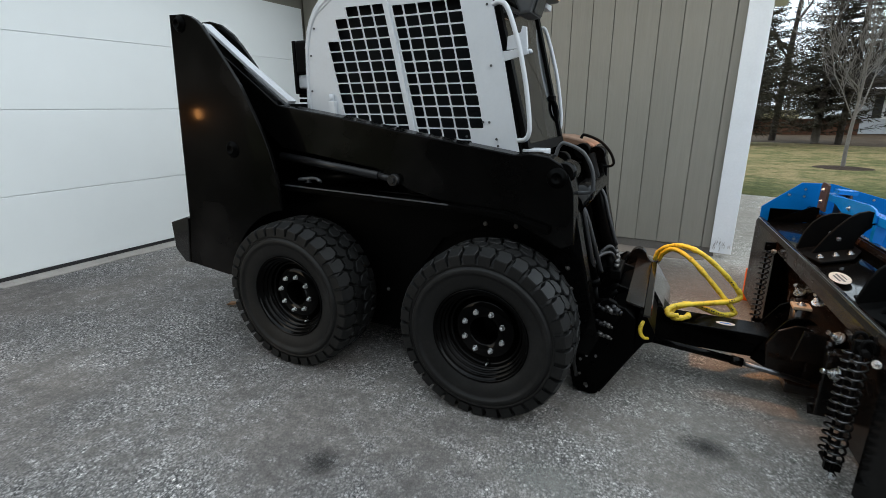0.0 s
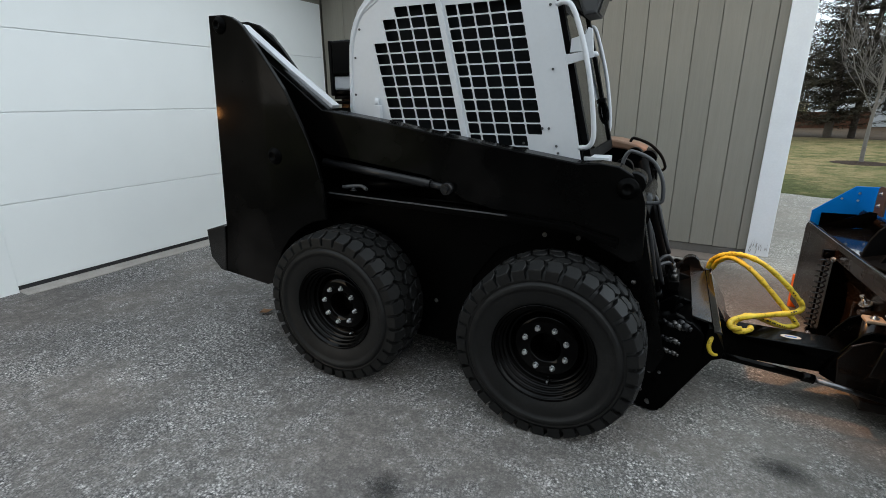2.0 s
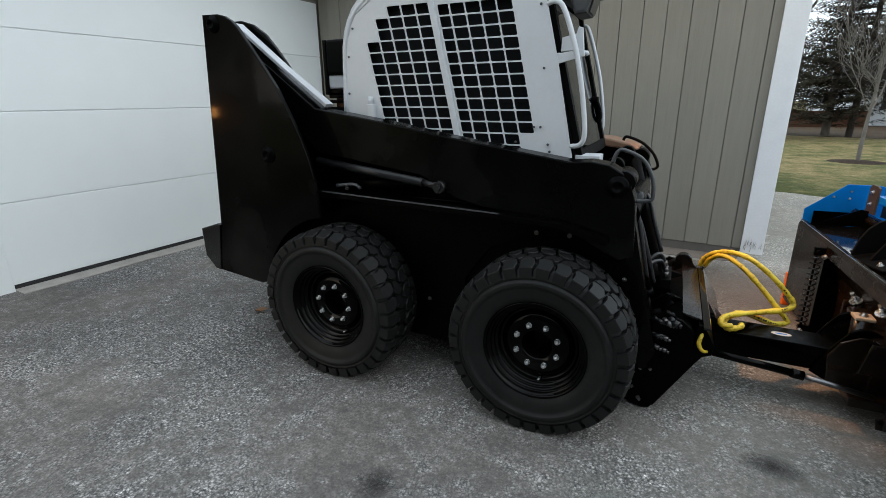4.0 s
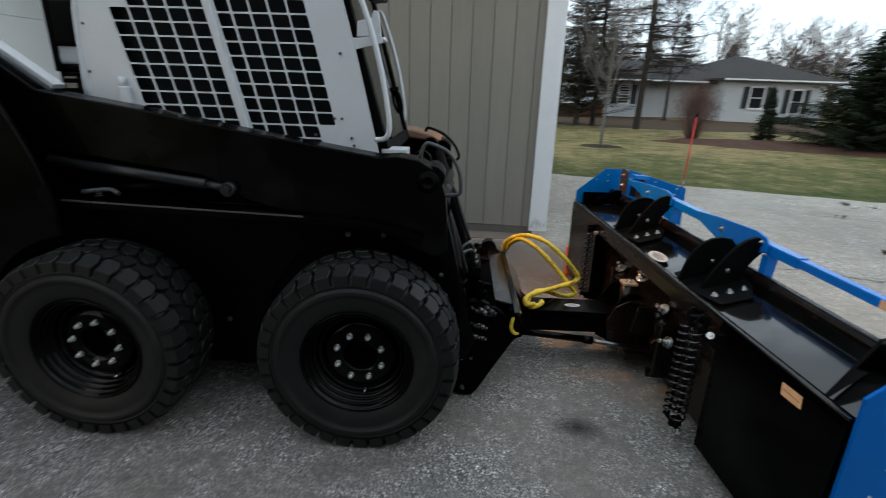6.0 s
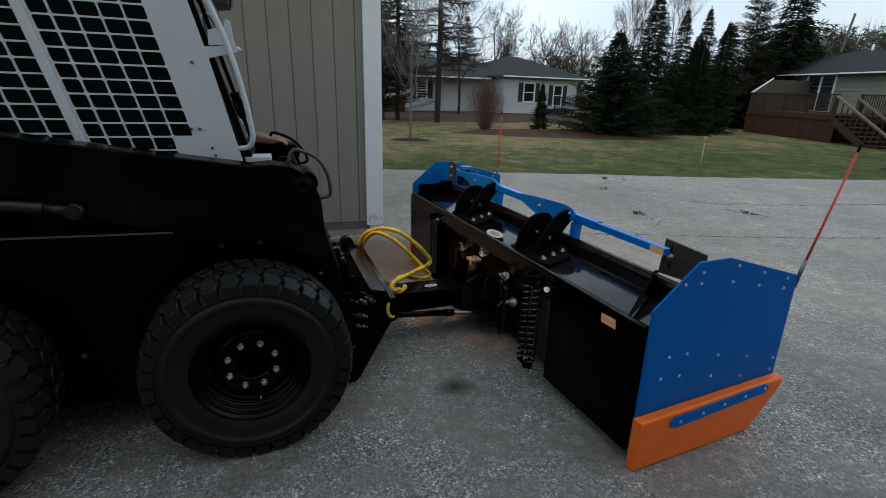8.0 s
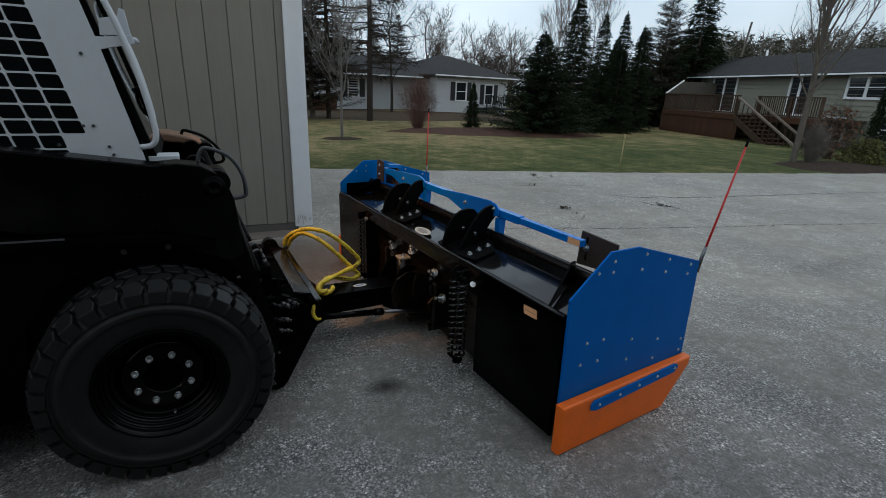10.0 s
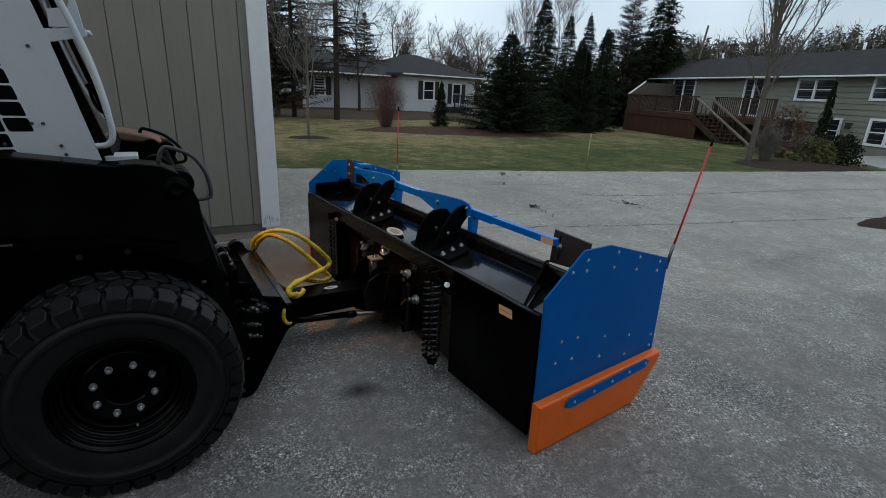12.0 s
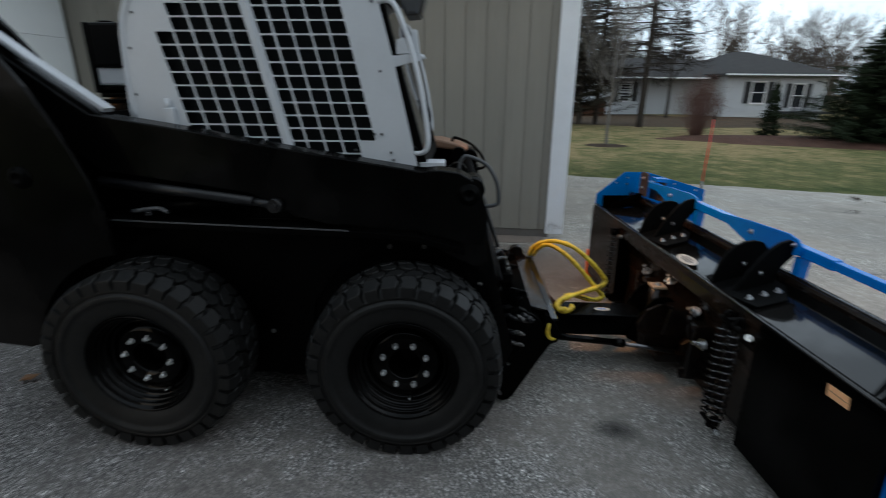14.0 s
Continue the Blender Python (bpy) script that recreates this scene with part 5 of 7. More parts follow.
    # end gussets
    for v, w, s in ((0.215, 0.335, 1), (FAR - 0.215, FAR - 0.335, -1)):
        bm = BM()
        p = [Vector((-0.02, v, 0.655)), Vector((0.245, w, 0.70)), Vector((0.245, w, 0.795)), Vector((0.21, w - s * 0.016, 0.800))]
        lo = [bm.verts.new(q) for q in p]
        hi = [bm.verts.new(q + Vector((0.004, -0.010 * s, 0))) for q in p]
        bm.faces.new(lo), bm.faces.new(hi[::-1])
        for i in range(4):
            bm.faces.new((lo[i], hi[i], hi[(i + 1) % 4], lo[(i + 1) % 4]))
        part("gusset", bm, PLOWBLACK, plow)
        bm = BM()
        tube(bm, [(-0.02, v, 0.640), (-0.01, v - s * 0.10, 0.615)], 0.012, 8)
        box(bm, 0.02, 0.25, min(v - s * 0.10, v - s * 0.09), max(v - s * 0.10, v - s * 0.09), 0.60, 0.74, 0.002)
        part("end_stay", bm, PLOWBLACK, plow)

    # hinge ears that carry the blue bar
    ear = [(0.030, 0.652), (0.050, 0.700), (0.085, 0.765), (0.125, 0.825), (0.165, 0.875), (0.205, 0.905), (0.245, 0.917), (0.275, 0.908), (0.292, 0.882), (0.284, 0.850), (0.252, 0.815), (0.224, 0.775), (0.213, 0.740), (0.215, 0.700)]
    low = [(-0.004, 0.646), (0.006, 0.700), (0.022, 0.760), (0.048, 0.812), (0.082, 0.848), (0.125, 0.870), (0.172, 0.876), (0.215, 0.868), (0.240, 0.842), (0.250, 0.80), (0.250, 0.750), (0.246, 0.705)]
    for v in (1.02, 1.145, 1.88, 2.005):
        bm = BM()
        prism(bm, ear if v in (1.02, 1.88) else low, v - 0.010, v + 0.010, bev=0.003)
        e = part("hinge_ear", bm, FRAME_BLACK, plow, "rounded black hinge plate")
        s = -1 if v in (1.02, 1.88) else 1
        bm = BM()
        m = Matrix(((1, 0, 0, 0), (0, 1, 0, 0), (0.261, 0, 1, 0), (0, 0, 0, 1)))
        prism(bm, [(-0.005, v + 0.085), (-0.005, v), (0.035, v - 0.175), (0.165, v - 0.175), (0.232, v - 0.06), (0.232, v + 0.085)] if s < 0 else [(-0.004, v - 0.08), (0.225, v - 0.08), (0.18, v + 0.085), (0.02, v + 0.085)], 0.648, 0.658, "xy", bev=0.002, skew=m)
        part("ear_foot", bm, FRAME_BLACK, e, "black foot plate bolted to the shelf")
        for x in (0.05, 0.115, 0.175):
            bolt_at(e, (x, v + (-0.095 if s < 0 else 0.048), 0.658 + 0.261 * x), (-0.25, 0, 1), 0.011, 0.012)
        bolt_at(e, (0.285, v + s * 0.010, 0.880), (0, s, 0), 0.015, 0.016)
        bolt_at(e, (0.14, v - 0.010, 0.76), (0, -1, 0), 0.008, 0.008)
    # blue top bar in sections
    bm = BM()
    box(bm, 0.281, 0.317, 0.34, 0.90, 0.855, 0.891, 0.004)
    part("slide_bar", bm, BLUEBAR, plow, "blue square bar")
    bm = BM()
    box(bm, 0.277, 0.322, 0.80, 2.62, 0.850, 0.896, 0.004)
    part("top_bar", bm, BLUEBAR, plow, "blue square tube along the top")
    for v0 in (1.08, 1.96):
        bm = BM()
        prism(bm, [(v0 - 0.115, 0.862), (v0 - 0.115, 0.900), (v0 - 0.085, 0.925), (v0 - 0.02, 0.936), (v0 + 0.26, 0.922), (v0 + 0.50, 0.900), (v0 + 0.52, 0.876), (v0 + 0.40, 0.846), (v0 + 0.24, 0.806), (v0 + 0.16, 0.794), (v0 + 0.06, 0.805)], 0.2635, 0.2745, "yz", bev=0.002)
        gus = part("bar_gusset", bm, BLUEBAR, plow, "blue stiffening plate")
        for w, z in ((-0.07, 0.896), (0.23, 0.872)):
            bolt_at(gus, (0.2635, v0 + w, z), (-1, 0, 0), 0.010, 0.010)
        bm = BM()
        prism(bm, [(0.268, 0.70), (0.268, 0.846), (0.318, 0.846), (0.308, 0.70)], v0 - 0.125, v0 - 0.083, bev=0.003)
        part("bar_post", bm, BLUEBAR, plow, "blue upright post")
    bm = BM()
    box(bm, 0.2795, 0.2808, 0.345, 0.425, 0.858, 0.888, 0.0)
    part("reflective_decal", bm, REFLECT, plow, "amber reflective decal on the bar end")
    bm = BM()
    prism(bm, [(0.30, 0.93), (0.30, 0.905), (0.40, 0.90), (0.40, 0.925)], 2.50, 2.58)
    part("bar_clip", bm, BLUEBAR, plow)
    # flap plates at both bar ends
    for v0, v1 in ((0.19, 0.425), (FAR - 0.425, FAR - 0.19)):
        bm = BM()
        prism(bm, [(v0, 0.755), (v1, 0.735), (v1 - 0.012, 0.912), (v0, 0.900)], 0.362, 0.374, "yz", bev=0.002)
        flap = part("flap", bm, BROWNP, plow, "dark brown rubber end flap")
        c = v1 - 0.055 if v0 < 1 else v0 + 0.055
        bolt_at(flap, (0.362, c, 0.832), (-1, 0, 0), 0.013, 0.012)
        for dz in (0.042, -0.046):
            bm = BM()
            tube(bm, [(0.3605, c, 0.832 + dz - 0.014), (0.3605, c, 0.832 + dz + 0.014)], 0.0045, 8)
            part("slot", bm, FRAME_BLACK, flap)
    bm = BM()
    prism(bm, [(2.575, 0.775), (2.575, 0.945), (2.60, 0.955), (2.68, 0.955), (2.70, 0.93), (2.70, 0.775)], 0.262, 0.276, "yz", bev=0.002)
    flap = part("bar_bracket", bm, BROWNP, plow, "dark brown bracket plate")
    for z in (0.91, 0.835):
        bolt_at(flap, (0.262, 2.64, z), (-1, 0, 0), 0.010, 0.010)
    bm = BM()
    prism(bm, [(2.66, 0.84), (2.66, 0.925), (2.788, 0.90), (2.788, 0.80)], 0.288, 0.298, "yz", bev=0.002)
    part("bar_end", bm, BLUEBAR, plow)
    # amber decal on the rear sheet, maker's oval on the shelf
    bm = BM()
    prism(bm, [(0.242, 0.590), (0.248, 0.632), (0.335, 0.628), (0.329, 0.586)], -0.0475, -0.0455, "yz")
    d = part("reflective_decal", bm, REFLECT, plow, "amber reflective decal on the rear sheet")
    bm = BM()
    box(bm, -0.0482, -0.0474, 0.252, 0.325, 0.608, 0.6105)
    part("decal_line", bm, TANORANGE, d)
    bm = BM()
    m = Matrix(((1, 0, 0, 0), (0, 1, 0, 0), (0.261, 0, 1, 0.0105), (0, 0, 0, 1)))
    prism(bm, [(0.040 + 0.034 * math.cos(a), 1.460 + 0.088 * math.sin(a)) for a in np.linspace(0, 2 * math.pi, 28)[:-1]], 0.643, 0.6455, "xy", skew=m)
    oval = part("oval_badge", bm, LABEL, plow, "silver oval badge with dark marks")
    for x0, x1, w in ((0.024, 0.031, 0.045), (0.037, 0.045, 0.060), (0.052, 0.057, 0.040)):
        bm = BM()
        prism(bm, [(x0, 1.460 - w), (x1, 1.460 - w), (x1, 1.460 + w), (x0, 1.460 + w)], 0.6455, 0.6460, "xy", skew=m)
        part("badge_mark", bm, DULLGREY, oval)

    # trip springs
    for v, n in ((0.785, 2), (2.235, 1)):
        for k in range(n):
            y = v + 0.076 * k
            bm = BM()
            top, bot, turns = 0.575, 0.115, 13
            pts = [(-0.082 + 0.027 * math.cos(t), y + 0.027 * math.sin(t), bot + (top - bot) * t / (2 * math.pi * turns)) for t in np.linspace(0, 2 * math.pi * turns, turns * 12)]
            tube(bm, pts, 0.0050, 6)
            part("trip_spring", bm, EDGEBLACK, plow, "black coil trip spring")
            bm = BM()
            tube(bm, [(-0.082, y, 0.09), (-0.082, y, 0.61)], 0.007, 8)
            part("spring_core", bm, SATIN, plow)
        w = 0.076 * (n - 1)
        for z, r, n0 in ((0.600, 0.012, 0.032), (0.085, 0.010, 0.028)):
            bm = BM()
            tube(bm, [(-0.082, v - n0, z), (-0.082, v + w + 0.035, z)], r, 10)
            part("spring_pin", bm, SATIN, plow)
        for b0, b1, x0, z0, z1 in ((v + w / 2 - 0.012, v + w / 2 + 0.012, -0.100, 0.575, 0.625), (v + w / 2 - 0.012, v + w / 2 + 0.012, -0.095, 0.065, 0.11)):
            bm = BM()
            box(bm, x0, -0.040, b0, b1, z0, z1, 0.003)
            part("spring_bracket", bm, SATIN, plow)
        bolt_at(plow, (-0.060, v - 0.060, 0.583), (-0.8, -0.7, 0.3), 0.0105, 0.014)
        bolt_at(plow, (-0.070, v + w + 0.045, 0.592), (-0.8, -0.5, 0.1), 0.0085, 0.012, "bolt", CHROME)
        bolt_at(plow, (-0.090, v - 0.030, 0.085), (-0.4, -1, 0), 0.010, 0.014)
        if n > 1:
            for k in range(2):
                bm = BM()
                tube(bm, [(-0.082, v + 0.076 * k, 0.585), (-0.087, v + 0.076 * k, 0.625), (-0.072, v + 0.076 * k, 0.640), (-0.055, v + 0.076 * k, 0.628), (-0.045, v + 0.076 * k, 0.60)], 0.008, 8, 4)
                part("spring_hook", bm, SATIN, plow, "black hooked spring end")
    return plow


def build_hitch(plow):
    """Mounting plate, boom and pivot head; drawn in the loader's frame, part of the pusher."""
    m = plow.matrix_basis.inverted() @ pose(-0.497, 2.09, 0, 0, 0, 4.5)
    hitch = new("hitch", mesh_of("hitch", hitch_boom(), PLOWBLACK))
    hitch.parent, hitch.matrix_basis = plow, m
    hitch["label"] = "black boom and mounting plate of the pusher"

    # mounting plate with flange and bumps
    bm = BM()
    prism(bm, [(0.692, 0.486), (0.708, 0.494), (0.805, 0.335), (0.80, 0.30), (0.78, 0.295), (0.782, 0.328)], 0.74, 1.25, bev=0.002)
    part("mount_plate", bm, SHELFBLACK, hitch, "leaning glossy black mounting plate")
    bm = BM()
    prism(bm, [(0.662, 0.470), (0.668, 0.492), (0.692, 0.492), (0.742, 0.395), (0.735, 0.350), (0.700, 0.335), (0.672, 0.290), (0.520, 0.020), (0.508, 0.020), (0.652, 0.270)], 0.352, 1.245, bev=0.003)
    part("plate_box", bm, SATIN, hitch, "black box section behind the plate")
    bm = BM()
    prism(bm, [(0.683, 0.496), (0.684, 0.504), (0.712, 0.503), (0.718, 0.494), (0.712, 0.492)], 0.305, 1.25)
    part("plate_flange", bm, SHELFBLACK, hitch, "glossy lip along the plate's top")
    bm = BM()
    prism(bm, [(0.594, 0.512), (0.596, 0.524), (0.680, 0.503), (0.682, 0.494)], 0.40, 1.22)
    part("plate_cap", bm, PLOWBROWN, hitch, "worn top of the plate, warm lamplight in its brown")
    for y in (1.20,):
        bm = BM()
        prism(bm, [(0.548, 0.46), (0.549, 0.535), (0.560, 0.566), (0.578, 0.582), (0.600, 0.588), (0.622, 0.582), (0.640, 0.566), (0.652, 0.535), (0.690, 0.490), (0.690, 0.46)], y - 0.03, y + 0.025, bev=0.006)
        part("plate_horn", bm, PLOWBROWN, hitch, "rounded horn of the mounting plate, warm lamplight in its brown")
    # pivot head
    bm = BM()
    prism(bm, [(1.27, 0.14), (1.25, 0.30), (1.29, 0.38), (1.36, 0.42), (1.44, 0.42), (1.50, 0.38), (1.52, 0.14)], 0.68, 0.71, bev=0.006)
    prism(bm, [(1.27, 0.14), (1.25, 0.30), (1.29, 0.38), (1.36, 0.42), (1.44, 0.42), (1.50, 0.38), (1.52, 0.14)], 0.90, 0.93, bev=0.006)
    tube(bm, [(1.395, 0.83, 0.12), (1.395, 0.83, 0.462)], 0.042, 20)
    box(bm, 1.34, 1.56, 0.58, 1.06, 0.11, 0.16, 0.006)
    box(bm, 1.40, 1.56, 0.55, 1.08, 0.40, 0.43, 0.006)
    part("pivot_head", bm, PLOWBROWN, hitch, "black pivot head")
    # humped side plates at the boom's end, with a bent glossy wing
    for y in (0.690, 0.900):
        bm = BM()
        prism(bm, [(1.20, 0.20), (1.255, 0.325), (1.290, 0.385), (1.325, 0.438), (1.355, 0.456), (1.400, 0.458), (1.435, 0.440), (1.470, 0.380), (1.500, 0.320), (1.52, 0.26), (1.51, 0.16), (1.34, 0.13)], y, y + 0.020, bev=0.005)
        part("boom_cheek", bm, PLOWBLACK, hitch, "humped black side plate of the boom")
    bm = BM()
    wing = [(1.375, 0.455), (1.405, 0.440), (1.435, 0.395), (1.465, 0.350), (1.498, 0.322), (1.530, 0.318)]
    lean = Matrix(((1, 0, 0, 0), (0, 1, 0, 0), (0, -0.35, 1, 0.201), (0, 0, 0, 1)))
    prism(bm, wing + [(x + 0.004, z - 0.010) for x, z in reversed(wing)], 0.575, 0.688, skew=lean)
    part("bent_wing", bm, SHELFBLACK, hitch, "bent glossy black guide plate")
    bm = BM()
    prism(bm, [(1.43, 0.44), (1.47, 0.40), (1.53, 0.42), (1.55, 0.52), (1.53, 0.57), (1.44, 0.57)], 0.395, 0.410, "xy", bev=0.003)
    part("stop_plate", bm, SHELFBLACK, hitch, "glossy black stop plate")
    bm = BM()
    prism(bm, [(1.33, 0.30), (1.36, 0.45), (1.48, 0.44), (1.50, 0.30)], 0.545, 0.56, bev=0.004)
    part("bracket", bm, PLOWBROWN, hitch)
    # curved cheeks that sweep from the boom to the blade
    for y0, y1, top in ((0.44, 0.452, 0.40), (1.165, 1.177, 0.42)):
        bm = BM()
        arc = [(1.40 + 0.15 * math.sin(a), 0.15 + (top - 0.15) * (1 - math.cos(a))) for a in np.linspace(0, math.pi / 2, 8)]
        prism(bm, arc + [(1.565, top), (1.565, 0.10), (1.41, 0.10)], y0, y1, bev=0.003)
        part("cheek_plate", bm, PLOWBROWN, hitch, "curved black cheek plate")
    for y, z, t in ((0.60, 0.20, 0.05), (0.74, 0.335, 0.09), (0.98, 0.30, 0.06), (1.06, 0.20, 0.05)):
        bm = BM()
        prism(bm, [(1.49, z - 0.06), (1.53, z - 0.07), (1.575, z - 0.05), (1.575, z + 0.06), (1.52, z + 0.05), (1.48, z + 0.01)], y, y + t, bev=0.008)
        part("lug", bm, PLOWBROWN, hitch)
    bm = BM()
    box(bm, 1.355, 1.435, 0.790, 0.870, 0.462, 0.478, 0.004)
    part("pivot_cap", bm, PALEWARM, hitch, "tan pivot cap plate")
    bolt_at(hitch, (1.395, 0.830, 0.478), (0, 0, 1), 0.014, 0.01)
    for x, y, z, n in ((1.451, 1.138, 0.440, (-0.6, -0.2, 1)), (1.46, 0.82, 0.505, (-0.5, -0.4, 1)), (1.485, 0.537, 0.445, (-0.8, -0.3, 0.5)), (1.448, 0.348, 0.356, (-1, -0.2, 0.3))):
        b = bolt_at(hitch, (x, y, z), n, 0.021, 0.022, "pivot_bolt")
        bm = BM()
        tube(bm, [(0, 0, 0.03), (0, 0, 0.06)], 0.011, 10)
        part("stud", bm, STEEL, b)
    for y in (1.138, 0.82, 0.537):
        bm = BM()
        tube(bm, [(1.47, y, 0.30), (1.462, y, 0.43)], 0.02, 12)
        part("post", bm, PLOWBROWN, hitch)
    for y0, y1 in ((0.40, 0.43), (0.66, 0.69), (0.93, 0.96), (1.20, 1.23)):
        bm = BM()
        box(bm, 1.42, 1.57, y0, y1, 0.12, 0.42, 0.006)
        part("clevis", bm, PLOWBROWN, hitch)
    # angle cylinder
    bm = BM()
    tube(bm, [(0.72, 0.56, 0.275), (1.12, 0.57, 0.232)], 0.0185, 16)
    tube(bm, [(1.10, 0.57, 0.234), (1.15, 0.57, 0.228)], 0.0225, 16)
    part("angle_cylinder", bm, BLACK, hitch, "black hydraulic angle cylinder")
    bm = BM()
    tube(bm, [(1.15, 0.57, 0.228), (1.43, 0.58, 0.178)], 0.0125, 14)
    part("cylinder_rod", bm, CHROME, hitch, "grey steel piston rod")
    # label on the boom
    bm = BM()
    prism(bm, [(1.08 + 0.045 * math.cos(a), 0.80 + 0.022 * math.sin(a)) for a in np.linspace(0, 2 * math.pi, 24)[:-1]], 0.3262, 0.3275, "xy")
    lab = part("maker_label", bm, LABEL, hitch, "small pale oval label")
    bm = BM()
    box(bm, 1.055, 1.105, 0.794, 0.806, 0.3275, 0.3279)
    part("label_mark", bm, BLUE, lab)


def hitch_boom():
    bm = BM()
    prism(bm, [(0.70, 0.20), (0.70, 0.40), (0.76, 0.40), (0.83, 0.328), (1.285, 0.325), (1.32, 0.30), (1.34, 0.20)], 0.715, 0.895, bev=0.006)
    return bm


PALEWARM = plain("tan_worn_plate", (0.42, 0.30, 0.20), 0.5, vary=0.15, scale=20)


def build_hoses():
    """Two hydraulic hoses in yellow sleeves, from the mounting plate to the boom."""
    m = pose(-0.497, 2.09, 0, 0, 0, 4.5)
    one = [(0.695, 1.221, 0.512), (0.712, 1.20, 0.570), (0.760, 1.15, 0.622), (0.835, 1.09, 0.652), (0.930, 1.05, 0.632), (1.035, 1.055, 0.552), (1.125, 1.07, 0.458), (1.164, 1.069, 0.400),
           (1.13, 1.04, 0.372), (1.02, 0.96, 0.372), (0.90, 0.84, 0.388), (0.83, 0.77, 0.396), (0.795, 0.72, 0.388), (0.80, 0.70, 0.368), (0.845, 0.72, 0.360)]
    two = [(0.72, 1.200, 0.520), (0.740, 1.17, 0.575), (0.795, 1.11, 0.622), (0.885, 1.05, 0.588), (0.98, 1.03, 0.500), (1.07, 1.03, 0.400), (1.135, 1.025, 0.325), (1.139, 1.02, 0.302),
           (1.08, 0.99, 0.300), (0.99, 0.95, 0.335), (0.90, 0.87, 0.382), (0.83, 0.79, 0.372), (0.81, 0.74, 0.352), (0.84, 0.72, 0.344), (0.89, 0.76, 0.344), (0.90, 0.80, 0.344)]
    for pts in (one, two):
        hose = thing("hydraulic_hose", m, "hydraulic hose in a printed yellow sleeve", "hose", "hydraulic hoses")
        bm = BM()
        line = spline(pts, 7)
        rs = [0.0146 + 0.0050 * noise.noise((i * 0.9, pts[0][0] * 9, 0)) for i in range(len(line))]
        tube(bm, line, rs, 12)
        part("sleeve", bm, YELLOW, hose)
        bm = BM()
        p, q = Vector(pts[0]), Vector(pts[1])
        d = (p - q).normalized()
        tube(bm, [p, p + d * 0.018, p + d * 0.02, p + d * 0.035], [0.012, 0.012, 0.008, 0.008], 10)
        part("fitting", bm, STEEL, hose, "bright crimped fitting")
        # unreadable printing along the sleeve
        bm = BM()
        rnd = random.Random(int(pts[0][0] * 1000))
        for i in range(40, len(line) - 40, 1):
            if (i // 14) % 2:
                continue
            a, b = line[i], line[i] + (line[i + 1] - line[i]) * rnd.uniform(0.3, 0.8)
            up = Vector((-0.35, -0.85, 0.45)).normalized()
            t = (b - a).normalized()
            up = (up - t * up.dot(t)).normalized()
            w = t.cross(up) * 0.0042 * rnd.uniform(0.5, 1.2)
            o = up * 0.0168
            vs = [bm.verts.new(c + o * k + s * w) for k in (0.9, 1.05) for c in (a, b) for s in (-1, 1)]
            for f in ((4, 5, 7, 6), (0, 1, 5, 4), (2, 6, 7, 3), (0, 4, 6, 2), (1, 3, 7, 5)):
                bm.faces.new([vs[k] for k in f])
        tagged(part("printing", bm, INK, hose), "dark worn printing", kind="stuff")
    bm = BM()
    tube(bm, [(0.690, 0.372, 0.458), (0.683, 0.350, 0.444), (0.676, 0.338, 0.418), (0.682, 0.335, 0.392), (0.698, 0.338, 0.374), (0.716, 0.352, 0.368)], [0.007, 0.009, 0.010, 0.0095, 0.008, 0.006], 12, 5)
    solid("hydraulic_hose", bm, YELLOW, "short yellow hose end beside the mounting plate", "hose", "hydraulic hoses", m=m)


build_loader()
build_work_light()
snow_pusher = build_plow()
build_hitch(snow_pusher)
build_hoses()


# ---- plants ----
class Soup:
    """Vertices and faces gathered for one mesh."""

    def __init__(self):
        self.v, self.f, self.smooth = [], [], []

    def stick(self, pts, rs, seg):
        base = len(self.v)
        n = len(pts)
        side = (pts[1] - pts[0]).orthogonal().normalized()
        for i, p in enumerate(pts):
            t = (pts[min(i + 1, n - 1)] - pts[max(i - 1, 0)]).normalized()
            side = (side - t * side.dot(t)).normalized()
            up = t.cross(side)
            for k in range(seg):
                a = 2 * math.pi * k / seg
                self.v.append(p + rs[i] * (math.cos(a) * side + math.sin(a) * up))
        for i in range(n - 1):
            for k in range(seg):
                a, b = base + i * seg + k, base + i * seg + (k + 1) % seg
                self.f.append((a, b, b + seg, a + seg))

    def leaf(self, p, way, up, length, width):
        s = way.cross(up)
        s = s.normalized() * width if s.length > 1e-6 else Vector((width, 0, 0))
        b = len(self.v)
        self.v += [p - 0.4 * s, p + way * length * 0.5 - s, p + way * length, p + way * length * 0.5 + s, p + 0.4 * s]
        self.f.append((b, b + 1, b + 2, b + 3, b + 4))

    def mesh(self, name, mat):
        me = bpy.data.meshes.new(name)
        me.from_pydata([tuple(v) for v in self.v], [], self.f)
        me.materials.append(mat)
        me.polygons.foreach_set("use_smooth", [True] * len(me.polygons))
        me.update()
        return me


def any_way(rnd):
    while True:
        v = Vector((rnd.uniform(-1, 1), rnd.uniform(-1, 1), rnd.uniform(-1, 1)))
        if 0.1 < v.length < 1:
            return v.normalized()


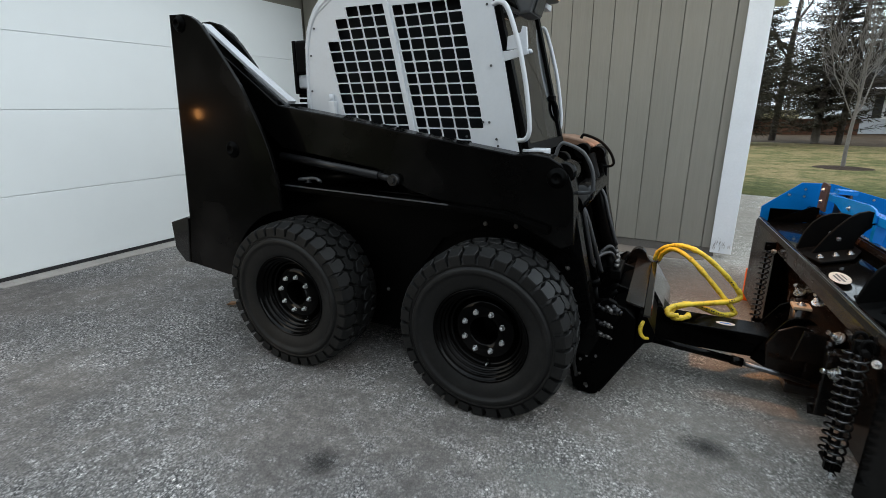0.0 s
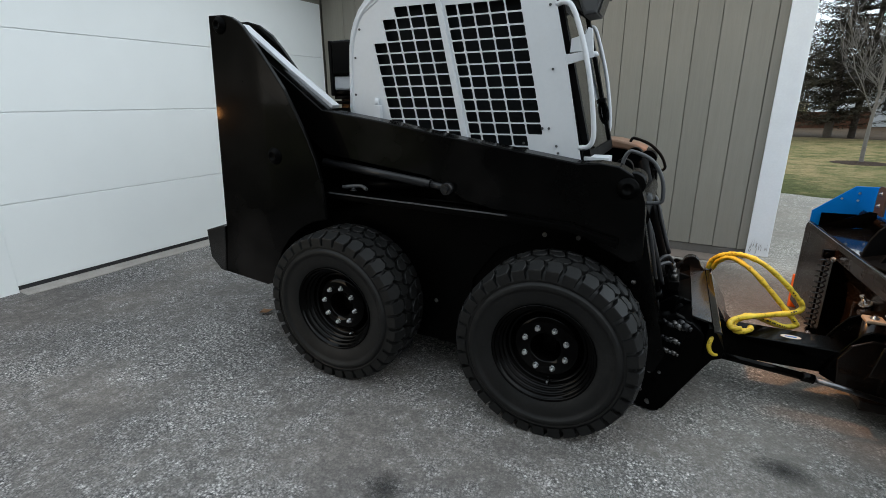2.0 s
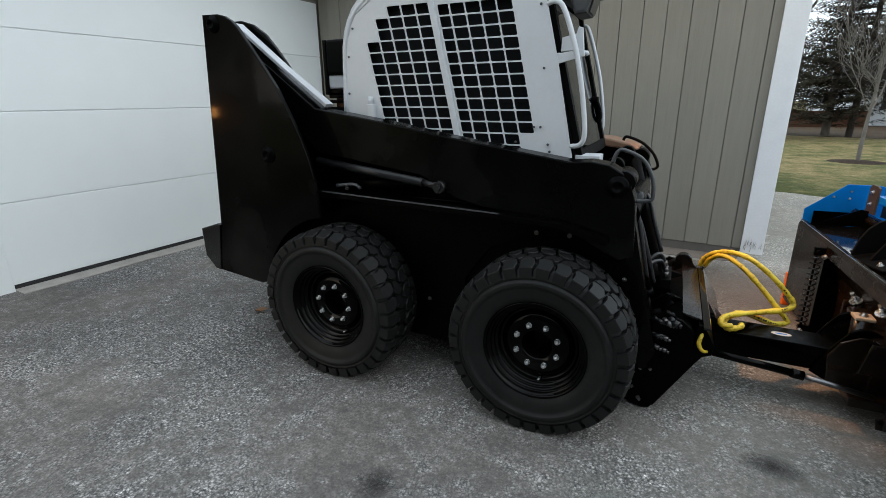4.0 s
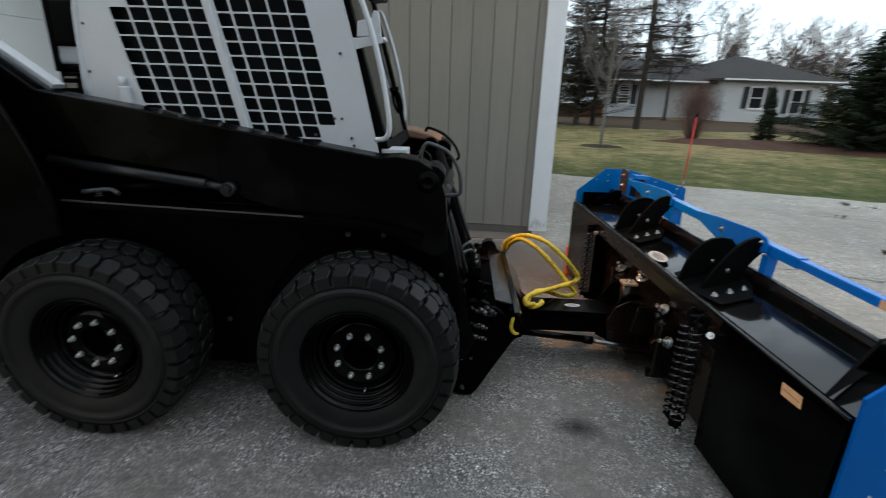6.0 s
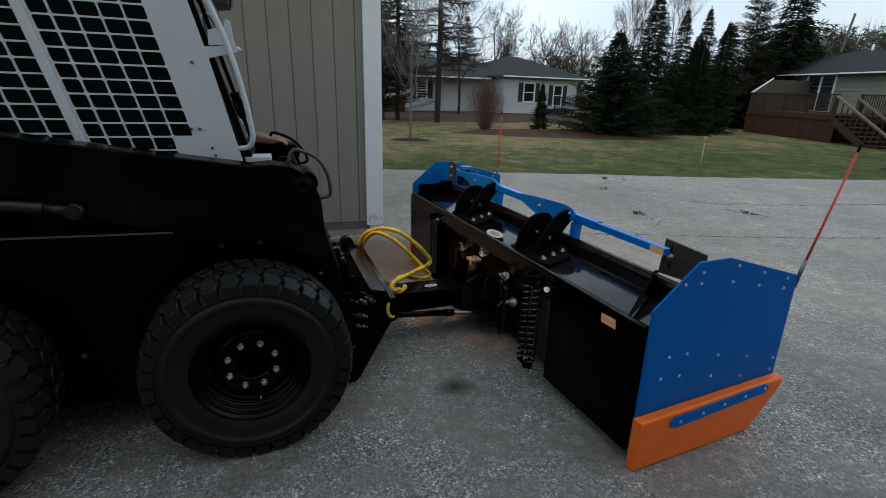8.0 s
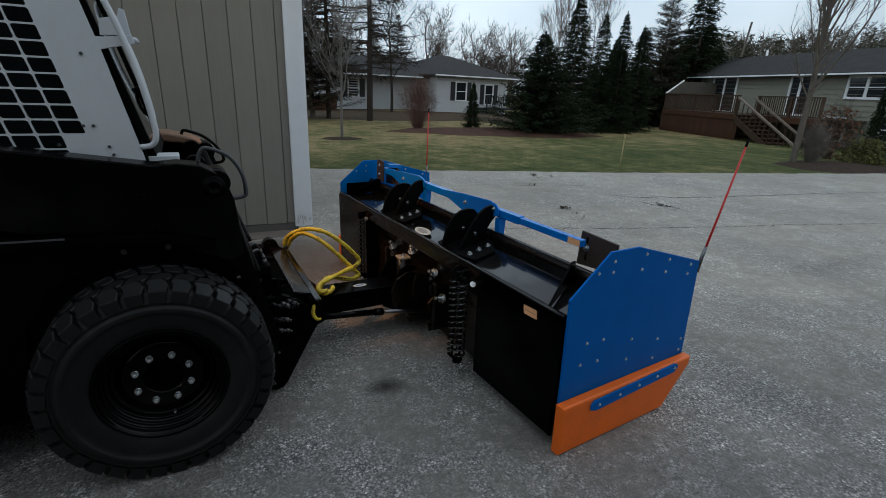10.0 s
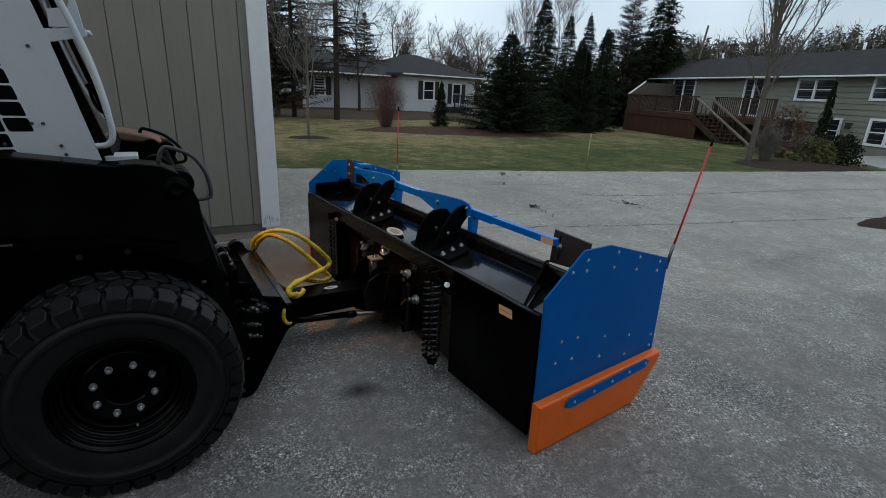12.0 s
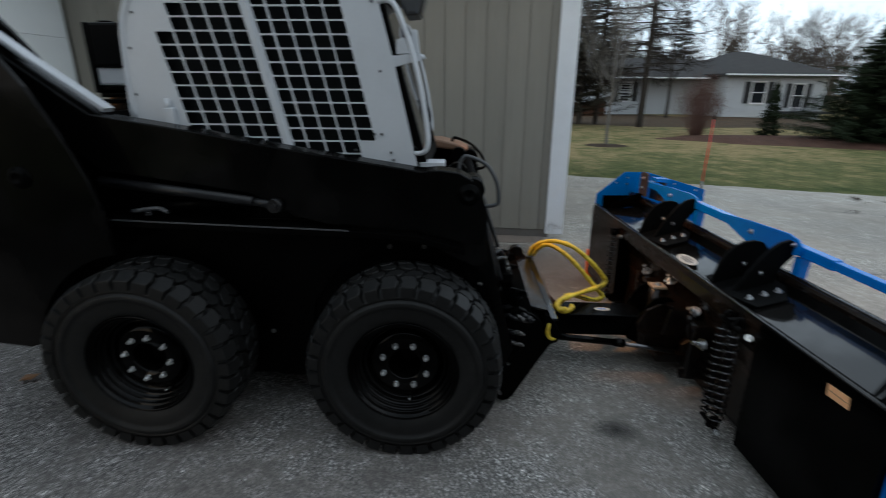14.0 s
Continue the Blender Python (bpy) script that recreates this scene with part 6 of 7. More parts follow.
def grow(rnd, wood, twigs, p, way, length, r, level, most, rise=0.12, spread=0.75, full=1.0, least=0.006):
    """A limb that forks; thick limbs go to the trunk's mesh, thin ones to the crown's."""
    n = 5 if level == 0 else 4
    pts, rs = [p], [r]
    w = way.copy()
    for i in range(n):
        w = (w + any_way(rnd) * (0.05 if level == 0 else 0.22) + Vector((0, 0, rise * (0.4 if level == 0 else 1)))).normalized()
        pts.append(pts[-1] + w * length / n)
        rs.append(r * (1 - 0.55 * (i + 1) / n))
    (wood if level < 2 else twigs).stick(pts, rs, 7 if level == 0 else (5 if level == 1 else 3))
    if level >= most:
        return
    kids = round((rnd.randint(6, 9) if level == 0 else rnd.randint(4, 6)) * full)
    for k in range(kids):
        t = rnd.uniform(0.32 if level == 0 else 0.2, 1.0)
        i = min(int(t * n), n - 1)
        q = pts[i].lerp(pts[i + 1], t * n - i)
        out = any_way(rnd)
        out = (out - w * out.dot(w)).normalized()
        kid = (w * (1 - spread * 0.5) + out * spread * rnd.uniform(0.6, 1.1)).normalized()
        grow(rnd, wood, twigs, q, kid, length * rnd.uniform(0.42, 0.68), max(least, rs[i] * rnd.uniform(0.4, 0.6)), level + 1, most, rise, spread, full, least)
    grow(rnd, wood, twigs, pts[-1], w, length * 0.55, max(least, rs[-1]), level + 1, most, rise, spread, full, least)


def bare_tree(x, y, z, seed, height, r, label, most=4, rise=0.12, spread=0.75, stems=1, thin=0.6, full=1.0, bark=None, least=0.006):
    rnd = random.Random(seed)
    tree = thing("bare_tree", pose(x, y, z), label, "tree", "bare trees")
    wood, twigs = Soup(), Soup()
    for k in range(stems):
        a = 2 * math.pi * k / max(1, stems) + rnd.random()
        way = Vector((0.28 * math.cos(a), 0.28 * math.sin(a), 1)).normalized() if stems > 1 else Vector((0.02, 0.02, 1))
        grow(rnd, wood, twigs, Vector((0.08 * math.cos(a) * (stems > 1), 0.08 * math.sin(a) * (stems > 1), -0.1)), way, height * thin, r, 0, most, rise, spread, full, least)
    for name, soup, mat in (("trunk", wood, bark or BARK), ("crown", twigs, bark or TWIG)):
        ob = new(name, soup.mesh(name, mat))
        ob.parent = tree
    return tree


def spruce_parts(seed, h, rad, mat, open_foot=0.03, droop=0.35, dense=1.0, gap=0.17, cone=0.95):
    """Trunk and crown meshes of a conifer with whorls of drooping, needled branches."""
    rnd = random.Random(seed)
    wood, green = Soup(), Soup()
    wood.stick([Vector((0, 0, -0.1)), Vector((0.02, 0, h * 0.5)), Vector((0, 0.02, h * 0.97))], [0.028 * h * 0.6, 0.016 * h * 0.6, 0.006], 7)
    z = h * open_foot
    while z < h * 0.985:
        t = z / h
        reach = rad * (1 - t) ** cone * rnd.uniform(0.72, 1.2) + 0.03
        n = int((6 + 7 * (1 - t)) * dense)
        turn = rnd.random() * 6.28
        for k in range(n):
            a = turn + 2 * math.pi * k / n + rnd.uniform(-0.25, 0.25)
            L = reach * rnd.uniform(0.55, 1.18)
            foot = z + rnd.uniform(-0.6, 0.6) * gap * 1.5 * (1.15 - t)
            out = Vector((math.cos(a), math.sin(a), 0))
            across = Vector((-out.y, out.x, 0))
            steps = max(3, int(L / 0.13))
            pts = []
            for i in range(steps + 1):
                s = i / steps
                pts.append(Vector((0, 0, foot)) + out * L * s + Vector((0, 0, L * (0.18 * s - droop * s * s + 0.16 * s ** 3 * (1 if t > 0.5 else 1.3)))) + across * 0.04 * L * noise.noise((s * 3, a, z)))
            green.stick([pts[0], pts[len(pts) // 2], pts[-1]], [0.012, 0.008, 0.004], 3)
            for i in range(1, steps + 1):
                s = i / steps
                p = pts[i]
                fan = ((1.05 - 0.6 * s) * 0.20 + 0.07) * min(1.0, 0.45 + reach * 0.9)
                for side in (-1, 1, -1, 1):
                    way = (out * 0.75 + across * side * rnd.uniform(0.5, 1.1) + Vector((0, 0, rnd.uniform(-0.45, 0.12)))).normalized()
                    green.leaf(p, way, Vector((0, 0, 1)) + any_way(rnd) * 0.5, fan * rnd.uniform(0.6, 1.5), 0.013 + 0.013 * rnd.random())
                way = (out + any_way(rnd) * 0.5 + Vector((0, 0, -0.3))).normalized()
                green.leaf(p, way, any_way(rnd), fan * rnd.uniform(0.8, 1.5), 0.013)
                if rnd.random() < 0.6:
                    green.leaf(p, (out * 0.4 + Vector((0, 0, rnd.choice((-0.9, 0.5))))).normalized(), across, fan * 0.9, 0.013)
                if rnd.random() < 0.7:
                    green.leaf(p + any_way(rnd) * 0.06, (out + across * rnd.uniform(-1, 1) + Vector((0, 0, -0.5))).normalized(), any_way(rnd), fan * rnd.uniform(0.8, 1.5), 0.018)
        z += gap * rnd.uniform(0.75, 1.25) * (0.55 + 0.7 * (1 - t))
    for k in range(26):
        green.leaf(Vector((0, 0, h * rnd.uniform(0.93, 1.0))), (any_way(rnd) * 0.5 + Vector((0, 0, 1))).normalized(), any_way(rnd), 0.12, 0.014)
    return wood.mesh("trunk", BARK), green.mesh("crown", mat)


def upright_tree(x, y, z, seed, h, r):
    """A slender bare tree: a straight trunk and many thin, steeply rising limbs."""
    rnd = random.Random(seed)
    tree = thing("bare_tree", pose(x, y, z), "bare slender tree with upright limbs in a mulch bed", "tree", "bare trees")
    wood, twigs = Soup(), Soup()
    wood.stick([Vector((0, 0, -0.1)), Vector((0.05, 0.03, h * 0.22)), Vector((0.02, 0.08, h * 0.5)), Vector((-0.06, 0.11, h * 0.78)), Vector((-0.05, 0.12, h))], [r * 1.15, r * 0.95, r * 0.7, r * 0.4, 0.012], 9)
    for k in range(46):
        t = 0.20 + 0.68 * (k / 46) ** 0.8
        a = k * 2.4 + rnd.uniform(-0.5, 0.5)
        L = h * rnd.uniform(0.26, 0.46) * (1.1 - 0.6 * t)
        out = Vector((math.cos(a), math.sin(a), 0))
        lean = rnd.uniform(0.35, 0.75)
        p = Vector((0.0, 0.12 * t, h * t))
        pts = [p]
        for i in range(5):
            lean *= 0.86
            pts.append(pts[-1] + (out * lean + Vector((0, 0, 1)) + any_way(rnd) * 0.16).normalized() * L / 5)
        r0 = 0.013 + 0.018 * (L / 2.5)
        wood.stick(pts, [r0 * (1 - 0.15 * i) for i in range(6)], 5)
        for j in range(11):
            s = rnd.uniform(0.2, 1.0) * 5
            i = min(int(s), 4)
            q = pts[i].lerp(pts[i + 1], s - i)
            w = (pts[i + 1] - pts[i]).normalized()
            d = (w + any_way(rnd) * 0.65 + Vector((0, 0, 0.25))).normalized()
            e = q + d * L * rnd.uniform(0.12, 0.30)
            twigs.stick([q, q.lerp(e, 0.5) + any_way(rnd) * 0.02, e], [0.0075, 0.0055, 0.003], 3)
            for n in range(3):
                m = q.lerp(e, rnd.uniform(0.3, 1.0))
                twigs.stick([m, m + (d + any_way(rnd) * 0.7).normalized() * rnd.uniform(0.15, 0.4)], [0.0045, 0.0025], 3)
    for name, soup in (("trunk", wood), ("crown", twigs)):
        ob = new(name, soup.mesh(name, BARK))
        ob.parent = tree


def larch(x, y, z, seed, h, r, reach):
    """A bare larch: a straight dark trunk with level, drooping, finely twigged branches."""
    rnd = random.Random(seed)
    tree = thing("larch", pose(x, y, z), "tall dark bare larch with level drooping branches", "tree", "bare trees")
    wood, twigs = Soup(), Soup()
    wood.stick([Vector((0, 0, -0.1)), Vector((0.05, 0, h * 0.35)), Vector((0, 0.06, h * 0.7)), Vector((0.03, 0, h))], [r, r * 0.75, r * 0.45, 0.02], 8)
    zz = h * 0.17
    while zz < h * 0.97:
        a = rnd.random() * 6.28
        L = reach * (1 - 0.75 * zz / h) * rnd.uniform(0.5, 1.15)
        out = Vector((math.cos(a), math.sin(a), 0))
        side = Vector((-out.y, out.x, 0))
        pts = [Vector((0, 0, zz)) + out * L * s + side * 0.12 * L * noise.noise((s * 2, zz, seed)) + Vector((0, 0, L * (0.12 * s - 0.30 * s * s + 0.22 * s ** 4))) for s in (0, 0.25, 0.5, 0.75, 1)]
        wood.stick(pts, [0.045, 0.035, 0.026, 0.018, 0.009], 4)
        for k in range(int(9 + 9 * L)):
            s = rnd.uniform(0.15, 1.0) * 4
            i = min(int(s), 3)
            q = pts[i].lerp(pts[i + 1], s - i)
            w = (out * 0.5 + side * rnd.uniform(-1, 1) + Vector((0, 0, rnd.uniform(-0.6, 0.25)))).normalized()
            e = q + w * rnd.uniform(0.2, 0.55)
            twigs.stick([q, e], [0.012, 0.006], 3)
            for j in range(2):
                m = q.lerp(e, rnd.uniform(0.3, 1.0))
                twigs.stick([m, m + (w + any_way(rnd) * 0.9) * rnd.uniform(0.1, 0.28)], [0.009, 0.005], 3)
        zz += rnd.uniform(0.05, 0.15)
    for name, soup in (("trunk", wood), ("crown", twigs)):
        ob = new(name, soup.mesh(name, DARKBARK))
        ob.parent = tree


def conifer(x, y, z, meshes, scale, turn, label):
    tree = thing("conifer", pose(x, y, z, 0, 0, turn) @ Matrix.Diagonal((*scale, 1)), label, "tree", "conifers")
    for name, me in zip(("trunk", "crown"), meshes):
        ob = new(name, me)
        ob.parent = tree
    return tree


def shrub(x, y, z, seed, w, h, mat, label, leaves=700, size=0.07, twiggy=40, wood_mat=None):
    rnd = random.Random(seed)
    s = thing("shrub", pose(x, y, z), label, "shrub", "shrubs")
    wood, green = Soup(), Soup()
    for k in range(twiggy):
        a, t = rnd.random() * 6.28, rnd.random()
        tip = Vector((w * 0.95 * t * math.cos(a), w * 0.95 * t * math.sin(a), h * (1.05 - 0.5 * t * t) * rnd.uniform(0.7, 1.05)))
        root = Vector((0.12 * w * math.cos(a), 0.12 * w * math.sin(a), -0.05))
        mid = root.lerp(tip, 0.5) + any_way(rnd) * 0.08 * h
        wood.stick([root, mid, tip], [0.008, 0.005, 0.0025] if not wood_mat else [0.006, 0.0035, 0.0018], 3)
        for j in range(3):
            q = mid.lerp(tip, rnd.random())
            wood.stick([q, q + (any_way(rnd) + Vector((0, 0, 0.6))) * 0.16 * h, q + (any_way(rnd) + Vector((0, 0, 0.9))) * 0.26 * h], [0.006, 0.004, 0.003] if not wood_mat else [0.0035, 0.0025, 0.0015], 3)
    for k in range(leaves):
        a, t = rnd.random() * 6.28, rnd.random() ** 0.4
        b = rnd.random()
        lump = 1 + 0.25 * noise.noise((math.cos(a) * 2, math.sin(a) * 2, b * 3 + seed))
        p = Vector((w * t * lump * math.cos(a) * math.sqrt(max(0.05, 1 - b * b * 0.9)), w * t * lump * math.sin(a) * math.sqrt(max(0.05, 1 - b * b * 0.9)), h * b * lump))
        green.leaf(p, any_way(rnd), any_way(rnd), size * rnd.uniform(0.7, 1.5), size * 0.35)
    ob = new("stem", wood.mesh("stem", wood_mat or TWIG))
    ob.parent = s
    if leaves:
        ob = new("foliage", green.mesh("foliage", mat))
        ob.parent = s
    return s


def build_plants():
    bm = BM()
    blob(bm, 5.5, 29.5, 13.5, 7.2, -0.045, 61, 0.22, 48, 0.05)
    solid("leaf_litter_ground", bm, LITTER, "brown leaf litter on the ground under the trees", "leaf litter", kind="structure")
    tall = spruce_parts(3, 5.2, 1.7, NEEDLE, 0.02, 0.35, 1.25, 0.15)
    broad = spruce_parts(5, 3.9, 2.15, NEEDLE, 0.01, 0.25, 1.6, 0.12, 0.86)
    airy = spruce_parts(9, 8.5, 2.5, NEEDLE2, 0.08, 0.15, 1.15, 0.24)
    deep = spruce_parts(12, 5.0, 2.0, NEEDLE, 0.02, 0.4, 1.25, 0.15)
    small = spruce_parts(15, 1.85, 0.58, NEEDLE, 0.03, 0.2, 1.1, 0.10)
    g, gb = "tall dark green spruce with drooping branches", "broad dense dark spruce reaching the ground"
    conifer(11.35, 17.15, -0.05, broad, (1.0, 1.0, 0.97), 20, gb)
    conifer(13.85, 18.45, -0.10, tall, (1.0, 1.0, 1.08), 80, g)
    conifer(16.0, 19.3, -0.20, deep, (0.72, 0.72, 1.05), 130, g)
    conifer(17.0, 19.1, -0.20, tall, (0.72, 0.72, 1.03), 200, g)
    conifer(18.0, 20.6, -0.25, deep, (0.85, 0.85, 0.90), 10, g)
    conifer(19.6, 20.6, -0.30, deep, (0.70, 0.70, 1.04), 70, g)
    conifer(20.8, 23.4, -0.30, deep, (1.0, 1.0, 0.92), 300, g)
    conifer(23.4, 26.8, -0.30, deep, (1.3, 1.3, 0.95), 150, g)
    conifer(27.3, 26.4, -0.35, airy, (1.0, 1.0, 1.18), 115, "tall open conifer with dark layered branches")
    conifer(28.7, 25.0, -0.35, deep, (1.7, 1.7, 2.05), 160, g)
    conifer(26.6, 27.6, -0.35, deep, (1.7, 1.7, 1.25), 10, g)
    conifer(30.6, 26.0, -0.35, deep, (1.6, 1.6, 1.35), 210, g)
    conifer(33.2, 27.0, -0.35, deep, (1.5, 1.5, 1.12), 260, g)
    conifer(9.45, 19.3, -0.05, small, (0.66, 0.66, 1.0), 0, "small young blue-green spruce in the mulch bed")
    conifer(3.6, 25.0, -0.05, airy, (1.1, 1.1, 0.95), 200, "tall open conifer with dark layered branches")
    conifer(1.2, 23.0, -0.05, airy, (0.9, 0.9, 0.8), 40, "tall open conifer with dark layered branches")
    conifer(9.0, 46.0, 0.0, airy, (1.2, 1.2, 0.80), 330, "tall open conifer behind the pale house")
    conifer(14.6, 45.5, 0.0, airy, (1.15, 1.15, 0.92), 250, "tall open conifer behind the pale house")
    conifer(12.2, 45.0, 0.0, airy, (0.9, 0.9, 0.80), 170, "tall open conifer behind the pale house")
    conifer(22.8, 55.6, 0.0, tall, (1.6, 1.6, 1.25), 0, "distant dark spruce behind the pale house")
    conifer(24.46, 11.9, -0.35, small, (0.55, 0.55, 1.62), 60, "narrow young conifer beside the sage house")

    young = "slim bare young tree with upright twigs"
    old = "large bare tree with spreading dark limbs"
    bare_tree(3.0, 15.3, -0.05, 31, 4.4, 0.05, young, 4, 0.14, 0.6, full=0.85, bark=PALEBARK)
    larch(5.95, 23.1, -0.05, 32, 12.0, 0.15, 2.6)
    larch(4.3, 24.6, -0.05, 38, 11.0, 0.12, 2.2)
    bare_tree(2.2, 26.0, -0.05, 41, 10.0, 0.14, old, 4, 0.06, 0.85, thin=0.75, bark=DARKBARK)
    bare_tree(9.5, 31.0, -0.05, 33, 8.0, 0.10, old, 4, 0.10, 0.8, bark=DARKBARK)
    far = "large distant bare tree with spreading limbs"
    bare_tree(26.5, 53.0, 0.0, 34, 10.5, 0.20, far, 4, 0.09, 0.80, 3, 0.42, 0.85, TWIG, 0.016)
    bare_tree(31.0, 53.0, 0.0, 35, 10.8, 0.20, far, 4, 0.09, 0.80, 3, 0.42, 0.85, TWIG, 0.016)
    bare_tree(20.0, 50.0, 0.0, 42, 10.5, 0.18, far, 4, 0.09, 0.80, 2, 0.46, 0.85, TWIG, 0.016)
    bare_tree(33.2, 47.0, 0.0, 36, 12.5, 0.12, "distant pale bare birch", 4, 0.14, 0.55, 1, 0.6, 1.0, FARTWIG, 0.012)
    bare_tree(36.0, 45.0, 0.0, 43, 11.5, 0.11, "distant pale bare birch", 4, 0.14, 0.55, 1, 0.6, 1.0, FARTWIG, 0.012)
    upright_tree(14.9, 9.1, -0.15, 37, 7.8, 0.078)
    shrub(7.0, 19.4, -0.05, 51, 1.05, 1.75, REDLEAF, "reddish brown twiggy bare bush", 700, 0.035, 230, REDTWIG)
    shrub(17.25, 8.5, -0.18, 52, 0.66, 0.75, SHRUBLEAF, "rounded olive green shrub", 1500, 0.07)
    shrub(18.5, 8.35, -0.2, 53, 0.62, 0.88, NEEDLE, "rounded dark evergreen shrub", 1700, 0.07)
    shrub(18.35, 10.1, -0.2, 54, 0.85, 1.6, REDLEAF, "shrub with dry rust brown leaves", 430, 0.095, 70)
    shrub(15.35, 8.9, -0.15, 55, 0.42, 1.0, STAKE, "dry pale grass clump at the tree's foot", 0, 0.06, 220, PALEBARK)

    bm = BM()
    blob(bm, 9.9, 17.6, 4.6, 2.0, -0.028, 5, 0.3, 40, 0.11)
    for v in bm.verts:
        v.co.z -= 0.03 * max(0.0, v.co.x - 12.0)
    solid("mulch_bed", bm, REDMULCH, "long red-brown mulch bed under the spruces", "mulch bed", kind="structure")
    bm = BM()
    blob(bm, 16.0, 8.0, 3.0, 1.45, -0.148, 6, 0.2, 40, 0.10)
    for v in bm.verts:
        v.co.z -= 0.03 * (v.co.x - 16.0)
    solid("mulch_bed", bm, MULCH, "dark mulch bed round the bare tree", "mulch bed", kind="structure")
    bm = BM()
    blob(bm, 3.0, 15.3, 0.62, 0.55, -0.035, 7, 0.15, 24, 0.05)
    solid("mulch_ring", bm, MULCH, "dark mulch ring round the young tree", "mulch bed", kind="structure")
    bm = BM()
    blob(bm, 9.0, 3.15, 0.85, 0.38, 0.004, 8, 0.3, 24, 0.03)
    solid("mulch_patch", bm, MULCH, "dark patch of mulch on the drive", "mulch bed", kind="structure")

    # far woods: rows of bare stems and dark crowns behind the houses
    rnd = random.Random(77)
    wood, green = Soup(), Soup()
    for k in range(800):
        a = radians(rnd.uniform(46, 86) if rnd.random() < 0.62 else rnd.uniform(-6, 46))
        d = rnd.uniform(62, 92)
        band = a > radians(46)
        p = Vector((d * math.sin(a), d * math.cos(a), 0.3))
        h = (0.9 + d / 7.9) * rnd.uniform(0.76, 1.02) * (0.82 + 0.28 * (a - 0.8) / 0.7) if band else (rnd.uniform(3.0, 5.0) if a > radians(16) else rnd.uniform(5.0, 9.0))
        pts = [p, p + Vector((rnd.uniform(-0.3, 0.3), 0, h * 0.5)), p + Vector((rnd.uniform(-0.6, 0.6), 0, h))]
        wood.stick(pts, [0.10, 0.07, 0.02], 4)
        evergreen = rnd.random() < (0.7 if band else 0.2)
        for j in range((260 if band else 120) if evergreen else 34):
            t = rnd.uniform(0.35 if band else 0.1, 1.0)
            q = pts[0].lerp(pts[2], t)
            if evergreen:
                q = q + any_way(rnd) * 1.5 * math.sqrt(max(0.02, 1 - t))
            w = (any_way(rnd) + Vector((0, 0, 0.5))).normalized()
            if evergreen:
                green.leaf(q, (w + Vector((0, 0, -0.7))).normalized(), any_way(rnd), rnd.uniform(0.22, 0.5), 0.055)
            else:
                L = rnd.uniform(0.8, 2.2) * (1.2 - t * 0.7)
                e = q + w * L
                wood.stick([q, e], [0.028, 0.010], 3)
                for i in range(2):
                    m = q.lerp(e, rnd.uniform(0.3, 0.9))
                    wood.stick([m, m + (any_way(rnd) + Vector((0, 0, 0.8))) * 0.7], [0.018, 0.008], 3)
    tagged(new("far_woods", wood.mesh("far_woods", FARTWIG)), "distant brown bare woods behind the houses", "woods", kind="stuff")
    tagged(new("far_pines", green.mesh("far_pines", FARPINE)), "distant dark pines in the woods", "woods", kind="stuff")


# ---- neighbours' houses ----
def clapboard(wall, mat, x0, x1, z0, z1, y, step, out=0.018, s=1):
    """Lapped boards on a wall facing along y, each a piece of its own."""
    bm = BM()
    prism(bm, [(0.0, 0.0), (s * out, 0.0), (s * 0.003, step), (0.0, step)], x0, x1, "yz")
    me = mesh_of("clapboard", bm, mat)
    for k in range(int((z1 - z0) / step + 0.01)):
        share("clapboard", me, wall, pose(0, y, z0 + k * step))


def window(house, x0, x1, z0, z1, y, bars=1, rail=True, shutters=False, door=False):
    """A framed window on a wall facing +y."""
    bm = BM()
    f = 0.10
    box(bm, x0 - f, x0, y + 0.002, y + 0.06, z0 - f, z1 + f)
    box(bm, x1, x1 + f, y + 0.002, y + 0.06, z0 - f, z1 + f)
    box(bm, x0, x1, y + 0.002, y + 0.06, z1, z1 + f)
    box(bm, x0, x1, y + 0.002, y + 0.07, z0 - f, z0)
    w = part("sliding_door" if door else "window", bm, TRIMWHITE, house, "white-framed glass door" if door else "white-framed window")
    n = bars + 1
    for k in range(n):
        a, b = x0 + (x1 - x0) * k / n, x0 + (x1 - x0) * (k + 1) / n
        bm = BM()
        box(bm, a + 0.02, b - 0.02, y + 0.012, y + 0.02, z0, z1)
        part("pane", bm, PANE, w)
        if k:
            bm = BM()
            box(bm, a - 0.065, a + 0.065, y + 0.01, y + 0.055, z0, z1)
            part("mullion", bm, TRIMWHITE, w)
        if rail:
            zm = z0 + (z1 - z0) * 0.5
            bm = BM()
            box(bm, a + 0.02, b - 0.02, y + 0.01, y + 0.045, zm - 0.024, zm + 0.024)
            part("sash_rail", bm, TRIMWHITE, w)
    if shutters:
        for a, b in ((x0 - f - 0.42, x0 - f - 0.02), (x1 + f + 0.02, x1 + f + 0.42)):
            bm = BM()
            box(bm, a, b, y + 0.002, y + 0.045, z0 - 0.05, z1 + 0.05, 0.006)
            z = z0
            while z < z1 - 0.05:
                box(bm, a + 0.05, b - 0.05, y + 0.045, y + 0.06, z, z + 0.035)
                z += 0.075
            part("shutter", bm, DARKTRIM, w, "dark shutter")
    return w


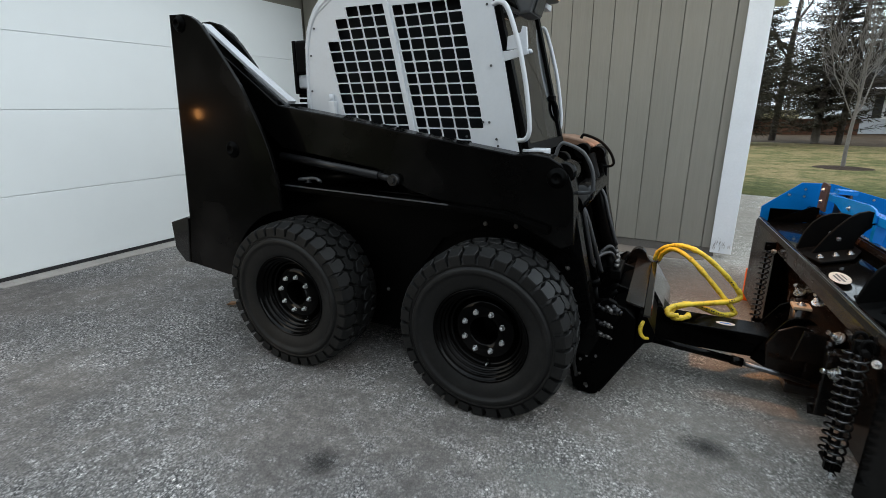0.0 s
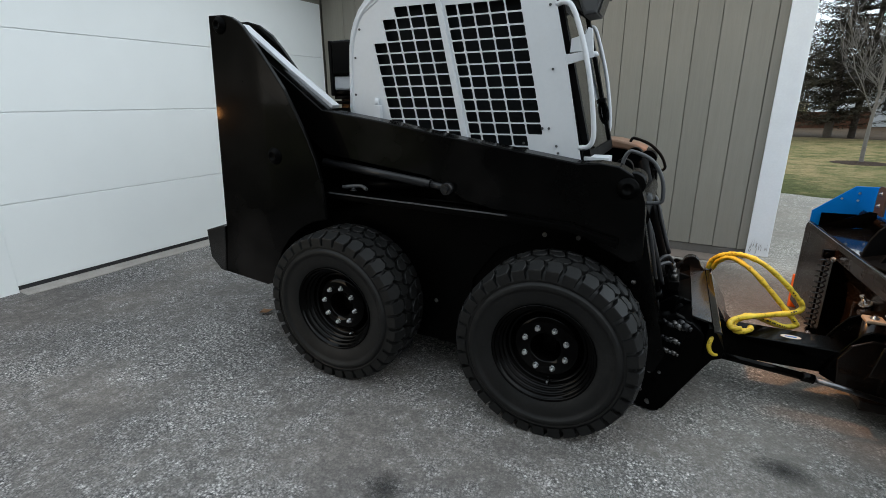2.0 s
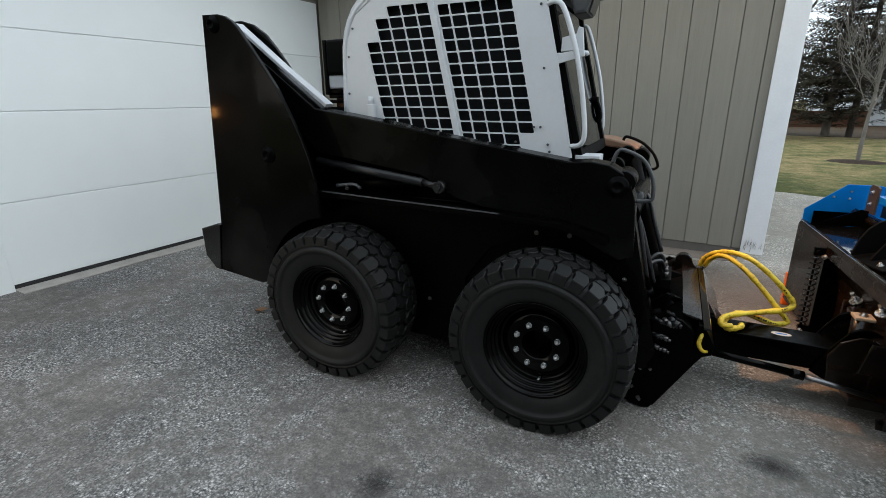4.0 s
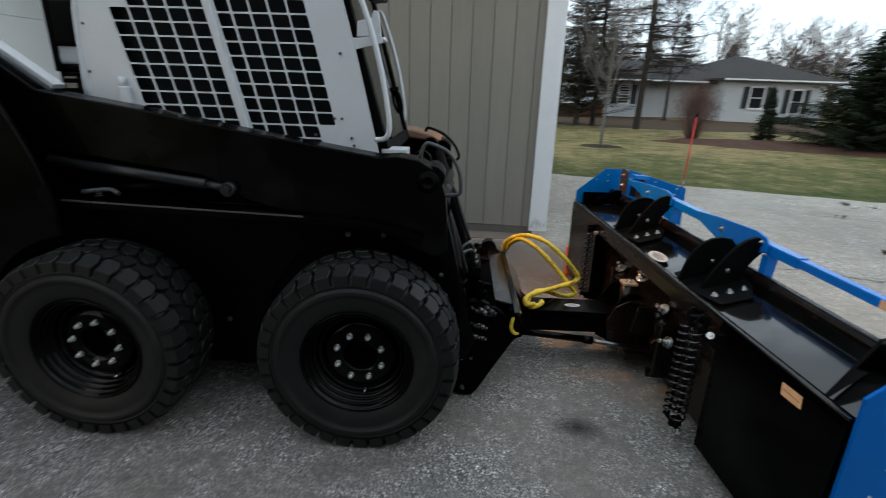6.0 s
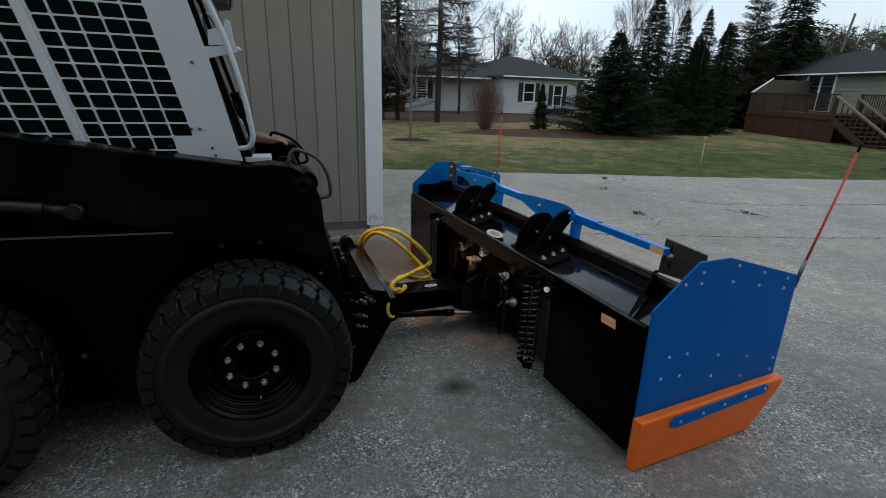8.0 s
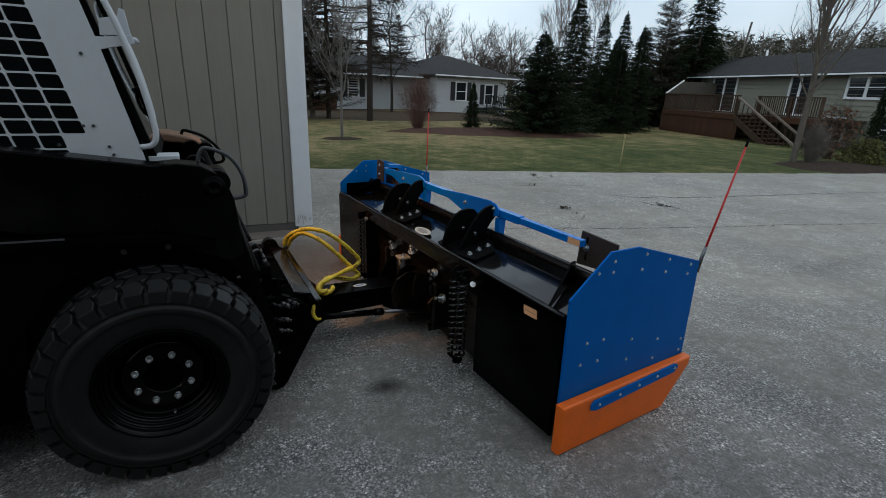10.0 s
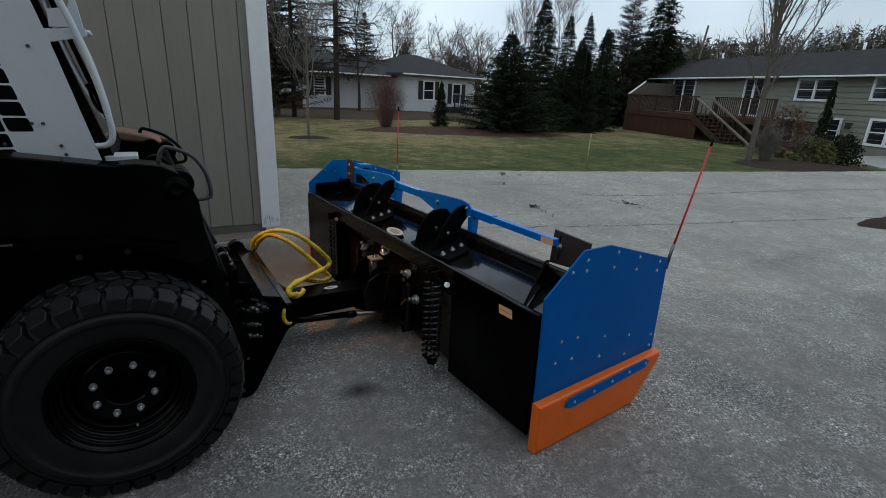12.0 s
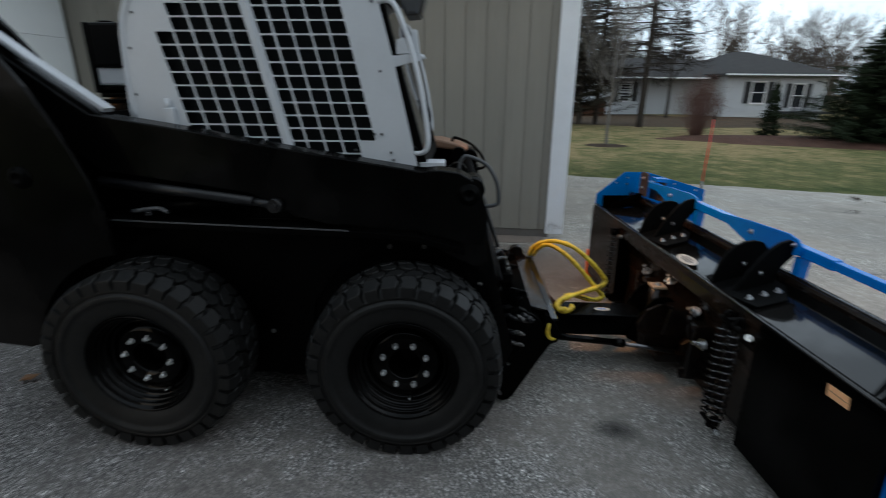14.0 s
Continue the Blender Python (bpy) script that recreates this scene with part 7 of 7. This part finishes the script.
def roof_mesh(bm, x0, x1, y0, y1, z, ridge_y, ridge_z, hip0=0.0, hip1=0.0, thick=0.12):
    """A roof over a rectangle with its ridge along x; hips shorten the ridge."""
    for dz in (0.0, -thick):
        c = [bm.verts.new(p) for p in ((x0, y0, z + dz), (x1, y0, z + dz), (x1, y1, z + dz), (x0, y1, z + dz), (x0 + hip0, ridge_y, ridge_z + dz), (x1 - hip1, ridge_y, ridge_z + dz))]
        for q in ((0, 1, 5, 4), (2, 3, 4, 5), (1, 2, 5), (3, 0, 4)):
            bm.faces.new([c[i] for i in q])
        if dz == 0.0:
            top = c
    for i in range(4):
        a, b = top[i], top[(i + 1) % 4]
        vs = [a, b, bm.verts.new(b.co - Vector((0, 0, thick))), bm.verts.new(a.co - Vector((0, 0, thick)))]
        bm.faces.new(vs)


def build_sage_house():
    h = thing("house", pose(24.9, 10.4, -0.35, 0, 0, 76), "long sage grey house with a wooden deck and grey roof", "house")
    G = 0.35  # the house's foot lies this far under the drive
    bm = BM()
    box(bm, -9.0, 14.0, -9.0, -0.02, -0.3, 2.9 + G)
    wall = part("wall", bm, OLIVESIDE, h)
    clapboard(wall, OLIVESIDE, -9.0, 14.0, 0.0, 2.9 + G, -0.02, 0.2321, 0.042)
    bm = BM()
    roof_mesh(bm, -9.6, 14.6, -9.6, 0.55, 2.88 + G, -1.7, 4.08 + G, 2.0, 0.9, 0.07)
    roof = part("roof", bm, SHINGLE, h, "grey shingle roof")
    bm = BM()
    box(bm, -9.6, 14.7, 0.555, 0.64, 2.80 + G, 2.87 + G, 0.01)
    part("gutter", bm, TRIMWHITE, h, "white gutter")
    for x, y, z in ((11.0, -1.75, 3.92 + G), (2.6, -1.75, 3.92 + G)):
        bm = BM()
        tube(bm, [(x, y, z - 0.1), (x, y, z + 0.46)], 0.055, 10)
        part("vent_pipe", bm, TRIMWHITE, roof)
    window(h, 10.75, 12.65, 0.92 + G, 2.48 + G + 0.3, 0.0, 1, False, door=True)
    window(h, 5.75, 6.85, 1.0 + G, 2.66 + G + 0.1, 0.0, 1, False, door=True)
    window(h, 2.03, 3.73, 1.88 + G, 2.70 + G, 0.0, 1)
    window(h, 3.45, 4.5, -0.05 + G, 0.92 + G, 0.0, 1)
    window(h, 1.30, 1.78, 0.12 + G, 1.03 + G, 0.0, 0)
    window(h, -1.3, 0.28, 1.98 + G, 2.76 + G, 0.0, 1)
    window(h, -1.4, -0.02, 0.20 + G, 1.10 + G, 0.0, 1)
    window(h, -5.0, -3.4, 1.98 + G, 2.76 + G, 0.0, 1)
    bm = BM()
    box(bm, -9.0, 14.0, 0.02, 0.05, -0.3, 0.30)
    part("foundation", bm, CONCRETE, h, "pale concrete foundation")
    bm = BM()
    box(bm, 0.70, 1.02, 0.05, 0.085, 0.88 + G, 0.95 + G, 0.006)
    box(bm, 0.78, 0.94, 0.05, 0.17, 0.70 + G, 0.88 + G, 0.02)
    part("wall_lantern", bm, DARKTRIM, h, "small dark lantern on the wall")
    # deck
    deck = thing("deck", pose(24.9, 10.4, -0.35, 0, 0, 76), "raised weathered wooden deck with skirt, rail and stairs", "deck")
    planks = []
    for x0 in (2.4, 6.1):
        bm = BM()
        box(bm, x0, 12.2, 0, 0.136, 0.84 + G, 0.88 + G)
        planks.append(mesh_of("deck_plank", bm, DECKWOOD))
    for k in range(24):
        share("deck_plank", planks[0 if k < 17 else 1], deck, pose(0, 0.05 + 0.144 * k, 0))
    for e in ((6.1, 12.2, 3.51, 3.55, 0.62 + G, 0.885 + G), (12.205, 12.245, 0.05, 3.50, 0.62 + G, 0.885 + G), (2.4, 6.09, 2.51, 2.55, 0.62 + G, 0.885 + G)):
        bm = BM()
        box(bm, *e)
        part("rim_joist", bm, DECKRED, deck)
    bm = BM()
    box(bm, 0, 0.275, 0, 0.02, 0, 1.02)
    me = mesh_of("skirt_board", bm, DECKRED)
    for k in range(23):
        share("skirt_board", me, deck, pose(5.85 + 0.28 * k, 3.48, -0.02 + 0.012 * math.sin(k * 5)))
    bm = BM()
    box(bm, 0, 0.09, 0, 0.09, 0, 1.84)
    post = mesh_of("post", bm, DECKWOOD)
    for x in (6.1, 7.7, 9.4, 11.0, 12.11):
        share("post", post, deck, pose(x, 3.42, G - 0.05))
    for x in (2.4, 4.0, 5.9):
        share("post", post, deck, pose(x, 2.42, G - 0.05))
    bm = BM()
    box(bm, 0, 0.035, 0, 0.035, 0, 0.82)
    bal = mesh_of("baluster", bm, DECKWOOD)
    x = 2.5
    while x < 12.1:
        share("baluster", bal, deck, pose(x, 3.46 if x > 6.1 else 2.46, 0.93 + G))
        x += 0.125
    for name, e in (("top_rail", (2.4, 6.05, 2.42, 2.53, 1.75 + G, 1.80 + G)), ("top_rail", (6.05, 12.2, 3.42, 3.53, 1.75 + G, 1.80 + G)), ("top_rail", (12.12, 12.23, 0.1, 3.418, 1.75 + G, 1.80 + G)), ("bottom_rail", (6.1, 12.2, 3.45, 3.50, 0.93 + G, 0.97 + G)), ("bottom_rail", (2.4, 6.05, 2.45, 2.50, 0.93 + G, 0.97 + G))):
        bm = BM()
        box(bm, *e)
        part(name, bm, DECKWOOD, deck)
    # slanting wind board at the deck's end
    bm = BM()
    prism(bm, [(2.38, 2.62 + G), (2.38, 2.54 + G), (3.42, 1.76 + G), (3.50, 1.80 + G)], 12.24, 12.30, "yz")
    part("wind_board", bm, TRIMWHITE, deck, "white capped slanting board")
    bm = BM()
    prism(bm, [(0.15, 2.50 + G), (0.15, 0.90 + G), (3.42, 0.90 + G), (3.42, 1.755 + G), (2.44, 2.50 + G)], 12.25, 12.285, "yz")
    part("wind_panel", bm, PANELGREY, deck)
    # stairs run down along the front
    bm = BM()
    box(bm, 0, 0.035, 0, 0.035, 0, 0.86)
    stick = mesh_of("baluster", bm, DECKWOOD)
    stairs = [(5.85 - 0.32 * k, 0.70 + G - 0.165 * k) for k in range(11)]
    for x, z in stairs:
        bm = BM()
        box(bm, x - 0.30, x + 0.02, 2.62, 3.50, z, z + 0.045)
        part("tread", bm, DECKWOOD, deck)
        bm = BM()
        box(bm, x - 0.02, x + 0.005, 2.65, 3.49, z - 0.165, z - 0.003)
        part("riser", bm, DECKWOOD, deck)
    for y in (2.60, 3.50):
        bm = BM()
        prism(bm, [(6.1, 0.84 + G), (6.1, 0.52 + G), (2.2, -1.42 + G), (2.0, -1.28 + G), (2.0, -1.22 + G)], y, y + 0.045)
        part("stringer", bm, DECKWOOD, deck)
        bm = BM()
        prism(bm, [(6.1, 1.73 + G), (6.1, 1.64 + G), (2.15, -0.34 + G), (2.15, -0.25 + G)], y - 0.02, y + 0.07)
        rail = part("stair_rail", bm, RAILWOOD, deck, "weathered grey handrail")
        for k in range(12):
            xx = 5.95 - 0.31 * k
            zz = 1.645 + G - 0.501 * (6.1 - xx)
            share("baluster", stick, rail, pose(xx, y, zz - 0.86))


def build_pale_house():
    h = thing("house", pose(13.6, 33.4, -0.05, 0, 0, 14), "pale grey single storey house with a dark hip roof", "house")
    bm = BM()
    box(bm, 0.0, 6.9, 0.02, 8.0, -0.2, 2.5)
    wall = part("wall", bm, PALESIDE, h)
    clapboard(wall, PALESIDE, 0.0, 6.9, 0.0, 2.5, 0.02, 0.1666, 0.034, -1)
    bm = BM()
    box(bm, -7.5, -0.02, 2.6, 8.0, -0.2, 2.4)
    wall = part("wall", bm, PALESIDE, h)
    clapboard(wall, PALESIDE, -7.5, -0.02, 0.0, 2.4, 2.6, 0.171, 0.034, -1)
    bm = BM()
    roof_mesh(bm, -0.6, 7.5, -0.6, 8.6, 2.55, 4.0, 4.1, 3.6, 3.4)
    part("roof", bm, SHINGLE, h, "dark shingle hip roof")
    bm = BM()
    roof_mesh(bm, -8.0, 1.5, 0.9, 8.6, 2.36, 5.3, 3.7, 2.5, 0.5)
    part("roof", bm, SHINGLE, h, "dark shingle hip roof")
    for e in ((-0.6, 7.5, -0.66, -0.605, 2.45, 2.54), (-8.0, -0.6, 0.84, 0.895, 2.26, 2.35)):
        bm = BM()
        box(bm, *e)
        part("fascia", bm, TRIMWHITE, h, "white eave board")
    m = Matrix.Rotation(math.pi, 4, "Z")
    # windows face the other way: built on a turned carrier
    for x0, x1, z0, z1, y in ((1.75, 2.65, 0.85, 2.05, 0.0), (4.6, 5.35, 0.60, 1.95, 0.0), (-5.6, -4.9, 0.9, 2.0, 2.6)):
        w = window(h, -x1, -x0, z0, z1, -y, 0, True, True)
        w.matrix_basis = m
    # small balcony with a dark rail
    bm = BM()
    box(bm, 3.5, 6.5, -1.5, 0.0, 0.22, 0.34)
    bal = part("balcony", bm, DARKTRIM, h, "small balcony with dark rail")
    bm = BM()
    box(bm, 0, 0.04, -1.5, -1.46, 0.34, 1.13)
    me = mesh_of("baluster", bm, DARKTRIM)
    for k in range(16):
        share("baluster", me, bal, pose(3.55 + 0.18 * k, 0, 0))
    bm = BM()
    box(bm, 3.5, 6.5, -1.53, -1.45, 1.13, 1.19)
    part("rail", bm, DARKTRIM, bal)
    for x in (3.46, 6.46):
        bm = BM()
        box(bm, x, x + 0.08, -1.54, -1.46, 0.0, 1.13)
        part("post", bm, DARKTRIM, bal)
    fence = thing("fence", pose(13.6, 33.4, -0.05, 0, 0, 14), "low red-brown board fence beside the pale house", "fence")
    bm = BM()
    box(bm, 0, 0.20, 0.4, 0.43, 0.0, 0.85)
    me = mesh_of("board", bm, DECKRED)
    for k in range(26):
        share("board", me, fence, pose(-13.0 + 0.21 * k, 0, 0.01 * math.sin(k * 4)))


def build_yard_bits():
    for x, y, h in ((7.85, 8.55, 0.75),):
        bm = BM()
        tube(bm, [(x, y, -0.1), (x + 0.02, y, h)], 0.012, 8)
        tube(bm, [(x + 0.018, y, h - 0.14), (x + 0.02, y, h)], 0.016, 8)
        solid("drive_marker", bm, STAKE, "thin pale stake marking the edge of the drive", "stake", "drive markers")
    pole = BM()
    tube(pole, [(47.5, 36.6, 0.0), (48.0, 36.0, 8.9)], 0.10, 10)
    solid("utility_pole", pole, BARK, "leaning dark utility pole over the woods", "pole")
    bm = BM()
    prism(bm, [(19.2, 7.5), (20.5, 8.9), (23.0, 9.6), (24.6, 9.4), (24.0, 6.7), (23.8, 5.3), (20.5, 5.75)], -0.45, -0.19, "xy", bev=0.01)
    solid("pavement", bm, PADGREY, "pale concrete pad before the sage house", "pavement", kind="structure")
    # debris and cracks on the drive
    rnd = random.Random(15)
    for cx, cy, reach, n in ((4.10, 5.58, 0.62, 34), (5.25, 8.12, 0.34, 30), (4.64, 7.22, 0.22, 9), (5.75, 5.38, 0.40, 16), (5.52, 7.97, 0.25, 8)):
        s = Soup()
        for k in range(n):
            # a tight clump with a thinning trail towards the drive's middle
            t = (k / n) ** 2.2
            p = Vector((cx - 0.05 * t + rnd.gauss(0, 0.028 + 0.03 * t), cy - reach * t + rnd.gauss(0, 0.035 + 0.02 * t), 0.005 + 0.012 * rnd.random() * (1 - t)))
            for m in range(3 if t < 0.12 else 1):
                q = p + Vector((rnd.uniform(-0.02, 0.02), rnd.uniform(-0.02, 0.02), 0.004 * m))
                s.leaf(q, (any_way(rnd) * Vector((1, 1, 0.35))).normalized(), Vector((0, 0, 1)) + any_way(rnd) * 0.4, rnd.uniform(0.02, 0.045), rnd.uniform(0.008, 0.014))
        tagged(new("leaf_litter", s.mesh("leaf_litter", MULCH)), "dark wet leaf litter on the asphalt", "litter", "leaf litter", "stuff")
    for pts, wide in (([(1.3, 5.3), (2.7, 4.88), (4.1, 4.5), (5.5, 4.18), (6.6, 3.96), (8.0, 3.64), (8.7, 3.5), (10.5, 3.0)], 1.0), ([(6.2, 5.75), (7.5, 5.54), (9.2, 5.34), (10.8, 5.1), (12.4, 4.75), (14.5, 4.3)], 1.5),
                      ([(5.5, 6.1), (5.84, 5.86), (6.3, 5.84)], 1.6), ([(5.6, 5.55), (5.66, 5.34), (5.84, 5.2)], 1.8), ([(4.4, 7.2), (5.2, 7.0), (5.9, 6.95)], 0.8)):
        bm = BM()
        line = spline([(x, y, 0.0) for x, y in pts], 22)
        line = [p + Vector((0.05 * noise.noise((i * 0.9, p.x, 1)), 0.07 * noise.noise((i * 0.9, p.x, 4)), 0)) for i, p in enumerate(line)]
        lo = []
        for i, p in enumerate(line):
            w = (0.003 + 0.016 * abs(noise.noise((i * 0.7, p.x, 9)))) * wide
            lo.append((bm.verts.new((p.x, p.y - w, 0.003)), bm.verts.new((p.x, p.y + w, 0.003))))
        for a, b in zip(lo, lo[1:]):
            bm.faces.new((a[0], b[0], b[1], a[1]))
        solid("crack", bm, STAIN, "dark crack across the asphalt", "crack", "asphalt cracks", "structure")
    # a dry leaf by the rear wheel
    bm = BM()
    p = [(-0.05, 0, 0.01), (-0.02, 0.03, 0.03), (0.02, 0.028, 0.018), (0.055, 0.0, 0.035), (0.015, -0.028, 0.02), (-0.025, -0.025, 0.032)]
    lo = [bm.verts.new(q) for q in p]
    hi = [bm.verts.new((q[0], q[1], q[2] + 0.002)) for q in p]
    bm.faces.new(lo), bm.faces.new(hi[::-1])
    for i in range(6):
        bm.faces.new((lo[i], hi[i], hi[(i + 1) % 6], lo[(i + 1) % 6]))
    solid("dry_leaf", bm, DRYLEAF, "curled brown dry leaf on the asphalt", "leaf", m=pose(-2.675, 2.32, 0.0, 0, 0, 30))


build_plants()
build_sage_house()
build_pale_house()
build_yard_bits()


# ---- pieces of the wall ----
build_boards(board_wall)
